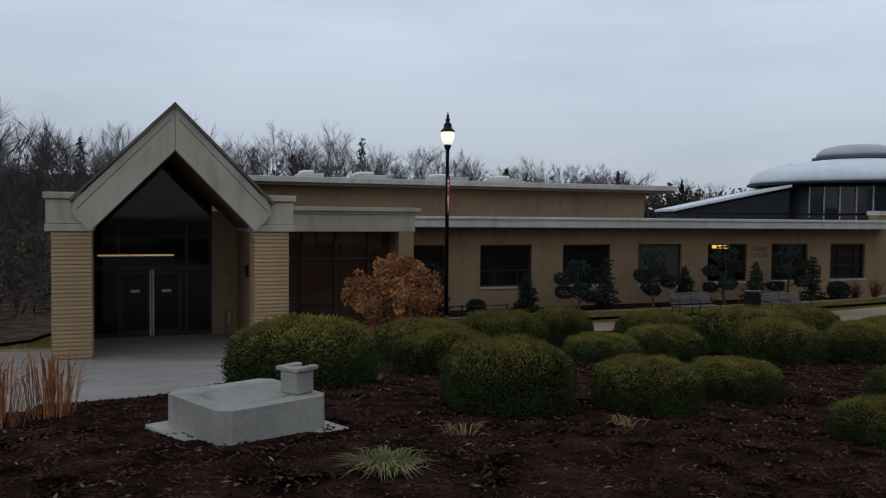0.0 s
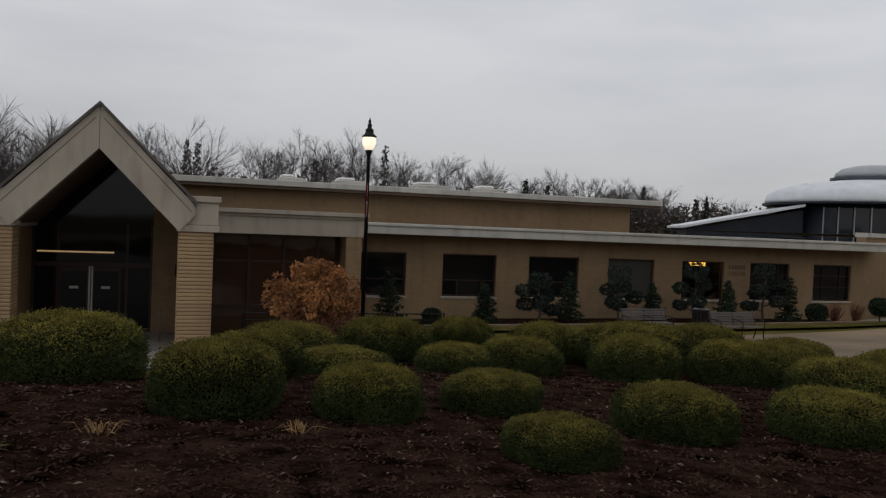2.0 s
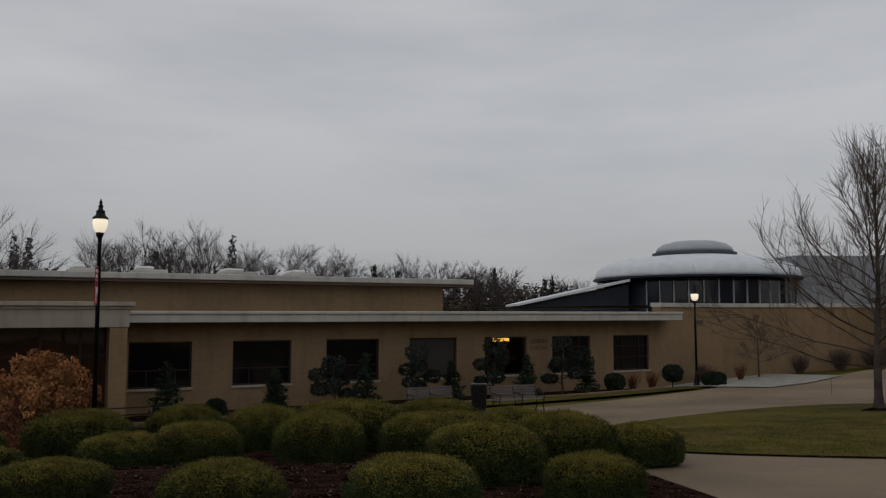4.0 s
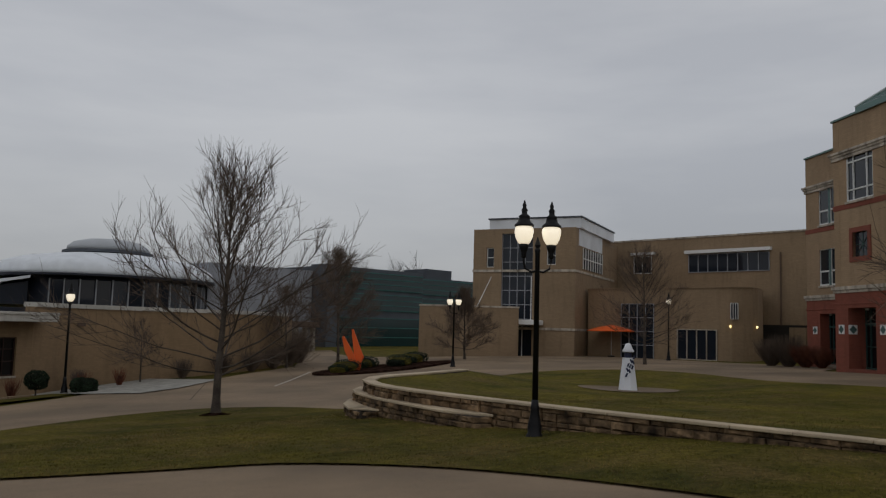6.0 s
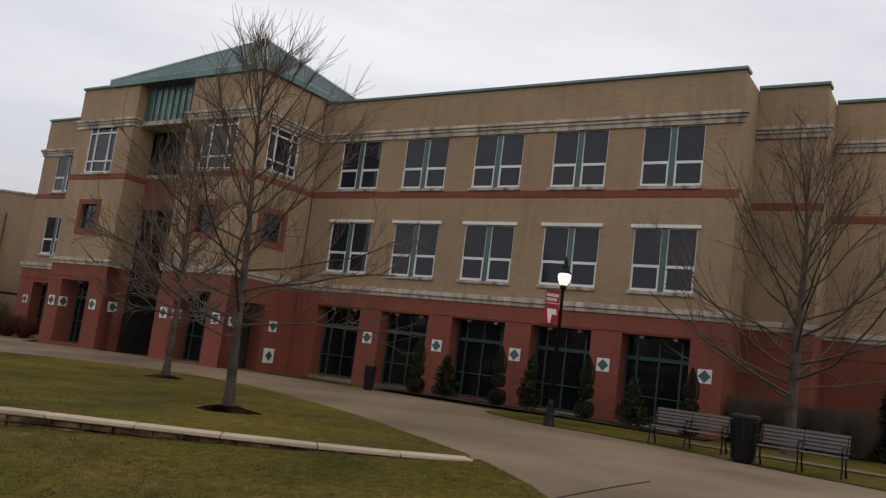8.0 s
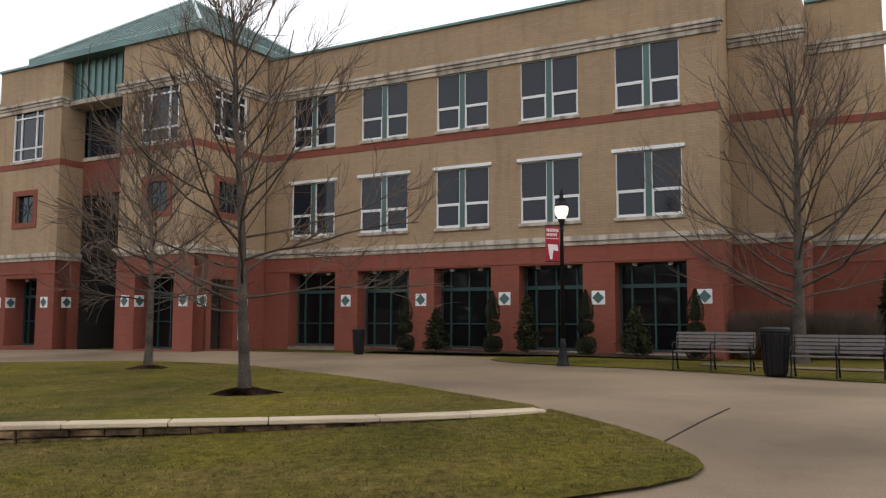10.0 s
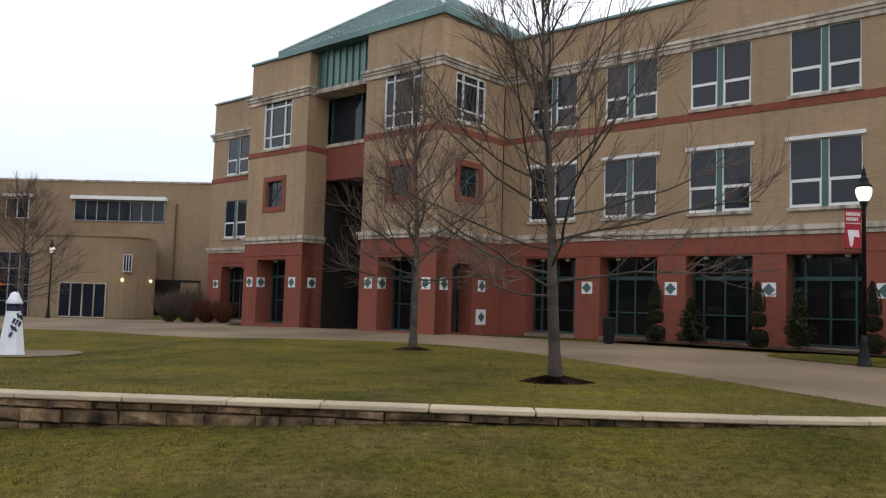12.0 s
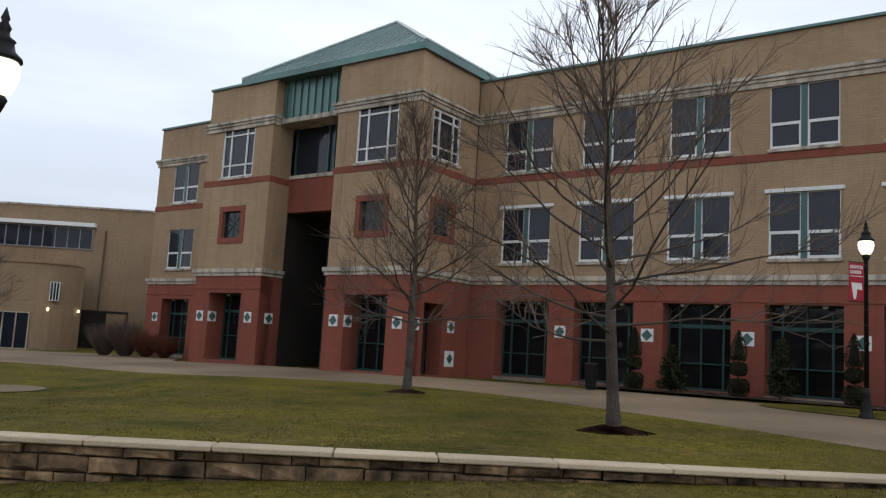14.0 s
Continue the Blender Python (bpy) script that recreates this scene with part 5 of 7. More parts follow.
def lamp_post(name, x, y, height, label, double=False, banner=0.0, turn=0.0):
    """A black cast post with acorn globes; height is that of the finial's tip."""
    z0 = ground(x, y)
    post = thing(name, label, "street lamp", pose(x, y, z0, 0, 0, turn), "campus lamps")
    zt = height - 0.86
    stop = zt - 0.24 if not double else zt - 0.05
    part("post_base", lathe(bmesh.new(), [(0.165, -0.1), (0.165, 0.06), (0.13, 0.1), (0.135, 0.22), (0.105, 0.34), (0.08, 0.52), (0.088, 0.56), (0.075, 0.6), (0.062, 0.72)], 16), M_BLACK, post, "flared cast base", True)
    part("pole", lathe(bmesh.new(), [(0.06, 0.7), (0.045, stop - 0.1), (0.06, stop - 0.06), (0.04, stop)], 14), M_BLACK, post, "", True)
    if double:
        for s in (-1, 1):
            arm = [(0, 0, zt - 0.5), (s * 0.12, 0, zt - 0.52), (s * 0.24, 0, zt - 0.45), (s * 0.27, 0, zt - 0.3), (s * 0.27, 0, zt - 0.2)]
            part("arm", tube(bmesh.new(), arm, 0.022, 8), M_BLACK, post, "curved lamp arm", True)
            lamp_head(zt, post, s * 0.27)
        part("post_tip", lathe(bmesh.new(), [(0.05, stop), (0.06, stop + 0.05), (0.01, stop + 0.2)], 10), M_BLACK, post)
    else:
        lamp_head(zt, post)
    if banner:
        for z in (banner, banner + 0.95):
            part("banner_rod", tube(bmesh.new(), [(0, 0, z), (-0.5, 0, z)], 0.012, 6), M_BLACK, post)
        b = part("banner", boxes((-0.49, -0.07, -0.006, 0.006, banner + 0.02, banner + 0.93)), M_BANNER, post, "crimson cloth banner with white print")
        part("banner_print", prism(bmesh.new(), [(-0.43, banner + 0.45), (-0.14, banner + 0.45), (-0.12, banner + 0.28), (-0.26, banner + 0.3), (-0.3, banner + 0.06), (-0.36, banner + 0.06)], -0.012, 0.012), M_BANNERW, b)
        for z, n in ((0.79, 8), (0.67, 7)):
            part("banner_text", boxes(*[(-0.46 + k * 0.046, -0.43 + k * 0.046, -0.01, 0.01, banner + z, banner + z + 0.08) for k in range(n)]), M_BANNERW, b)
        part("banner_rule", boxes((-0.47, -0.09, -0.01, 0.01, banner + 0.6, banner + 0.615)), M_BANNERW, b)
    return post


lamp_post("street_lamp", 0.17, 21.4, 6.15, "black lamp post with a lit globe and banner", banner=3.5, turn=100)
lamp_post("street_lamp", 21.97, 39.4, 4.9, "black lamp post with a lit globe beside the walk")
lamp_post("twin_street_lamp", 21.78, 11.35, 4.5, "black twin lamp post with two lit acorn globes", True, turn=-33)
lamp_post("twin_street_lamp", 44.0, 38.2, 4.6, "black twin lamp post with two lit globes on the far walk", True, turn=-30)
lamp_post("street_lamp", 34.66, -2.94, 4.75, "black lamp post with a lit globe and crimson banner", banner=2.75, turn=-75)
lamp_post("street_lamp", 62.0, 34.9, 4.9, "black lamp post with a lit globe near the tan hall")

# ---- bare trees ----
def bare_tree(name, seed, height, spread, trunk_r, clear=0.24, limbs=26, label="leafless tree", at=None, fine=1.0, category="tree"):
    """A leader with rising limbs, branches and twigs, each tapered."""
    r = random.Random(seed)
    out = {"trunk": ([], []), "limb_framework": ([], []), "twig_crown": ([], [])}
    def emit(kind, pts, rads, sides):
        verts, faces = out[kind]
        base = len(verts)
        for i, p in enumerate(pts):
            d = (pts[min(i + 1, len(pts) - 1)] - pts[max(i - 1, 0)]).normalized()
            a = d.cross(Vector((0.3, 0.8, 0.52))).normalized()
            b = d.cross(a)
            for k in range(sides):
                t = 2 * math.pi * k / sides
                verts.append(p + (a * math.cos(t) + b * math.sin(t)) * rads[i])
        for i in range(len(pts) - 1):
            for k in range(sides):
                faces.append((base + i * sides + k, base + i * sides + (k + 1) % sides, base + (i + 1) * sides + (k + 1) % sides, base + (i + 1) * sides + k))
    def bend(start, d, length, n, rise, wander):
        pts, p, d = [start.copy()], start.copy(), d.normalized()
        for _ in range(n):
            d = (d + Vector((r.gauss(0, wander), r.gauss(0, wander), r.gauss(0, wander) + rise))).normalized()
            p = p + d * (length / n)
            pts.append(p.copy())
        return pts
    lead = bend(Vector((0, 0, -0.1)), Vector((0, 0, 1)), height * 0.88, 12, 0.12, 0.022)
    rad = [trunk_r * (1.35 if i == 0 else 1) * (1 - i / 12.6) ** 0.9 for i in range(13)]
    emit("trunk", lead, rad, 10)
    for k in range(limbs):
        s = clear + (0.95 - clear) * (k / limbs) ** 1.05
        i = s * 12
        p = lead[int(i)].lerp(lead[min(12, int(i) + 1)], i - int(i))
        turn = k * 2.4 + r.uniform(-0.4, 0.4)
        q = (s - clear) / (1 - clear)
        reach = spread * (1.02 - 0.78 * q ** 0.85) * (0.86 + 0.14 * min(1, q * 6)) * r.uniform(0.86, 1.12)
        lean = radians(84 - 62 * min(1.0, q * 1.2))
        d = Vector((math.cos(turn) * math.sin(lean), math.sin(turn) * math.sin(lean), math.cos(lean)))
        limb = bend(p, d, reach * 1.12, 8, 0.05, 0.095)
        lr = trunk_r * (0.2 - 0.11 * q) * r.uniform(0.75, 1.2)
        emit("limb_framework", limb, [lr * (1 - j / 9) + 0.006 for j in range(9)], 6)
        for b in range(int(10 * fine * (1.15 - 0.6 * q)) + 2):
            t = r.uniform(0.18, 0.98) * 8
            bp = limb[int(t)].lerp(limb[min(8, int(t) + 1)], t - int(t))
            bd = (limb[min(8, int(t) + 1)] - limb[int(t)]).normalized()
            side = bd.cross(Vector((r.uniform(-1, 1), r.uniform(-1, 1), r.uniform(-0.2, 1)))).normalized()
            blen = reach * r.uniform(0.28, 0.5) * (1.1 - 0.06 * t)
            br = bend(bp, bd * 0.85 + side * 0.6 + Vector((0, 0, 0.16)), blen, 5, 0.04, 0.11)
            emit("twig_crown", br, [lr * 0.26 * (1 - j / 6) + 0.004 for j in range(6)], 4)
            for w in range(int(6 * fine) + 1):
                t2 = r.uniform(0.15, 1.0) * 5
                wp = br[min(5, int(t2))].lerp(br[min(5, int(t2) + 1)], t2 - int(t2))
                wd = (br[min(5, int(t2) + 1)] - br[max(0, min(4, int(t2)))]).normalized() if int(t2) < 5 else bd
                sd = wd.cross(Vector((r.uniform(-1, 1), r.uniform(-1, 1), r.uniform(-1, 1)))).normalized()
                tw = bend(wp, wd * 0.8 + sd * 0.5 + Vector((0, 0, 0.24)), r.uniform(0.3, 0.8) * height / 8, 3, 0.04, 0.12)
                emit("twig_crown", tw, [0.006, 0.005, 0.004, 0.0025], 3)
    tree = thing(name, label, category, at)
    part("trunk", mesh_from("trunk", *out["trunk"], M_BARK, True), None, tree)
    part("limb_framework", mesh_from("limb_framework", *out["limb_framework"], M_BARK, True), None, tree)
    part("twig_crown", mesh_from("twig_crown", *out["twig_crown"], M_TWIG), None, tree)
    return tree


def mulch_ring(x, y, r, h, height=ground):
    z = height(x, y)
    bm = bmesh.new()
    rg = random.Random(int(x * 100))
    ringv = []
    for k, (q, dz) in enumerate(((1.0, -0.05), (0.92, 0.03), (0.6, 0.6 * h), (0.25, h), (0.12, h))):
        ringv.append([bm.verts.new((x + r * q * math.cos(a) * rg.uniform(0.92, 1.08), y + r * q * math.sin(a) * rg.uniform(0.92, 1.08), (height(x + r * q * math.cos(a), y + r * q * math.sin(a)) if k < 2 else z) + dz + rg.uniform(-0.012, 0.012))) for a in [2 * math.pi * i / 22 for i in range(22)]])
    for a, b in zip(ringv, ringv[1:]):
        for i in range(22):
            bm.faces.new((a[i], a[(i + 1) % 22], b[(i + 1) % 22], b[i]))
    bm.faces.new(ringv[-1])
    return tagged(new("mulch_mound", finish("mulch_mound", bm, M_MULCH, True)), "mound of dark mulch round a tree trunk", "mulch", kind=SETTING)


TREES = [(21.74, 24.27, 3, 7.9, 5.0, 0.13, 0.18, 44, ground, "slender leafless tree on the lawn by the walk"),
         (27.69, 4.36, 8, 8.0, 3.7, 0.105, 0.21, 38, lawn_height, "leafless tree with rising limbs on the raised lawn"),
         (36.23, 8.04, 5, 8.0, 2.9, 0.11, 0.25, 38, lawn_height, "slim leafless tree on the lawn before the entrance"),
         (36.0, -10.3, 14, 9.8, 6.4, 0.2, 0.19, 40, ground, "broad leafless tree before the brick end wall"),
         (53.5, 31.0, 21, 7.6, 3.9, 0.1, 0.2, 44, ground, "small leafless tree before the tan hall"),
         (50.2, 43.8, 25, 5.2, 2.5, 0.09, 0.17, 44, ground, "small dense russet tree by the screen wall"),
         (40.6, 45.5, 29, 8.0, 3.4, 0.11, 0.2, 40, ground, "small leafless tree behind the orange sculpture")]
for x, y, seed, h, sp, tr, cl, nl, hf, lab in TREES:
    bare_tree("bare_tree", seed, h, sp, tr, cl, nl, lab, pose(x, y, hf(x, y) + (0.05 if hf is lawn_height or seed < 10 else 0)), 0.75 if seed in (8, 14) else 0.85 if seed == 5 else 1.1 if seed == 3 else 1.6 if seed in (25, 29) else 0.9)
mulch_ring(21.74, 24.27, 0.55, 0.12)
mulch_ring(27.69, 4.36, 0.66, 0.14, lawn_height)
mulch_ring(36.23, 8.04, 0.62, 0.12, lawn_height)

# ---- leaves: small folded blades scattered over a shape ----
def leaf_mesh(name, pts, nrm, size, seed, mats, pick=None, long=1.6, jitter=0.55):
    """Small diamond leaves, each slightly folded, near the given points and facing about the given way."""
    r = np.random.RandomState(seed)
    pts, nrm = np.asarray(pts, float), np.asarray(nrm, float)
    n = len(pts)
    nrm = nrm + r.normal(0, jitter, (n, 3))
    nrm /= np.linalg.norm(nrm, axis=1, keepdims=True)
    a = np.cross(nrm, r.normal(0, 1, (n, 3)))
    a /= np.linalg.norm(a, axis=1, keepdims=True)
    b = np.cross(nrm, a)
    s = size * r.uniform(0.6, 1.3, (n, 1))
    tip = (a * 0.55 + nrm * 0.65) * s * long
    v = np.stack([pts - tip * 0.15, pts + b * s * 0.42 + tip * 0.4, pts + tip, pts - b * s * 0.42 + tip * 0.4 + nrm * s * 0.1], axis=1).reshape(-1, 3)
    f = np.arange(n * 4).reshape(-1, 4)
    me = bpy.data.meshes.new(name)
    me.vertices.add(n * 4)
    me.vertices.foreach_set("co", v.ravel())
    me.loops.add(n * 4)
    me.loops.foreach_set("vertex_index", f.ravel().astype(np.int32))
    me.polygons.add(n)
    me.polygons.foreach_set("loop_start", (np.arange(n) * 4).astype(np.int32))
    me.polygons.foreach_set("loop_total", np.full(n, 4, np.int32))
    for m in mats:
        me.materials.append(m)
    if pick is not None:
        me.polygons.foreach_set("material_index", np.asarray(pick, np.int32))
    me.update(calc_edges=True)
    return me


def mound_points(n, seed, lumps=0.09, low=-0.55):
    """Points and normals over a clipped mound of unit half-width, flat-sided and uneven."""
    r = np.random.RandomState(seed)
    d = r.normal(0, 1, (n * 2, 3))
    d /= np.linalg.norm(d, axis=1, keepdims=True)
    d = d[d[:, 2] > low][:n]
    rad = np.array([1 + lumps * noise.noise(Vector(q * 2.3) + Vector((seed, 0, 0))) + 0.5 * lumps * noise.noise(Vector((q[0] * 8, q[1] * 8, q[2] * 13)) + Vector((seed, 3, 0))) + 0.45 * lumps * noise.noise(Vector(q * 21)) for q in d])
    flat = d / np.sum(np.abs(d) ** 2.6, axis=1, keepdims=True) ** (1 / 2.6)
    return flat * rad[:, None], d


def clipped_shrub(seed):
    bush = thing("clipped_shrub", "rounded clipped evergreen shrub in dark mulch", "shrub", None, "clipped shrubs in the bed")
    p, d = mound_points(46000, seed)
    p = p * np.array([1, 1, 0.62]) + np.array([0, 0, 0.40])
    r = np.random.RandomState(seed)
    p = p * (1 - np.abs(r.normal(0, 0.05, (len(p), 1))) + 0.06 * r.rand(len(p), 1) ** 5)
    keep = p[:, 2] > 0.0
    p, d = p[keep], d[keep]
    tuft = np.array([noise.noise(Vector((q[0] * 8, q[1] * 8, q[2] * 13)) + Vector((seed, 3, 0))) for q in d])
    # Top light by colour: upward-facing leaves and raised tufts take the lighter olive.
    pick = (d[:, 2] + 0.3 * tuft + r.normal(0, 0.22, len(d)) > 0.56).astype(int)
    bm = bmesh.new()
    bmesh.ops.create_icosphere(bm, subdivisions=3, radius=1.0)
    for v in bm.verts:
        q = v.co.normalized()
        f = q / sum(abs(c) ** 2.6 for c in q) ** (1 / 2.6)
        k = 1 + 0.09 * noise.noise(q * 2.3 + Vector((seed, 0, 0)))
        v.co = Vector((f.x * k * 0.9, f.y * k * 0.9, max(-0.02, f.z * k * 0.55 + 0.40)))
    part("inner_core", bm, M_HEART, bush, "dense inner growth darkened as shade between leaves", True)
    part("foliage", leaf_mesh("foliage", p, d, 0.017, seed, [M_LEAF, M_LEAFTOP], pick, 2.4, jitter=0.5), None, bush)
    return bush


SHRUBS = [(1.35, 7.68, 1.44, 0.82), (2.77, 8.03, 1.17, 0.64), (3.96, 9.15, 1.26, 0.53), (4.58, 6.78, 1.03, 0.44), (5.8, 8.4, 1.32, 0.62), (7.57, 8.97, 1.43, 0.63), (9.48, 9.25, 1.14, 0.63), (1.59, 12.31, 1.58, 0.49), (3.2, 13.94, 1.5, 0.54), (4.28, 14.17, 1.52, 0.7), (6.21, 14.13, 1.66, 0.82), (7.91, 14.48, 1.67, 0.79), (8.55, 11.22, 1.68, 0.86), (9.86, 12.58, 1.62, 0.95), (11.12, 13.03, 1.39, 0.7), (-0.95, 9.05, 1.85, 0.92), (0.63, 10.87, 1.54, 0.72), (1.52, 16.7, 2.04, 0.98), (0.04, 14.74, 2.02, 0.82), (2.94, 18.95, 1.69, 1.0), (4.83, 17.56, 1.8, 0.92), (8.33, 18.77, 1.95, 0.95), (9.85, 17.4, 1.73, 0.74), (6.57, 16.64, 2.52, 0.99), (8.58, 14.59, 1.99, 0.78)]
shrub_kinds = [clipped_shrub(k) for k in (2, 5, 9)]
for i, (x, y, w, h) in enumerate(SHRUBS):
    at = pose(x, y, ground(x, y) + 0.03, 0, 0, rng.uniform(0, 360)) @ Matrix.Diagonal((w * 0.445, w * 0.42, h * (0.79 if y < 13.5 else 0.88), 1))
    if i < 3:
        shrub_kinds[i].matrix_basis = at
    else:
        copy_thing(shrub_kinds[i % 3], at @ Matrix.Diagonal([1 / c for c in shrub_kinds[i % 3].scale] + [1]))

# ---- planting round the low building ----
def blob(n, centre, radii, seed):
    p, d = mound_points(n, seed, 0.16, -1.0)
    return p * np.array(radii) + np.array(centre), d


def from_A(u, n, lift=0.0):
    v = FA @ Vector((u, -n, 0))
    return v.x, v.y, ground(v.x, v.y) + lift


def spruce(name, seed, h, w, mat, label, at, count=2000, group=""):
    """A conifer of drooping whorls with short needle sprays."""
    r = random.Random(seed)
    tree = thing(name, label, "conifer", at, group)
    part("trunk", tube(bmesh.new(), [(0, 0, -0.1), (0.02, 0, h * 0.5), (0, 0.01, h * 0.98)], [0.045 * h / 2, 0.03 * h / 2, 0.006], 7), M_BARK, tree)
    pts, nr = [], []
    bm = bmesh.new()
    k = 0
    z = 0.1 * h
    while z < h * 0.97:
        ring = w / 2 * (1 - z / h) ** 0.8
        for j in range(5):
            a = k * 1.1 + j * math.pi * 0.4 + r.uniform(-0.3, 0.3)
            L = ring * r.uniform(0.5, 1.25) + 0.04
            tip = Vector((math.cos(a) * L, math.sin(a) * L, z - 0.14 * L + 0.05))
            tube(bm, [(0, 0, z), tip], [0.012, 0.003], 4)
            m = max(6, int(count * L / (w * h * 9)))
            for _ in range(m):
                t = r.uniform(0.1, 1.05)
                q = Vector((0, 0, z)).lerp(tip, t)
                pts.append((q.x + r.gauss(0, 0.05 * L + 0.02), q.y + r.gauss(0, 0.05 * L + 0.02), q.z + r.gauss(0, 0.03)))
                nr.append((math.cos(a) * 0.8, math.sin(a) * 0.8, 0.35))
        z += h * 0.085
        k += 1
    part("branch_whorls", bm, M_BARK, tree)
    part("needles", leaf_mesh("needles", pts, nr, 0.045 + 0.012 * h, seed, [mat], None, 2.2), None, tree)
    return tree


def cloud_pine(seed, h, at, mat=None):
    """A pruned pine: a bent stem whose limbs end in separate pads."""
    r = random.Random(seed)
    tree = thing("cloud_pine", "pruned pine with separate rounded needle pads", "conifer", at, "pruned trees along the low building")
    stem = [(0, 0, -0.1), (0.08, 0.05, h * 0.3), (-0.06, 0.02, h * 0.6), (0.03, 0, h * 0.9)]
    part("trunk", tube(bmesh.new(), stem, [0.06, 0.05, 0.04, 0.02], 8), M_BARK, tree)
    pads = [(0, 0, h * 0.92, 0.42, 0.3)]
    for k in range(5):
        a = k * 2.3 + r.uniform(0, 1)
        z = h * (0.3 + 0.1 * k)
        pads.append((math.cos(a) * 0.62, math.sin(a) * 0.62, z, r.uniform(0.24, 0.34), r.uniform(0.15, 0.22)))
    for x, y, z, rr, rz in pads:
        limb = part("limb", tube(bmesh.new(), [(0, 0, z - 0.25), (x * 0.6, y * 0.6, z - 0.12), (x, y, z - 0.05)], [0.03, 0.022, 0.012], 6), M_BARK, tree)
        p, d = blob(560, (x, y, z), (rr, rr, rz), r.randrange(999))
        p = p * 1.0
        part("needle_pad", leaf_mesh("needle_pad", p, d, 0.07, r.randrange(999), [mat or M_BLUE], None, 2.0), None, limb)
    return tree


PINES = [(3.52, 2.1, 1.9), (7.22, 2.1, 2.3), (10.99, 2.1, 2.5), (14.63, 2.1, 2.5)]
for i, (u, n, h) in enumerate(PINES):
    cloud_pine(40 + i, h, pose(*from_A(u, n), 0, 0, 60 * i))
for i, (u, n, h, w) in enumerate([(1.17, 2.0, 1.6, 1.25), (4.93, 2.0, 2.15, 1.15), (8.89, 2.0, 1.7, 1.15), (12.6, 2.2, 1.85, 1.3), (15.93, 2.2, 2.1, 1.2), (-2.86, 2.2, 2.1, 1.4)]):
    spruce("small_spruce", 60 + i, h, w, M_CONIFER, "small dark spruce before the brick wall", pose(*from_A(u, n), 0, 0, 50 * i), group="spruces along the low building")


def ball_shrub(name, x, y, z, r, mat, label, stem=0.0, seed=3):
    b = thing(name, label, "shrub", pose(x, y, z))
    p, d = blob(int(2200), (0, 0, stem + r * 0.85), (r, r, r * 0.85), seed)
    part("foliage", leaf_mesh("foliage", p * 1.0, d, 0.06, seed, [mat]), None, b)
    bm = bmesh.new()
    bmesh.ops.create_icosphere(bm, subdivisions=2, radius=r * 0.88, matrix=Matrix.Translation((0, 0, stem + r * 0.85)) @ Matrix.Diagonal((1, 1, 0.85, 1)))
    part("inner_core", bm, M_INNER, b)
    part("stem", tube(bmesh.new(), [(0, 0, -0.05), (0, 0, stem + r * 0.5)], 0.035, 6), M_BARK, b)
    return b


for u, n, r, st in ((-1.1, 2.2, 0.33, 0.05), (17.53, 2.2, 0.42, 0.1), (20.2, 3.2, 0.42, 0.35), (21.5, 4.4, 0.36, 0.0), (22.3, 4.0, 0.34, 0.0)):
    ball_shrub("ball_shrub", *from_A(u, n), r, M_CONIFER, "small clipped round evergreen by the wall", st, int(u * 3 + 30))
# planting strip, kerb and grass before the long wall
def strip_A(u0, u1, n0, n1, bow=0.0):
    pts = [from_A(u0 + (u1 - u0) * k / 12, n0)[:2] for k in range(13)]
    pts += [from_A(u1 + (u0 - u1) * k / 12, n1 + bow * math.sin(math.pi * k / 12))[:2] for k in range(13)]
    return pts


tagged(drape("shrub_strip", strip_A(-4.3, 19.5, 0.05, 3.4), 0.8, 0.05, M_MULCH), "dark mulch strip along the brick wall", "planting bed", kind=SETTING)
tagged(drape("side_apron", [from_A(u, n)[:2] for u, n in ((20.6, 0.1), (30, 0.1), (30, 5.0), (28.2, 5.7), (24.6, 7.2), (21.7, 7.8), (20.8, 5.4))], 0.8, 0.04, M_GRAYCONC), "pale concrete apron by the windowless wall", "pavement", kind=SETTING)
tagged(drape("wall_lawn", strip_A(-4.0, 20.5, 3.62, 5.0, 0.6), 0.8, 0.045, M_LAWN), "narrow grass strip before the brick building", "lawn", kind=SETTING)
for k in range(20):
    a, b = from_A(-4.2 + k * 1.2, 3.51), from_A(-4.2 + (k + 1) * 1.2 - 0.015, 3.51)
    mid = ((a[0] + b[0]) / 2, (a[1] + b[1]) / 2)
    kerb = new("kerb_stone", finish("kerb_stone", boxes((-0.59, 0.59, -0.08, 0.08, -0.1, 0.1), bevel=0.015), M_CONC))
    kerb.matrix_basis = pose(mid[0], mid[1], ground(*mid) + 0.02, 0, 0, math.degrees(math.atan2(b[1] - a[1], b[0] - a[0])))
    tagged(kerb, "pale concrete kerb along the planting strip", "kerb", kind=SETTING)

# the dried hydrangea by the porch
HX, HY = -1.2, 21.6
hyd = thing("hydrangea", "large shrub of dried tan flower heads", "shrub", pose(HX, HY, ground(HX, HY)))
bm = bmesh.new()
hr = random.Random(4)
heads = []
for k in range(95):
    a, e = hr.uniform(0, 2 * math.pi), hr.uniform(0.25, 1.5)
    rr = hr.uniform(0.72, 1.05)
    tip = Vector((math.cos(a) * math.cos(e) * 1.4 * rr, math.sin(a) * math.cos(e) * 1.3 * rr, 0.7 + math.sin(e) * 1.5 * rr))
    tube(bm, [(tip.x * 0.12, tip.y * 0.12, 0), (tip.x * 0.6, tip.y * 0.6, tip.z * 0.6), tip], [0.018, 0.012, 0.007], 4)
    heads.append(tip)
part("stem_mass", bm, M_STRAW, hyd, "thin dry stems")
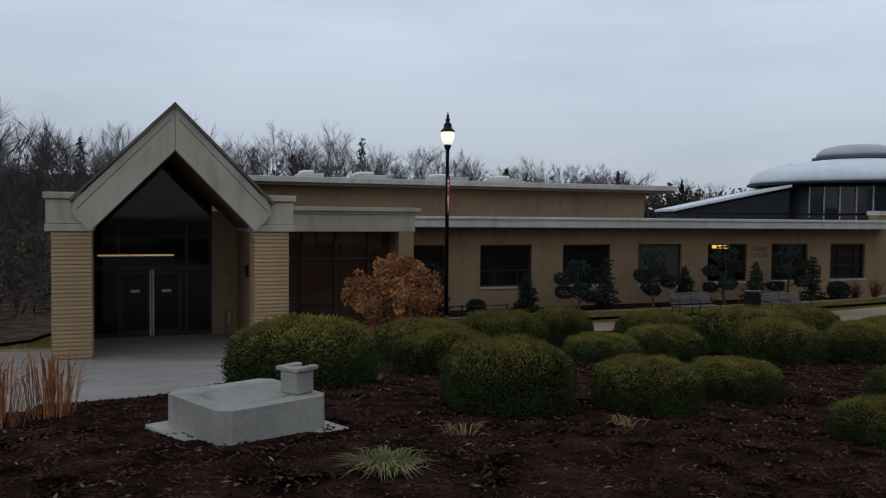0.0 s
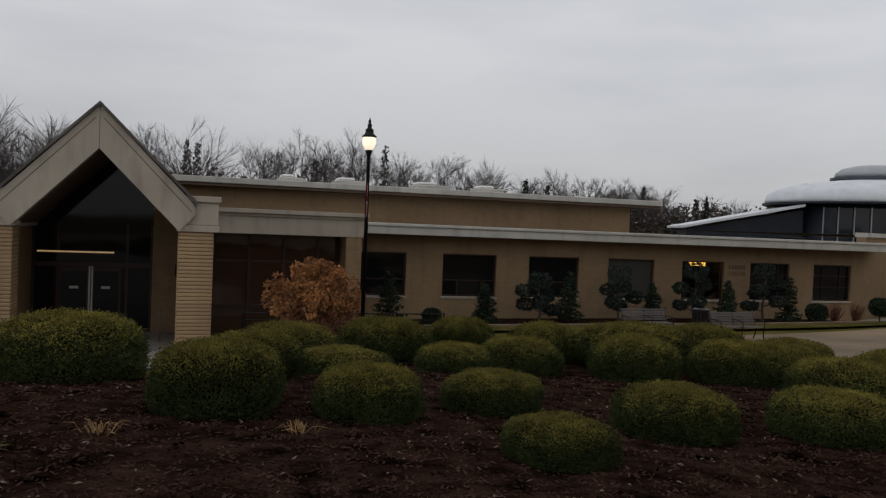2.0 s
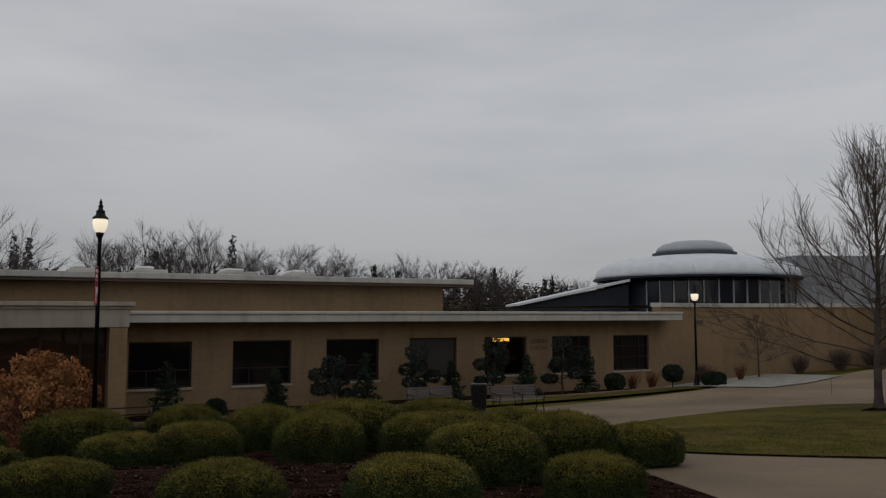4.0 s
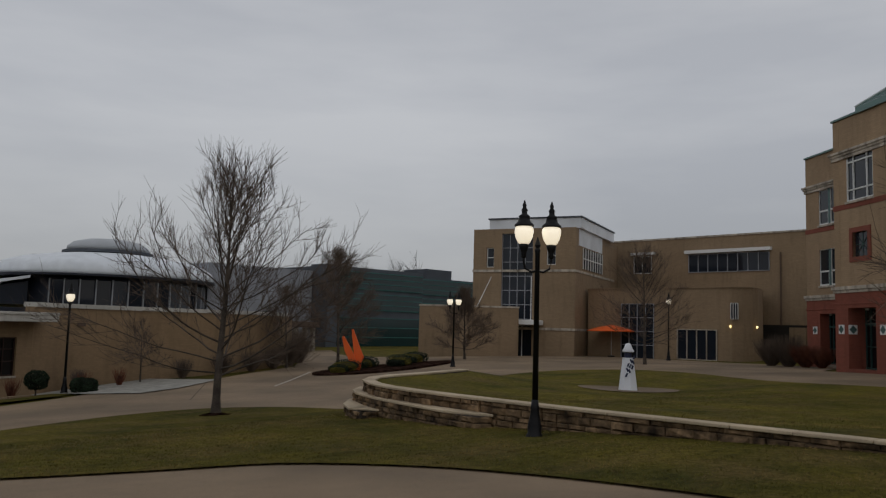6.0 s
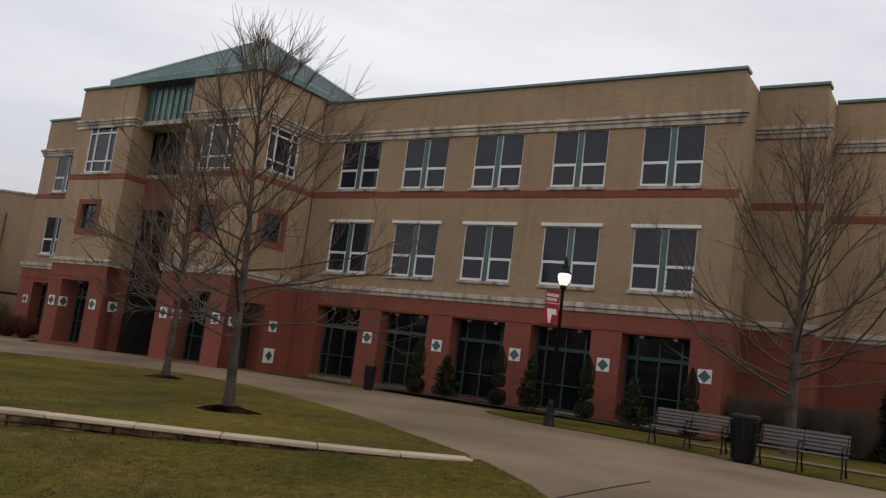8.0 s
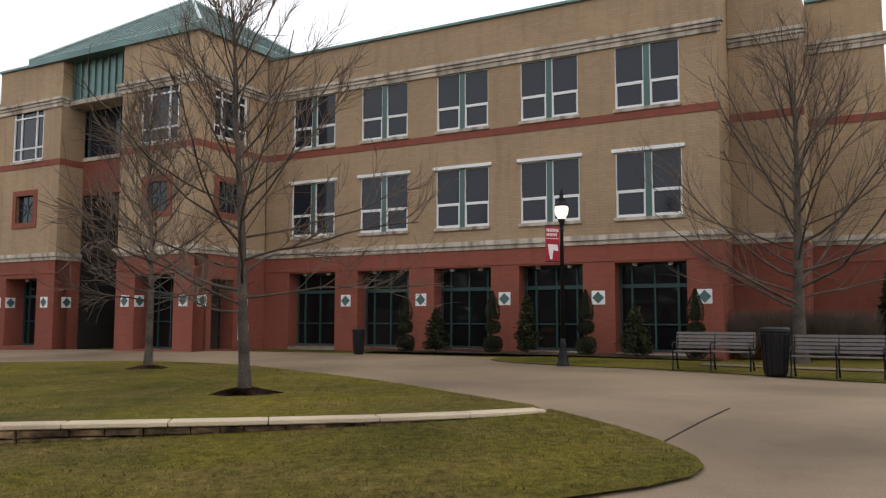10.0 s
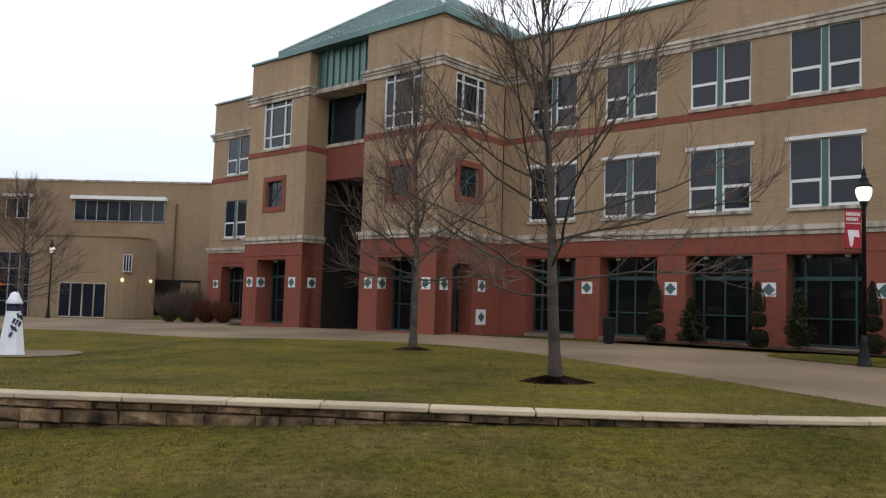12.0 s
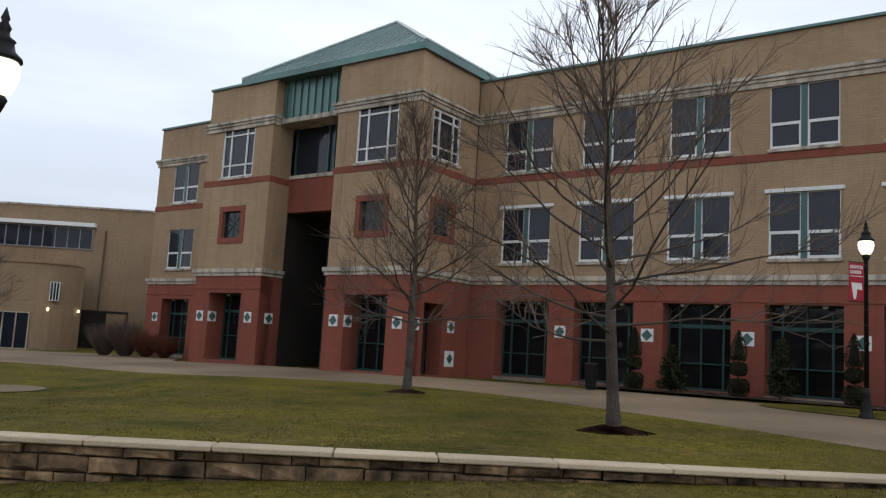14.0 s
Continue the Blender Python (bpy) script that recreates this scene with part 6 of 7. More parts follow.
for tip in heads:
    p, d = blob(130, (tip.x, tip.y, tip.z + 0.06), (0.135, 0.135, 0.2), hr.randrange(9999))
    part("flower_head", leaf_mesh("flower_head", p, d, 0.06, hr.randrange(9999), [M_DRYFLOWER]), None, hyd)
p, d = blob(1800, (0.3, -0.3, 0.75), (1.1, 1.0, 0.7), 77)
part("low_leaves", leaf_mesh("low_leaves", p * np.random.RandomState(1).uniform(0.6, 1, (len(p), 1)), d, 0.08, 78, [M_DRYRED]), None, hyd, "russet lower leaves")
# dark rails by the porch
rail = thing("porch_rail", "low dark metal rail before the porch", "railing", FA @ pose(-8.8, -8.2, -1.75))
for z in (0.25, 0.45, 0.65, 0.85):
    part("rail_bar", tube(bmesh.new(), [(0, 0, z), (6.2, 0, z)], 0.02, 6), M_BLACK, rail)
for k in range(5):
    part("rail_post", tube(bmesh.new(), [(k * 1.55, 0, -0.4), (k * 1.55, 0, 0.9)], 0.025, 6), M_BLACK, rail)

# ---- the concrete basin in the mulch ----
BX = Matrix.Translation((-0.83, 6.3, 0.0)) @ pose(0, 0, 0, 0, 0, 46)
zb = ground(-0.83, 6.3)
basin = thing("concrete_basin", "weathered square concrete basin on a thin slab", "basin", BX @ Matrix.Translation((0, 0, zb)))
S, H = 0.5, 0.31
part("plinth_slab", boxes((-S - 0.1, S + 0.1, -S - 0.1, S + 0.1, -0.05, 0.045), bevel=0.008), M_GRAYCONC, basin, "thin stained slab")
# dished top: rings sinking from a flat rim
top = bmesh.new()
ringv = []
for rr, z in ((0.49, H + 0.004), (0.36, H + 0.004), (0.345, H - 0.005), (0.3, H - 0.03), (0.18, H - 0.055), (0.05, H - 0.06)):
    row = []
    for i in range(32):
        a = 2 * math.pi * i / 32 + math.pi / 32
        q = 1 / max(abs(math.cos(a)), abs(math.sin(a))) if rr > 0.45 else 1.0
        row.append(top.verts.new((rr * q * math.cos(a), rr * q * math.sin(a), z)))
    ringv.append(row)
for a, b in zip(ringv, ringv[1:]):
    for i in range(32):
        top.faces.new((a[i], a[(i + 1) % 32], b[(i + 1) % 32], b[i]))
top.faces.new(ringv[-1])
low_ring = [top.verts.new((v.co.x, v.co.y, 0.04)) for v in ringv[0]]
for i in range(32):
    top.faces.new((ringv[0][i], low_ring[i], low_ring[(i + 1) % 32], ringv[0][(i + 1) % 32]))
part("basin_block", top, M_GRAYCONC, basin)
ped = thing("small_pedestal", "small concrete pedestal standing on the basin's corner", "pedestal", BX @ Matrix.Translation((0.33, -0.24, zb + H + 0.006)) @ pose(0, 0, 0, 0, 0, 12))
part("pedestal_body", boxes((-0.1, 0.1, -0.1, 0.1, 0, 0.2), bevel=0.012), M_GRAYCONC, ped)
part("pedestal_lip", boxes((-0.125, 0.125, -0.125, -0.06, 0.19, 0.225), (-0.125, 0.125, 0.06, 0.125, 0.19, 0.225), (-0.12, -0.06, -0.06, 0.06, 0.19, 0.222), bevel=0.006), M_GRAYCONC, ped)


def grass_clump(name, x, y, n, h, w, mat, label, seed, droop=0.5):
    r = random.Random(seed)
    g = thing(name, label, "grass", pose(x, y, ground(x, y) + 0.03))
    verts, faces = [], []
    for _ in range(n):
        a, b = r.uniform(0, 2 * math.pi), r.uniform(0, w * 0.3)
        base = Vector((math.cos(a) * b, math.sin(a) * b, 0))
        a += r.uniform(-0.5, 0.5)
        L = h * r.uniform(0.55, 1.1)
        out = r.uniform(0.15, 1) * w * 0.5 * (1 if droop > 0.4 else 0.7)
        side = Vector((-math.sin(a), math.cos(a), 0)) * 0.005
        p1 = base + Vector((math.cos(a) * out * 0.4, math.sin(a) * out * 0.4, L * 0.7))
        p2 = base + Vector((math.cos(a) * out, math.sin(a) * out, L * (1 - droop * r.uniform(0.3, 1.2))))
        i = len(verts)
        verts += [base - side, base + side, p1 - side, p1 + side, p2, p1 + Vector((0, 0, 0.006))]
        faces += [(i, i + 1, i + 3, i + 5, i + 2), (i + 2, i + 5, i + 3, i + 4)]
    part("blade_tuft", mesh_from("blade_tuft", verts, faces, mat), None, g)
    return g


M_RUST = material("rust_dry_grass", (0.36, 0.15, 0.06), 0.9, vary=0.3, scale=30)
for i, (x, y) in enumerate(((-3.15, 6.6), (-3.6, 7.0), (-2.9, 7.1), (-3.9, 6.5))):
    grass_clump("ornamental_grass", x, y, 110, 0.75, 0.95, M_RUST, "tall dry ornamental grass in the mulch", 90 + i, 0.3)
M_SEDGE = material("pale_green_sedge", (0.16, 0.15, 0.06), 0.85, vary=0.3, scale=30)
grass_clump("sedge_tuft", 0.45, 5.15, 300, 0.13, 0.6, M_SEDGE, "low tuft of pale green sedge in mulch", 97, 0.8)
for i, (x, y) in enumerate(((0.95, 6.2), (-0.6, 9.2), (-0.2, 9.5), (2.4, 6.9))):
    grass_clump("dead_stalks", x, y, 28, 0.15, 0.4, M_STRAW, "small cluster of dead pinkish stalks", 120 + i, 0.6)

# ---- benches and bins ----
def bench_model():
    """Cast-iron ends and centre with timber slats."""
    b = thing("park_bench", "slatted bench with black cast-iron ends", "bench", None, "park benches")
    W = 1.85
    for k in range(6):
        part("seat_slat", boxes((-W / 2, W / 2, -0.02 + k * 0.078 - 0.2, 0.045 + k * 0.078 - 0.2, 0.42, 0.45), bevel=0.006), M_SLAT, b)
    for k in range(5):
        s = part("back_slat", boxes((-W / 2, W / 2, -0.015, 0.015, -0.035, 0.035), bevel=0.006), M_SLAT, b)
        s.matrix_basis = pose(0, 0.275 + k * 0.028, 0.53 + k * 0.083, -18)
    for x in (-W / 2 + 0.04, 0, W / 2 - 0.04):
        leg = part("iron_leg", tube(bmesh.new(), [(x, -0.26, 0.0), (x, -0.2, 0.2), (x, -0.24, 0.42), (x, 0.2, 0.4), (x, 0.3, 0.62), (x, 0.4, 0.9)], [0.026, 0.02, 0.022, 0.022, 0.02, 0.018], 6), M_BLACK, b)
        part("rear_foot", tube(bmesh.new(), [(x, 0.3, 0.0), (x, 0.2, 0.2), (x, 0.2, 0.4)], [0.026, 0.02, 0.02], 6), M_BLACK, leg)
        part("arm_loop", tube(bmesh.new(), [(x, -0.24, 0.42), (x, -0.27, 0.56), (x, -0.2, 0.64), (x, 0.0, 0.65), (x, 0.3, 0.66)], 0.018, 6), M_BLACK, leg)
    return b


def bin_model():
    b = thing("litter_bin", "black ribbed litter bin with a flat rim", "litter bin", None, "litter bins")
    part("bin_body", lathe(bmesh.new(), [(0.22, 0), (0.23, 0.06), (0.29, 0.92), (0.3, 0.95)], 20), M_BIN, b, "", True)
    part("bin_rim", lathe(bmesh.new(), [(0.31, 0.95), (0.335, 0.98), (0.335, 1.04), (0.29, 1.07), (0.18, 1.08), (0.17, 1.0)], 20), M_BIN, b)
    for k in range(14):
        a = 2 * math.pi * k / 14
        part("bin_slat", tube(bmesh.new(), [(0.235 * math.cos(a), 0.235 * math.sin(a), 0.06), (0.3 * math.cos(a), 0.3 * math.sin(a), 0.92)], 0.022, 5), M_BIN, b)
    return b


bench, litter = bench_model(), bin_model()
ub = math.degrees(math.atan2(0.819, 0.573)) + 180
spots = [(32.2, -5.95, ub), (29.75, -7.6, ub - 3)]
bench.matrix_basis = pose(*spots[0][:2], ground(*spots[0][:2]) + 0.05, 0, 0, spots[0][2])
copy_thing(bench, pose(*spots[1][:2], ground(*spots[1][:2]) + 0.05, 0, 0, spots[1][2]))
ua = math.degrees(math.atan2(0.398, 0.917))
for x, y in ((8.9, 29.9), (11.75, 28.9)):
    copy_thing(bench, pose(x, y, ground(x, y) + 0.02, 0, 0, ua))
litter.matrix_basis = pose(30.75, -6.75, ground(30.75, -6.75) + 0.02)
for x, y, k in ((41.75, 2.4, 0.8), (10.3, 28.0, 1.0), (66.0, 48.0, 0.8)):
    copy_thing(litter, pose(x, y, ground(x, y) + 0.01) @ Matrix.Diagonal((k * 0.85, k * 0.85, k, 1)))

# ---- topiary and spruces before the brick hall ----
def topiary(seed, h, at):
    t = thing("topiary", "three-tiered clipped topiary with a pointed top", "topiary", at, "topiaries along the brick hall")
    part("stem", tube(bmesh.new(), [(0, 0, -0.05), (0, 0, h * 0.9)], 0.03, 6), M_BARK, t)
    for z, r, rz, name in ((0.28, 0.3, 0.27, "lower_ball"), (0.87, 0.235, 0.2, "middle_ball")):
        p, d = blob(2200, (0, 0, z), (r, r, rz), seed)
        part(name, leaf_mesh(name, p, d, 0.032, seed, [M_OLIVE]), None, t)
        bm = bmesh.new()
        bmesh.ops.create_icosphere(bm, subdivisions=2, radius=r * 0.9, matrix=Matrix.Translation((0, 0, z)) @ Matrix.Diagonal((1, 1, rz / r, 1)))
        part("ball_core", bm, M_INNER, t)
    rs = np.random.RandomState(seed)
    zz = rs.uniform(0, 1, 1700) ** 1.3
    a = rs.uniform(0, 2 * math.pi, 1700)
    rad = 0.235 * np.sin(np.pi * np.clip(0.3 + 0.7 * zz, 0, 1)) ** 1.1
    p = np.stack([rad * np.cos(a), rad * np.sin(a), 1.12 + zz * (h - 1.15)], 1)
    part("pointed_top", leaf_mesh("pointed_top", p, np.stack([np.cos(a), np.sin(a), 0.4 + 0 * a], 1), 0.032, seed + 1, [M_OLIVE]), None, t)
    part("top_core", lathe(bmesh.new(), [(0.12, 1.15), (0.16, 1.3), (0.1, 1.3 + (h - 1.25) * 0.5), (0.02, h - 0.1)], 10), M_INNER, t)
    return t


def from_B(u, n):
    v = FB @ Vector((u, -n, 0))
    return v.x, v.y, ground(v.x, v.y) + 0.03


for i, u in enumerate((-7.55, -4.05, -0.72, 2.75)):
    topiary(200 + i, 2.12, pose(*from_B(u, 1.1)))
for i, (u, h, w) in enumerate(((-6.2, 1.5, 0.9), (-2.75, 1.85, 0.85), (0.95, 1.55, 1.0))):
    spruce("hall_spruce", 220 + i, h, w, M_OLIVE, "small dark spruce before the brick hall", pose(*from_B(u, 1.2)), group="spruces along the brick hall")
tagged(drape("hall_bed", [from_B(u, n)[:2] for u, n in ((-9.6, 0.05), (3.3, 0.05), (3.4, 1.7), (-0.5, 1.8), (-5, 1.75), (-9.4, 1.6))], 0.6, 0.03, M_LITTER), "leaf-strewn earth bed along the brick hall", "planting bed", kind=SETTING)
tagged(drape("hall_strip", [tuple(q) for q in smooth_line([from_B(u, n)[:2] for u, n in ((-2.6, 4.0), (-1.6, 2.6), (3.0, 2.3), (9.5, 2.0), (16, 3.0), (18, 8.5), (12.5, 9.6), (8.0, 8.0), (3.5, 6.4), (0.2, 6.0), (-1.9, 5.2))], 4, True)], 0.7, 0.02, M_LAWN), "grass strip with benches before the brick hall", "lawn", kind=SETTING)
tagged(drape("side_walk", [from_B(u, n)[:2] for u, n in ((3.5, 3.6), (18, 4.4), (18, 5.5), (3.5, 4.4))], 0.8, 0.045, M_CONC), "narrow concrete walk across the grass", "pavement", kind=SETTING)
# brown deciduous shrubs against the end wall
def twig_shrub(x, y, h, w, seed, mat, label, n=240):
    r = random.Random(seed)
    s = thing("bare_shrub", label, "shrub", pose(x, y, ground(x, y)))
    bm = bmesh.new()
    for _ in range(n):
        a, out = r.uniform(0, 2 * math.pi), r.uniform(0.1, 1) * w / 2
        top = Vector((math.cos(a) * out, math.sin(a) * out, h * r.uniform(0.6, 1.05)))
        tube(bm, [(top.x * 0.2, top.y * 0.2, 0), (top.x * 0.7 + r.gauss(0, 0.05), top.y * 0.7 + r.gauss(0, 0.05), top.z * 0.6), top], [0.012, 0.008, 0.003], 3)
    part("stem_mass", bm, mat, s)
    return s


for i, (u, n, h, w) in enumerate(((3.9, -0.9, 1.45, 1.7), (4.9, -1.1, 1.5, 1.9), (6.0, -1.9, 1.5, 2.0), (7.0, -2.7, 1.5, 2.0))):
    twig_shrub(*from_B(u, n)[:2], h, w, 300 + i, M_TWIG, "brown leafless shrub against red brick", 1000)
for i, (u, n, h, w) in enumerate(((-36.6, 2.7, 1.6, 2.4), (-35.0, 2.5, 1.85, 2.6), (-33.5, 2.3, 1.25, 2.0), (-32.2, 2.1, 1.1, 1.8))):
    twig_shrub(*from_B(u, n)[:2], h, w, 320 + i, M_DRYRED if i > 1 else M_TWIG, "dense brown winter shrub by the far wing", 700)
for i, (u, n) in enumerate(((18.6, 2.2), (19.6, 2.4), (23.8, 2.0), (26.5, 1.5))):
    x, y, z = from_A(u, n)
    twig_shrub(x, y, 0.9, 0.9, 340 + i, M_DRYRED, "low russet twiggy shrub by the wall", 90)


def arborvitae(seed, h, at):
    t = thing("arborvitae", "tall narrow dark evergreen in a hedge row", "conifer", at, "arborvitae row")
    r = np.random.RandomState(seed)
    n = 3600
    zz = r.uniform(0, 1, n)
    a = r.uniform(0, 2 * math.pi, n)
    rad = 0.62 * (1 - zz ** 1.9) ** 1.05 * (0.9 + 0.12 * np.sin(5 * a + 9 * zz)) + 0.02
    p = np.stack([rad * np.cos(a), rad * np.sin(a), 0.02 + zz * h], 1)
    part("foliage", leaf_mesh("foliage", p, np.stack([np.cos(a), np.sin(a), 0.6 + 0 * a], 1), 0.11, seed, [M_CONIFER], None, 2.0), None, t)
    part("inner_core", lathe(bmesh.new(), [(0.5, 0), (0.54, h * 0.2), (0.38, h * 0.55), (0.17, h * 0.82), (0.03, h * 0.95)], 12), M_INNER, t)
    return t


for k in range(9):
    x, y = from_B(*((8.2, -3.1) if k == 0 else (8.35 + 0.86 * k, -7.2)))[:2]
    arborvitae(400 + k, 3.5 + 0.35 * math.sin(k * 2.1), pose(x, y, ground(x, y)))

# ---- statue, sculpture, terrace ----
SX, SY = 34.4, 18.4
sz = lawn_height(SX, SY)
circle = tagged(drape("statue_circle", [(SX + 1.75 * math.cos(a), SY + 1.75 * math.sin(a)) for a in [2 * math.pi * i / 28 for i in range(28)]], 0.5, 0.06, M_CONC, lawn_height), "worn round patch of bare ground", "ground patch", kind=SETTING)
statue = thing("bell_statue", "white tapered painted pillar with a dark top", "statue", pose(SX, SY, sz + 0.05, 0, 0, -35))
part("pillar", lathe(bmesh.new(), [(0.345, 0), (0.345, 0.03), (0.2, 1.12), (0.2, 1.15)], 8), M_STATUE, statue, "white painted pillar")
part("dark_neck", lathe(bmesh.new(), [(0.13, 1.15), (0.13, 1.32), (0.2, 1.34)], 12), M_INK, statue, "dark painted neck")
part("white_crown", lathe(bmesh.new(), [(0.2, 1.34), (0.21, 1.38), (0.14, 1.5), (0.1, 1.62), (0.03, 1.66)], 14), M_STATUE, statue, "white rounded crown", True)
for k in range(9):
    q = part("painted_stroke", boxes((-0.03, 0.03, -0.012, 0.004, -0.07, 0.07)), M_INK, statue)
    z = 0.55 + 0.26 * (k % 3) * 0.5 + 0.045 * k
    q.matrix_basis = pose(-0.14 + 0.036 * k, -(0.345 - 0.145 * z / 1.12) * 0.945, z, -8, 25 * (-1) ** k, 8 * (4 - k) * -0.4)
OX, OY = 37.9, 40.0
bed = [tuple(q) for q in smooth_line([(35.2, 38.9), (37.5, 38.0), (41.5, 38.6), (46.5, 41.0), (47.0, 42.2), (43.0, 42.6), (38.5, 42.2), (35.6, 40.6)], 4, True)]
tagged(drape("sculpture_bed", bed, 0.6, 0.12, M_MULCH, thickness=0.2), "raised planting bed round the orange sculpture", "planting bed", kind=SETTING)
sculpt = thing("orange_sculpture", "bright orange steel sculpture of two rising blades", "sculpture", pose(OX, OY, ground(OX, OY) + 0.22, 0, 0, -42) @ Matrix.Diagonal((0.84, 0.84, 0.92, 1)))
for s, hh in ((-1, 2.0), (1, 2.45)):
    dx = 0.3 * s
    pts = [(0.3 + dx * 0.4, 0.15), (0.42 + dx, 0.7), (0.2 + dx, 1.15), (-0.38 + dx, hh), (-0.5 + dx, hh - 0.06), (-0.3 + dx, 1.1), (-0.12 + dx * 0.5, 0.5), (-0.05 + dx * 0.3, 0.15)]
    part("steel_blade", prism(bmesh.new(), pts, s * 0.12 - 0.09, s * 0.12 + 0.09), M_ORANGE, sculpt)
part("steel_foot", prism(bmesh.new(), [(-0.45, -0.15), (0.5, -0.15), (0.62, 0.7), (0.1, 0.5), (-0.2, 0.55)], -0.16, 0.16), M_ORANGE, sculpt)
for i in range(17):
    x = 36.2 + (i * 2.91) % 9.4
    y = 39.0 + (x - 36) * 0.22 + (i * 1.37) % 2.2
    low_bush = ball_shrub("bed_shrub", x, y, ground(x, y) + 0.1, 0.34 + 0.13 * (i % 4), M_CONIFER if i % 2 else M_LEAFTOP, "low spreading shrub in the sculpture bed", 0.0, 500 + i)
    low_bush.matrix_basis = low_bush.matrix_basis @ Matrix.Diagonal((1, 1, 0.5, 1))
UX, UY = 65.2, 42.4
umb = thing("patio_umbrella", "open orange patio umbrella on a pole", "umbrella", pose(UX, UY, ground(UX, UY)))
part("pole", tube(bmesh.new(), [(0, 0, 0), (0, 0, 2.55)], 0.03, 6), M_FASCIA, umb)
part("canopy", lathe(bmesh.new(), [(2.0, 2.05), (2.02, 2.1), (1.1, 2.38), (0.05, 2.6)], 8), M_ORANGE, umb, "orange cloth canopy")
part("base_weight", lathe(bmesh.new(), [(0.3, 0), (0.3, 0.08), (0.06, 0.12)], 12), M_BLACK, umb)
box_sign = thing("white_utility_box", "white box standing by the tower", "utility box", pose(58.3, 50.6, ground(58.3, 50.6), 0, 0, -60))
part("box_body", boxes((-0.4, 0.4, -0.3, 0.3, -0.1, 1.35), bevel=0.02), M_WHITE, box_sign)
part("box_lid", boxes((-0.45, 0.45, -0.35, 0.35, 1.352, 1.42)), M_FASCIA, box_sign)

# the far end of the walk: covered entrance, evergreens and shrubs along the curved wing
CE = frame_of((52.6, 72.2), (4.4, 1.9))
porch = thing("covered_entrance", "low covered entrance on four pale columns", "canopy", CE @ Matrix.Translation((0, 0, ground(54.8, 73.1))))
for x in (0.2, 1.5, 3.1, 4.5):
    part("column", boxes((x - 0.22, x + 0.22, -0.22, 0.22, -0.2, 2.35), bevel=0.03), M_LIME, porch, "pale square column")
part("canopy_slab", boxes((-0.4, 5.1, -0.5, 5.0, 2.36, 2.95), bevel=0.03), M_SOFFIT, porch, "brown canopy slab")
# Near-black glass panel stands for the shaded void behind the columns.
part("rear_void_panel", boxes((-0.2, 4.9, 4.6, 4.8, -0.2, 2.35)), M_GLASSD, porch, "near-black panel for the shaded void under the canopy")
for i, (x, y, h, w) in enumerate(((46.6, 66.0, 4.0, 3.4), (48.4, 68.2, 4.4, 3.6), (50.3, 70.4, 3.6, 3.0))):
    spruce("dark_evergreen", 640 + i, h, w, M_CONIFER, "dark evergreen beside the far walk", pose(x, y, ground(x, y)), 5000, "evergreens by the far walk")
for i, (x, y, h, w) in enumerate(((24.0, 43.9, 1.0, 0.9), (30.0, 45.2, 1.1, 1.3), (32.6, 45.7, 1.2, 1.5), (34.8, 46.2, 1.2, 1.6), (36.8, 47.1, 1.4, 1.8), (38.9, 48.6, 1.6, 1.9), (40.7, 50.4, 1.8, 2.1), (42.2, 53.0, 2.2, 2.4), (44.0, 57.0, 2.4, 2.6), (45.4, 61.0, 2.6, 3.0))):
    twig_shrub(x, y, h, w, 360 + i, M_TWIG, "bare brown shrub along the curved wing", 260 if i < 2 else 460)
bare_tree("bare_sapling", 33, 3.6, 1.5, 0.05, 0.3, 18, "small bare sapling against the curved wall", pose(27.4, 44.6, ground(27.4, 44.6)), 0.7)
bare_tree("bare_tree", 35, 5.5, 2.6, 0.08, 0.25, 30, "bare tree at the end of the curved wing", pose(38.2, 47.8, ground(38.2, 47.8)), 1.1)
part("wall_vent", boxes((-0.3, 0.3, -0.03, 0.0, 0, 0.18)), M_SOFFIT, cw).matrix_basis = pose(24.4, 45.25, 1.3, 0, 0, 30)
# dark rail beside the portico
side_rail = thing("side_rail", "dark metal rail at the edge of the forecourt", "railing", pose(-12.5, 21.6, -1.75, 0, 0, 152))
for z in (0.15, 0.35, 0.55, 0.75, 0.95):
    part("rail_bar", tube(bmesh.new(), [(0, 0, z), (3.2, 0, z)], 0.02, 6), M_BLACK, side_rail)
for k in range(3):
    part("rail_post", tube(bmesh.new(), [(k * 1.6, 0, -0.4), (k * 1.6, 0, 1.0)], 0.025, 6), M_BLACK, side_rail)
PIPE = material("galvanised_handrail", (0.22, 0.22, 0.22), 0.4, metal=0.7, vary=0.08)
for u in (-11.1,):
    hand = thing("door_handrail", "short metal handrail beside the entrance doors", "handrail", FA @ pose(u, PY + 2.2, -1.89))
    part("rail_loop", tube(bmesh.new(), [(0, 0, 0), (0, 0, 0.85), (0, 0.08, 0.92), (0, 0.9, 0.92), (0, 0.98, 0.85), (0, 0.98, 0)], 0.022, 6), PIPE, hand, "", True)
    part("cross_bar", tube(bmesh.new(), [(0, 0.0, 0.45), (0, 0.98, 0.45)], 0.016, 6), PIPE, hand)
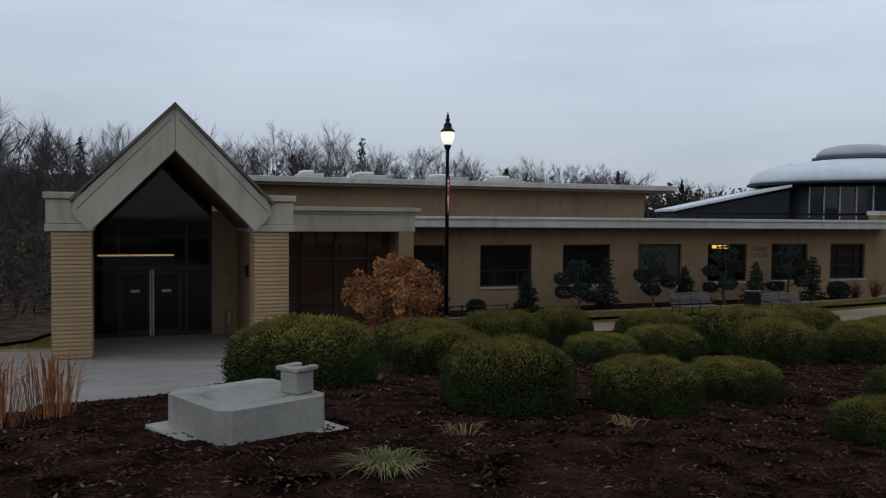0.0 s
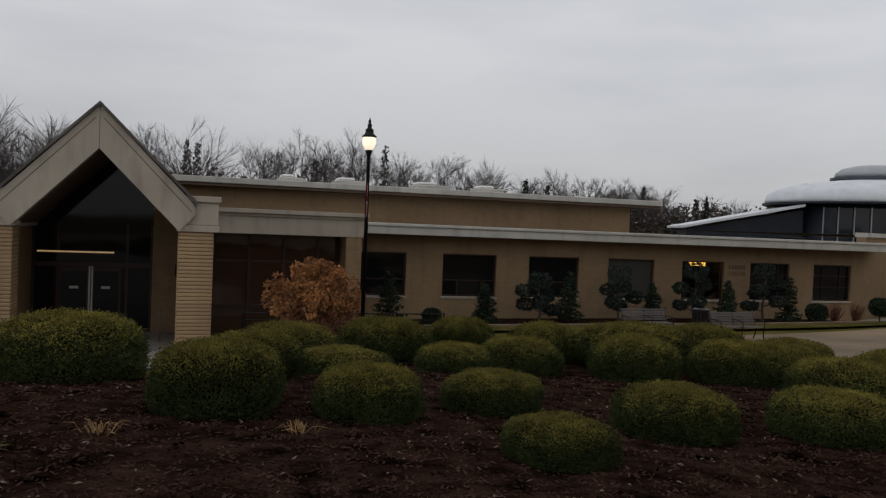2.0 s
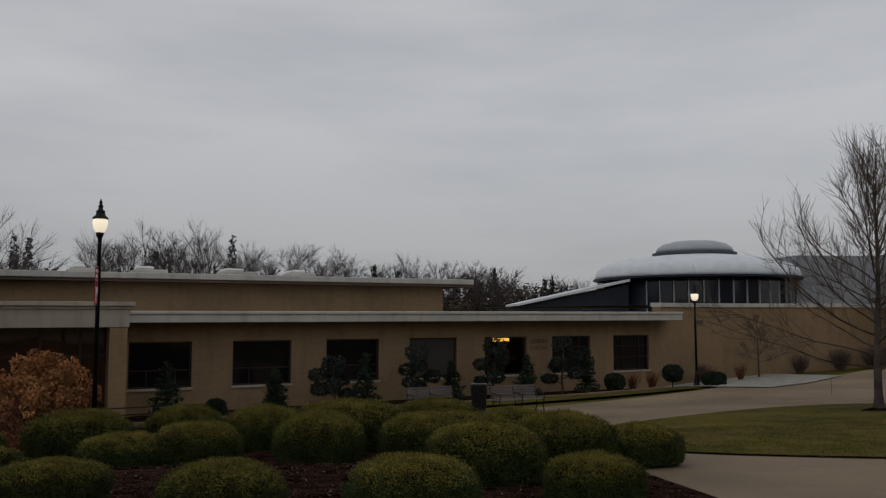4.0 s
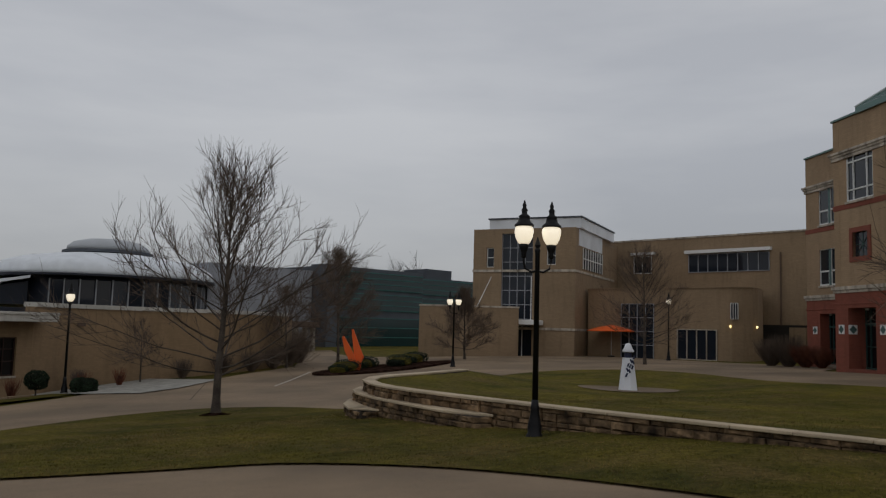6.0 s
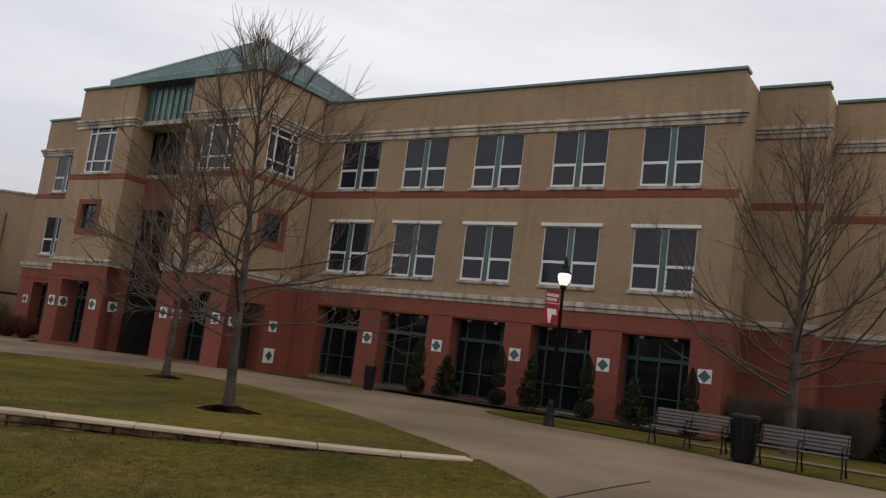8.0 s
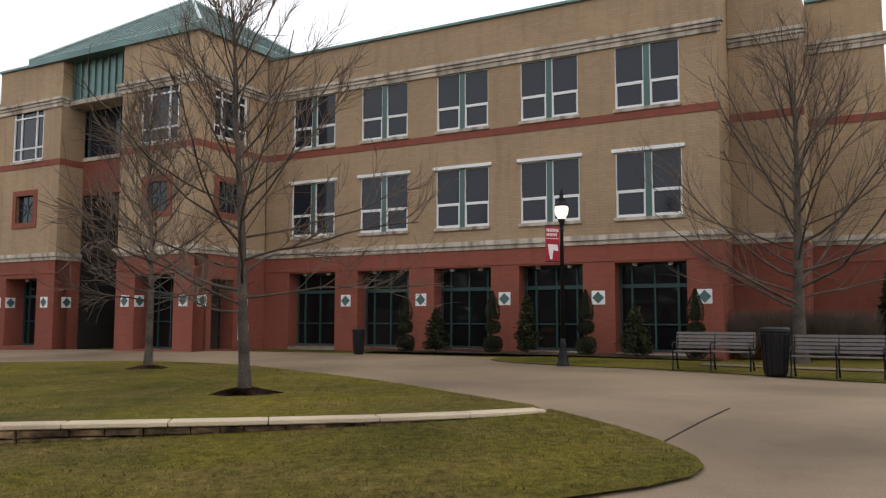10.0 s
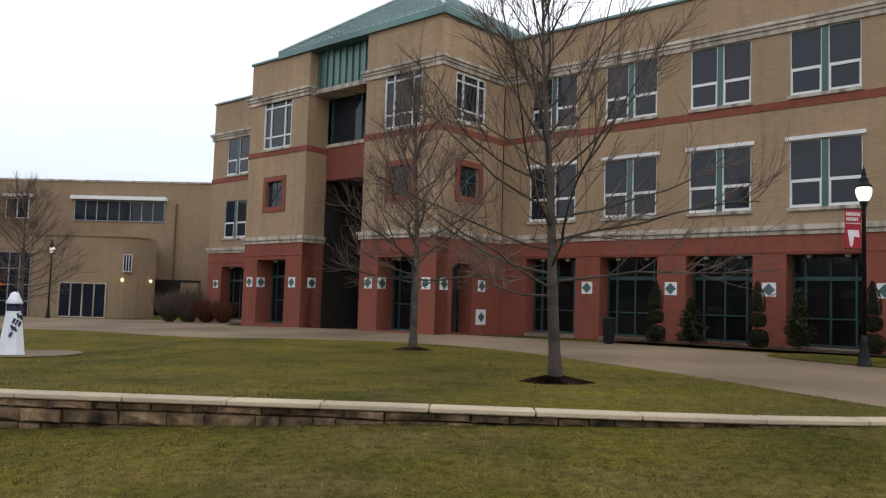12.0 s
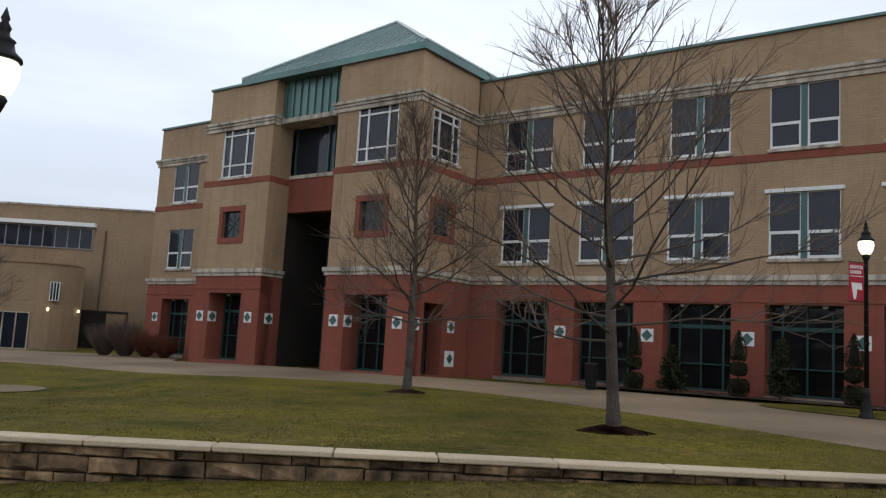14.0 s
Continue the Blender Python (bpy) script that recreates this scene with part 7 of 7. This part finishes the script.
# a painted line on the walk towards the covered entrance
for a, b in (((29.6, 34.4), (36.6, 42.4)),):
    pts = [Vector(a).lerp(Vector(b), k / 12) for k in range(13)]
    across = (pts[-1] - pts[0]).normalized()
    across = Vector((-across.y, across.x)) * 0.06
    vs = [(q.x + w.x, q.y + w.y, ground(q.x, q.y) + 0.02) for w in (-across, across) for q in pts]
    tagged(new("painted_line", mesh_from("painted_line", vs, [(k, k + 1, 14 + k, 13 + k) for k in range(12)], M_LIME)), "worn pale line painted on the walk", "line", kind=SETTING)

# ---- joints in the paving ----
for a, b in (((20.6, 0.2), (24.6, -2.8)), ((18.2, -1.6), (17.2, -6.5)), ((-11.5, 18.0), (-2.8, 17.4)), ((-9.5, 12.8), (-3.0, 12.4)), ((30.0, 42.0), (24.0, 31.0))):
    pts = [Vector(a).lerp(Vector(b), k / 14) for k in range(15)]
    tagged(new("paving_joint", finish("paving_joint", tube(bmesh.new(), [(q.x, q.y, ground(q.x, q.y) + 0.002) for q in pts], 0.012, 4), M_BLOCKCORE)), "dark joint between concrete slabs", "joint", kind=SETTING)

# ---- far woods on the hill ----
def woods():
    r = random.Random(77)
    tv, tf, cv, cf = [], [], [], []
    def stick(p, q, r0, r1, sides=3):
        d = (q - p).normalized()
        a = d.cross(Vector((0.3, 0.8, 0.5))).normalized()
        b = d.cross(a)
        i = len(tv)
        for c, rr in ((p, r0), (q, r1)):
            for k in range(sides):
                t = 2 * math.pi * k / sides
                tv.append(c + (a * math.cos(t) + b * math.sin(t)) * rr)
        for k in range(sides):
            tf.append((i + k, i + (k + 1) % sides, i + sides + (k + 1) % sides, i + sides + k))
    def branch(p, d, L, rad, depth):
        q = p + d * L
        stick(p, q, rad, rad * 0.6)
        if depth:
            for _ in range(5 if depth > 1 else 10):
                nd = (d + Vector((r.gauss(0, 0.5), r.gauss(0, 0.5), r.gauss(0.15, 0.25)))).normalized()
                branch(p + d * L * r.uniform(0.35, 1.0), nd, L * r.uniform(0.45, 0.7), rad * 0.5, depth - 1)
    def conifer(x, y, z, h):
        """An uneven spire of drooping needle clumps."""
        tv_top = Vector((x, y, z + h))
        stick(Vector((x, y, z)), tv_top, 0.14, 0.03, 4)
        full = r.uniform(0.13, 0.2)
        for b in range(46):
            t = (b + r.random()) / 46
            a = b * 2.4 + r.uniform(-0.4, 0.4)
            rad = h * full * (1 - t) ** 0.85 * r.uniform(0.6, 1.1) + 0.05
            for _ in range(int(10 + 16 * (1 - t))):
                u = r.random() ** 0.7
                cv.append((x + rad * u * math.cos(a) + r.gauss(0, 0.13), y + rad * u * math.sin(a) + r.gauss(0, 0.13), z + h * (0.1 + 0.9 * t) - 0.25 * rad * u + r.gauss(0, 0.12)))
                cf.append((math.cos(a) * 0.7, math.sin(a) * 0.7, 0.3))
    spots = []
    for k in range(175):
        x = r.uniform(-110, 62)
        spots.append((x, 150 + 0.25 * x + r.uniform(-22, 26), r.uniform(0.72, 1.05) * (17.5 if x < -25 else 17.5 - (x + 25) * 0.1), 2))
    for k in range(46):
        spots.append((r.uniform(-62, -24), r.uniform(52, 100), r.uniform(9, 15), 2))
    for k in range(22):
        spots.append((r.uniform(-44, -22), r.uniform(34, 52), r.uniform(6, 10), 2))
    for k in range(55):
        spots.append((r.uniform(66, 105), r.uniform(-76, -36), r.uniform(6, 10), 2))
    for k in range(12):
        spots.append((r.uniform(78, 104), r.uniform(104, 120), r.uniform(11, 15), 3))
    for x, y, h, depth in spots:
        z = ground(x, y) - 0.3
        if r.random() < 0.12 and y > 110:
            conifer(x, y, z, h * 0.85)
            continue
        top = Vector((x + r.gauss(0, 0.4), y, z + h * 0.55))
        stick(Vector((x, y, z)), top, 0.17, 0.08, 4)
        for _ in range(7):
            d = Vector((r.gauss(0, 0.5), r.gauss(0, 0.5), 1)).normalized()
            branch(Vector((x, y, z)).lerp(top, r.uniform(0.45, 1)), d, h * 0.27, 0.05, 2)
    for k in range(75):
        x, y = r.uniform(70, 105), r.uniform(-82, -40)
        conifer(x, y, ground(x, y) - 0.3, r.uniform(7, 11))
    tagged(new("bare_woods", mesh_from("bare_woods", tv, tf, M_WOODS)), "distant leafless woods on the hillside", "woods", kind="stuff")
    tagged(new("conifer_woods", leaf_mesh("conifer_woods", cv, cf, 0.3, 31, [M_CONIFER], None, 1.9)), "distant dark conifers among bare trees", "woods", kind="stuff")


M_WOODS = material("far_grey_wood", (0.075, 0.062, 0.058), 0.95, vary=0.25, scale=1.0, bump=0.0)
woods()
M_BRUSH = material("winter_brush", (0.055, 0.043, 0.035), 0.95, vary=0.4, scale=3, bump=0.6, fine=5)


def brush():
    """Undergrowth that closes the foot of the woods: low leafy clumps."""
    r = np.random.RandomState(6)
    pts, near = [], []
    for _ in range(100000):
        k = r.rand()
        if k < 0.3:
            x = r.uniform(-115, 66)
            y = 146 + 0.25 * x + r.uniform(-24, 26)
            h = 8.5 * r.rand() ** 0.9
        elif k < 0.85:
            x, y = -13.5 - 46 * r.rand() ** 1.7, r.uniform(23, 90)
            if x > -16 and y < 40:
                continue
            h = 4.8 * r.rand() ** 1.4
        else:
            x, y = r.uniform(68, 110), r.uniform(-80, -36)
            h = 4.5 * r.rand()
        (near if 0.3 <= k < 0.85 else pts).append((x, y, ground(x, y) + h * (0.7 + 0.3 * math.sin(x * 0.7) * math.sin(y * 0.5))))
    tagged(new("undergrowth", leaf_mesh("undergrowth", pts, r.normal(0, 1, (len(pts), 3)), 0.55, 8, [M_BRUSH], None, 1.8)), "brown winter undergrowth below the trees", "undergrowth", kind="stuff")
    up = r.normal(0, 0.5, (len(near), 3)) + np.array([0, 0, 0.7])
    tagged(new("thicket", leaf_mesh("thicket", near, up, 0.07, 9, [M_BRUSH], None, 9.0)), "brown leafless thicket on the bank", "undergrowth", kind="stuff")


brush()
# the house on the far rise
fh = thing("far_house", "pale gabled house among pines on the rise", "house", pose(80.0, -43.0, ground(80.0, -43.0) + 0.6, 0, 0, 25))
part("house_wall", prism(bmesh.new(), [(-4, 0), (4, 0), (4, 3.2), (0, 5.6), (-4, 3.2)], -5, 5), M_GREYP, fh, "pale siding wall")
for s in (-1, 1):
    part("roof_slope", prism(bmesh.new(), [(0, 5.85), (s * 4.5, 3.1), (s * 4.5, 2.9), (0, 5.62)], -5.4, 5.4), M_SHINGLE, fh, "grey shingle slope")
part("house_window", boxes((-1, 1, -5.06, -5.0, 1.2, 2.6)), M_GLASS, fh)

# ---- loose litter and blades ----
def chips():
    r = np.random.RandomState(12)
    verts, faces = [], []
    poly = BED
    pts = np.stack([r.uniform(-6, 10.8, 52000), 3.0 + 11 * r.rand(52000) ** 1.5], 1)
    for x, y in pts[inside_many(pts, poly)][:36000].tolist():
        z = ground(x, y) + 0.045
        a, L, w, t = r.uniform(0, 6.3), r.uniform(0.01, 0.042), r.uniform(0.006, 0.016), r.uniform(-0.6, 0.6)
        dx, dy = math.cos(a), math.sin(a)
        i = len(verts)
        verts += [(x - dx * L, y - dy * L, z - t * L), (x + dy * w, y - dx * w, z), (x + dx * L, y + dy * L, z + t * L), (x - dy * w, y + dx * w, z), (x, y, z + 0.012)]
        faces += [(i, i + 1, i + 4), (i + 1, i + 2, i + 4), (i + 2, i + 3, i + 4), (i + 3, i, i + 4)]
    me = mesh_from("bark_chips", verts, faces, [M_CHIP, M_CHIPPALE], index=[1 if (k // 4) % 41 == 0 else 0 for k in range(len(faces))])
    tagged(new("bark_chips", me), "loose shredded bark chips over the bed", "mulch", kind="stuff")


M_CHIP = material("bark_chip", (0.05, 0.028, 0.021), 1.0, vary=0.5, scale=40, bump=0.2, spec=0.0)
M_CHIPPALE = material("pale_chip_and_leaf", (0.16, 0.12, 0.09), 0.9, vary=0.3, scale=40, bump=0.1)
chips()


def blades():
    r = np.random.RandomState(21)
    for name, poly, hf, x0, x1, y0, y1, n in (("lawn_blades_lower", LOWER_LAWN, ground, 12, 24.2, -0.7, 20, 110000), ("lawn_blades_upper", UPPER_LAWN, lawn_height, 22.8, 36, 0.2, 17, 80000)):
        pts = r.uniform((x0, y0), (x1, y1), (int(n * 1.6), 2))
        pts = pts[inside_many(pts, poly)][:n].tolist()
        verts, faces, idx = [], [], []
        cell = {}
        for x, y in pts:
            key = (round(x * 2), round(y * 2))
            if key not in cell:
                cell[key] = hf(key[0] / 2, key[1] / 2)
            z = cell[key] + 0.02
            a, h, w = r.uniform(0, 6.3), r.uniform(0.018, 0.05), 0.006
            ox, oy = r.normal(0, 0.03), r.normal(0, 0.03)
            i = len(verts)
            verts += [(x - w * math.cos(a), y - w * math.sin(a), z), (x + w * math.cos(a), y + w * math.sin(a), z), (x + ox, y + oy, z + h)]
            faces.append((i, i + 1, i + 2))
            idx.append(1 if noise.noise(Vector((x * 0.9, y * 0.9, 0))) + r.normal(0, 0.25) > 0.18 else 0)
        tagged(new("grass_blades", mesh_from(name, verts, faces, [M_BLADE, M_BLADEDRY], index=idx)), "short green and straw-coloured grass blades", "grass", kind="stuff")


M_BLADE = material("grass_blade", (0.135, 0.122, 0.021), 0.9, vary=0.3, scale=20, bump=0.0)
M_BLADEDRY = material("dry_grass_blade", (0.25, 0.175, 0.058), 0.9, vary=0.3, scale=20, bump=0.0)
blades()
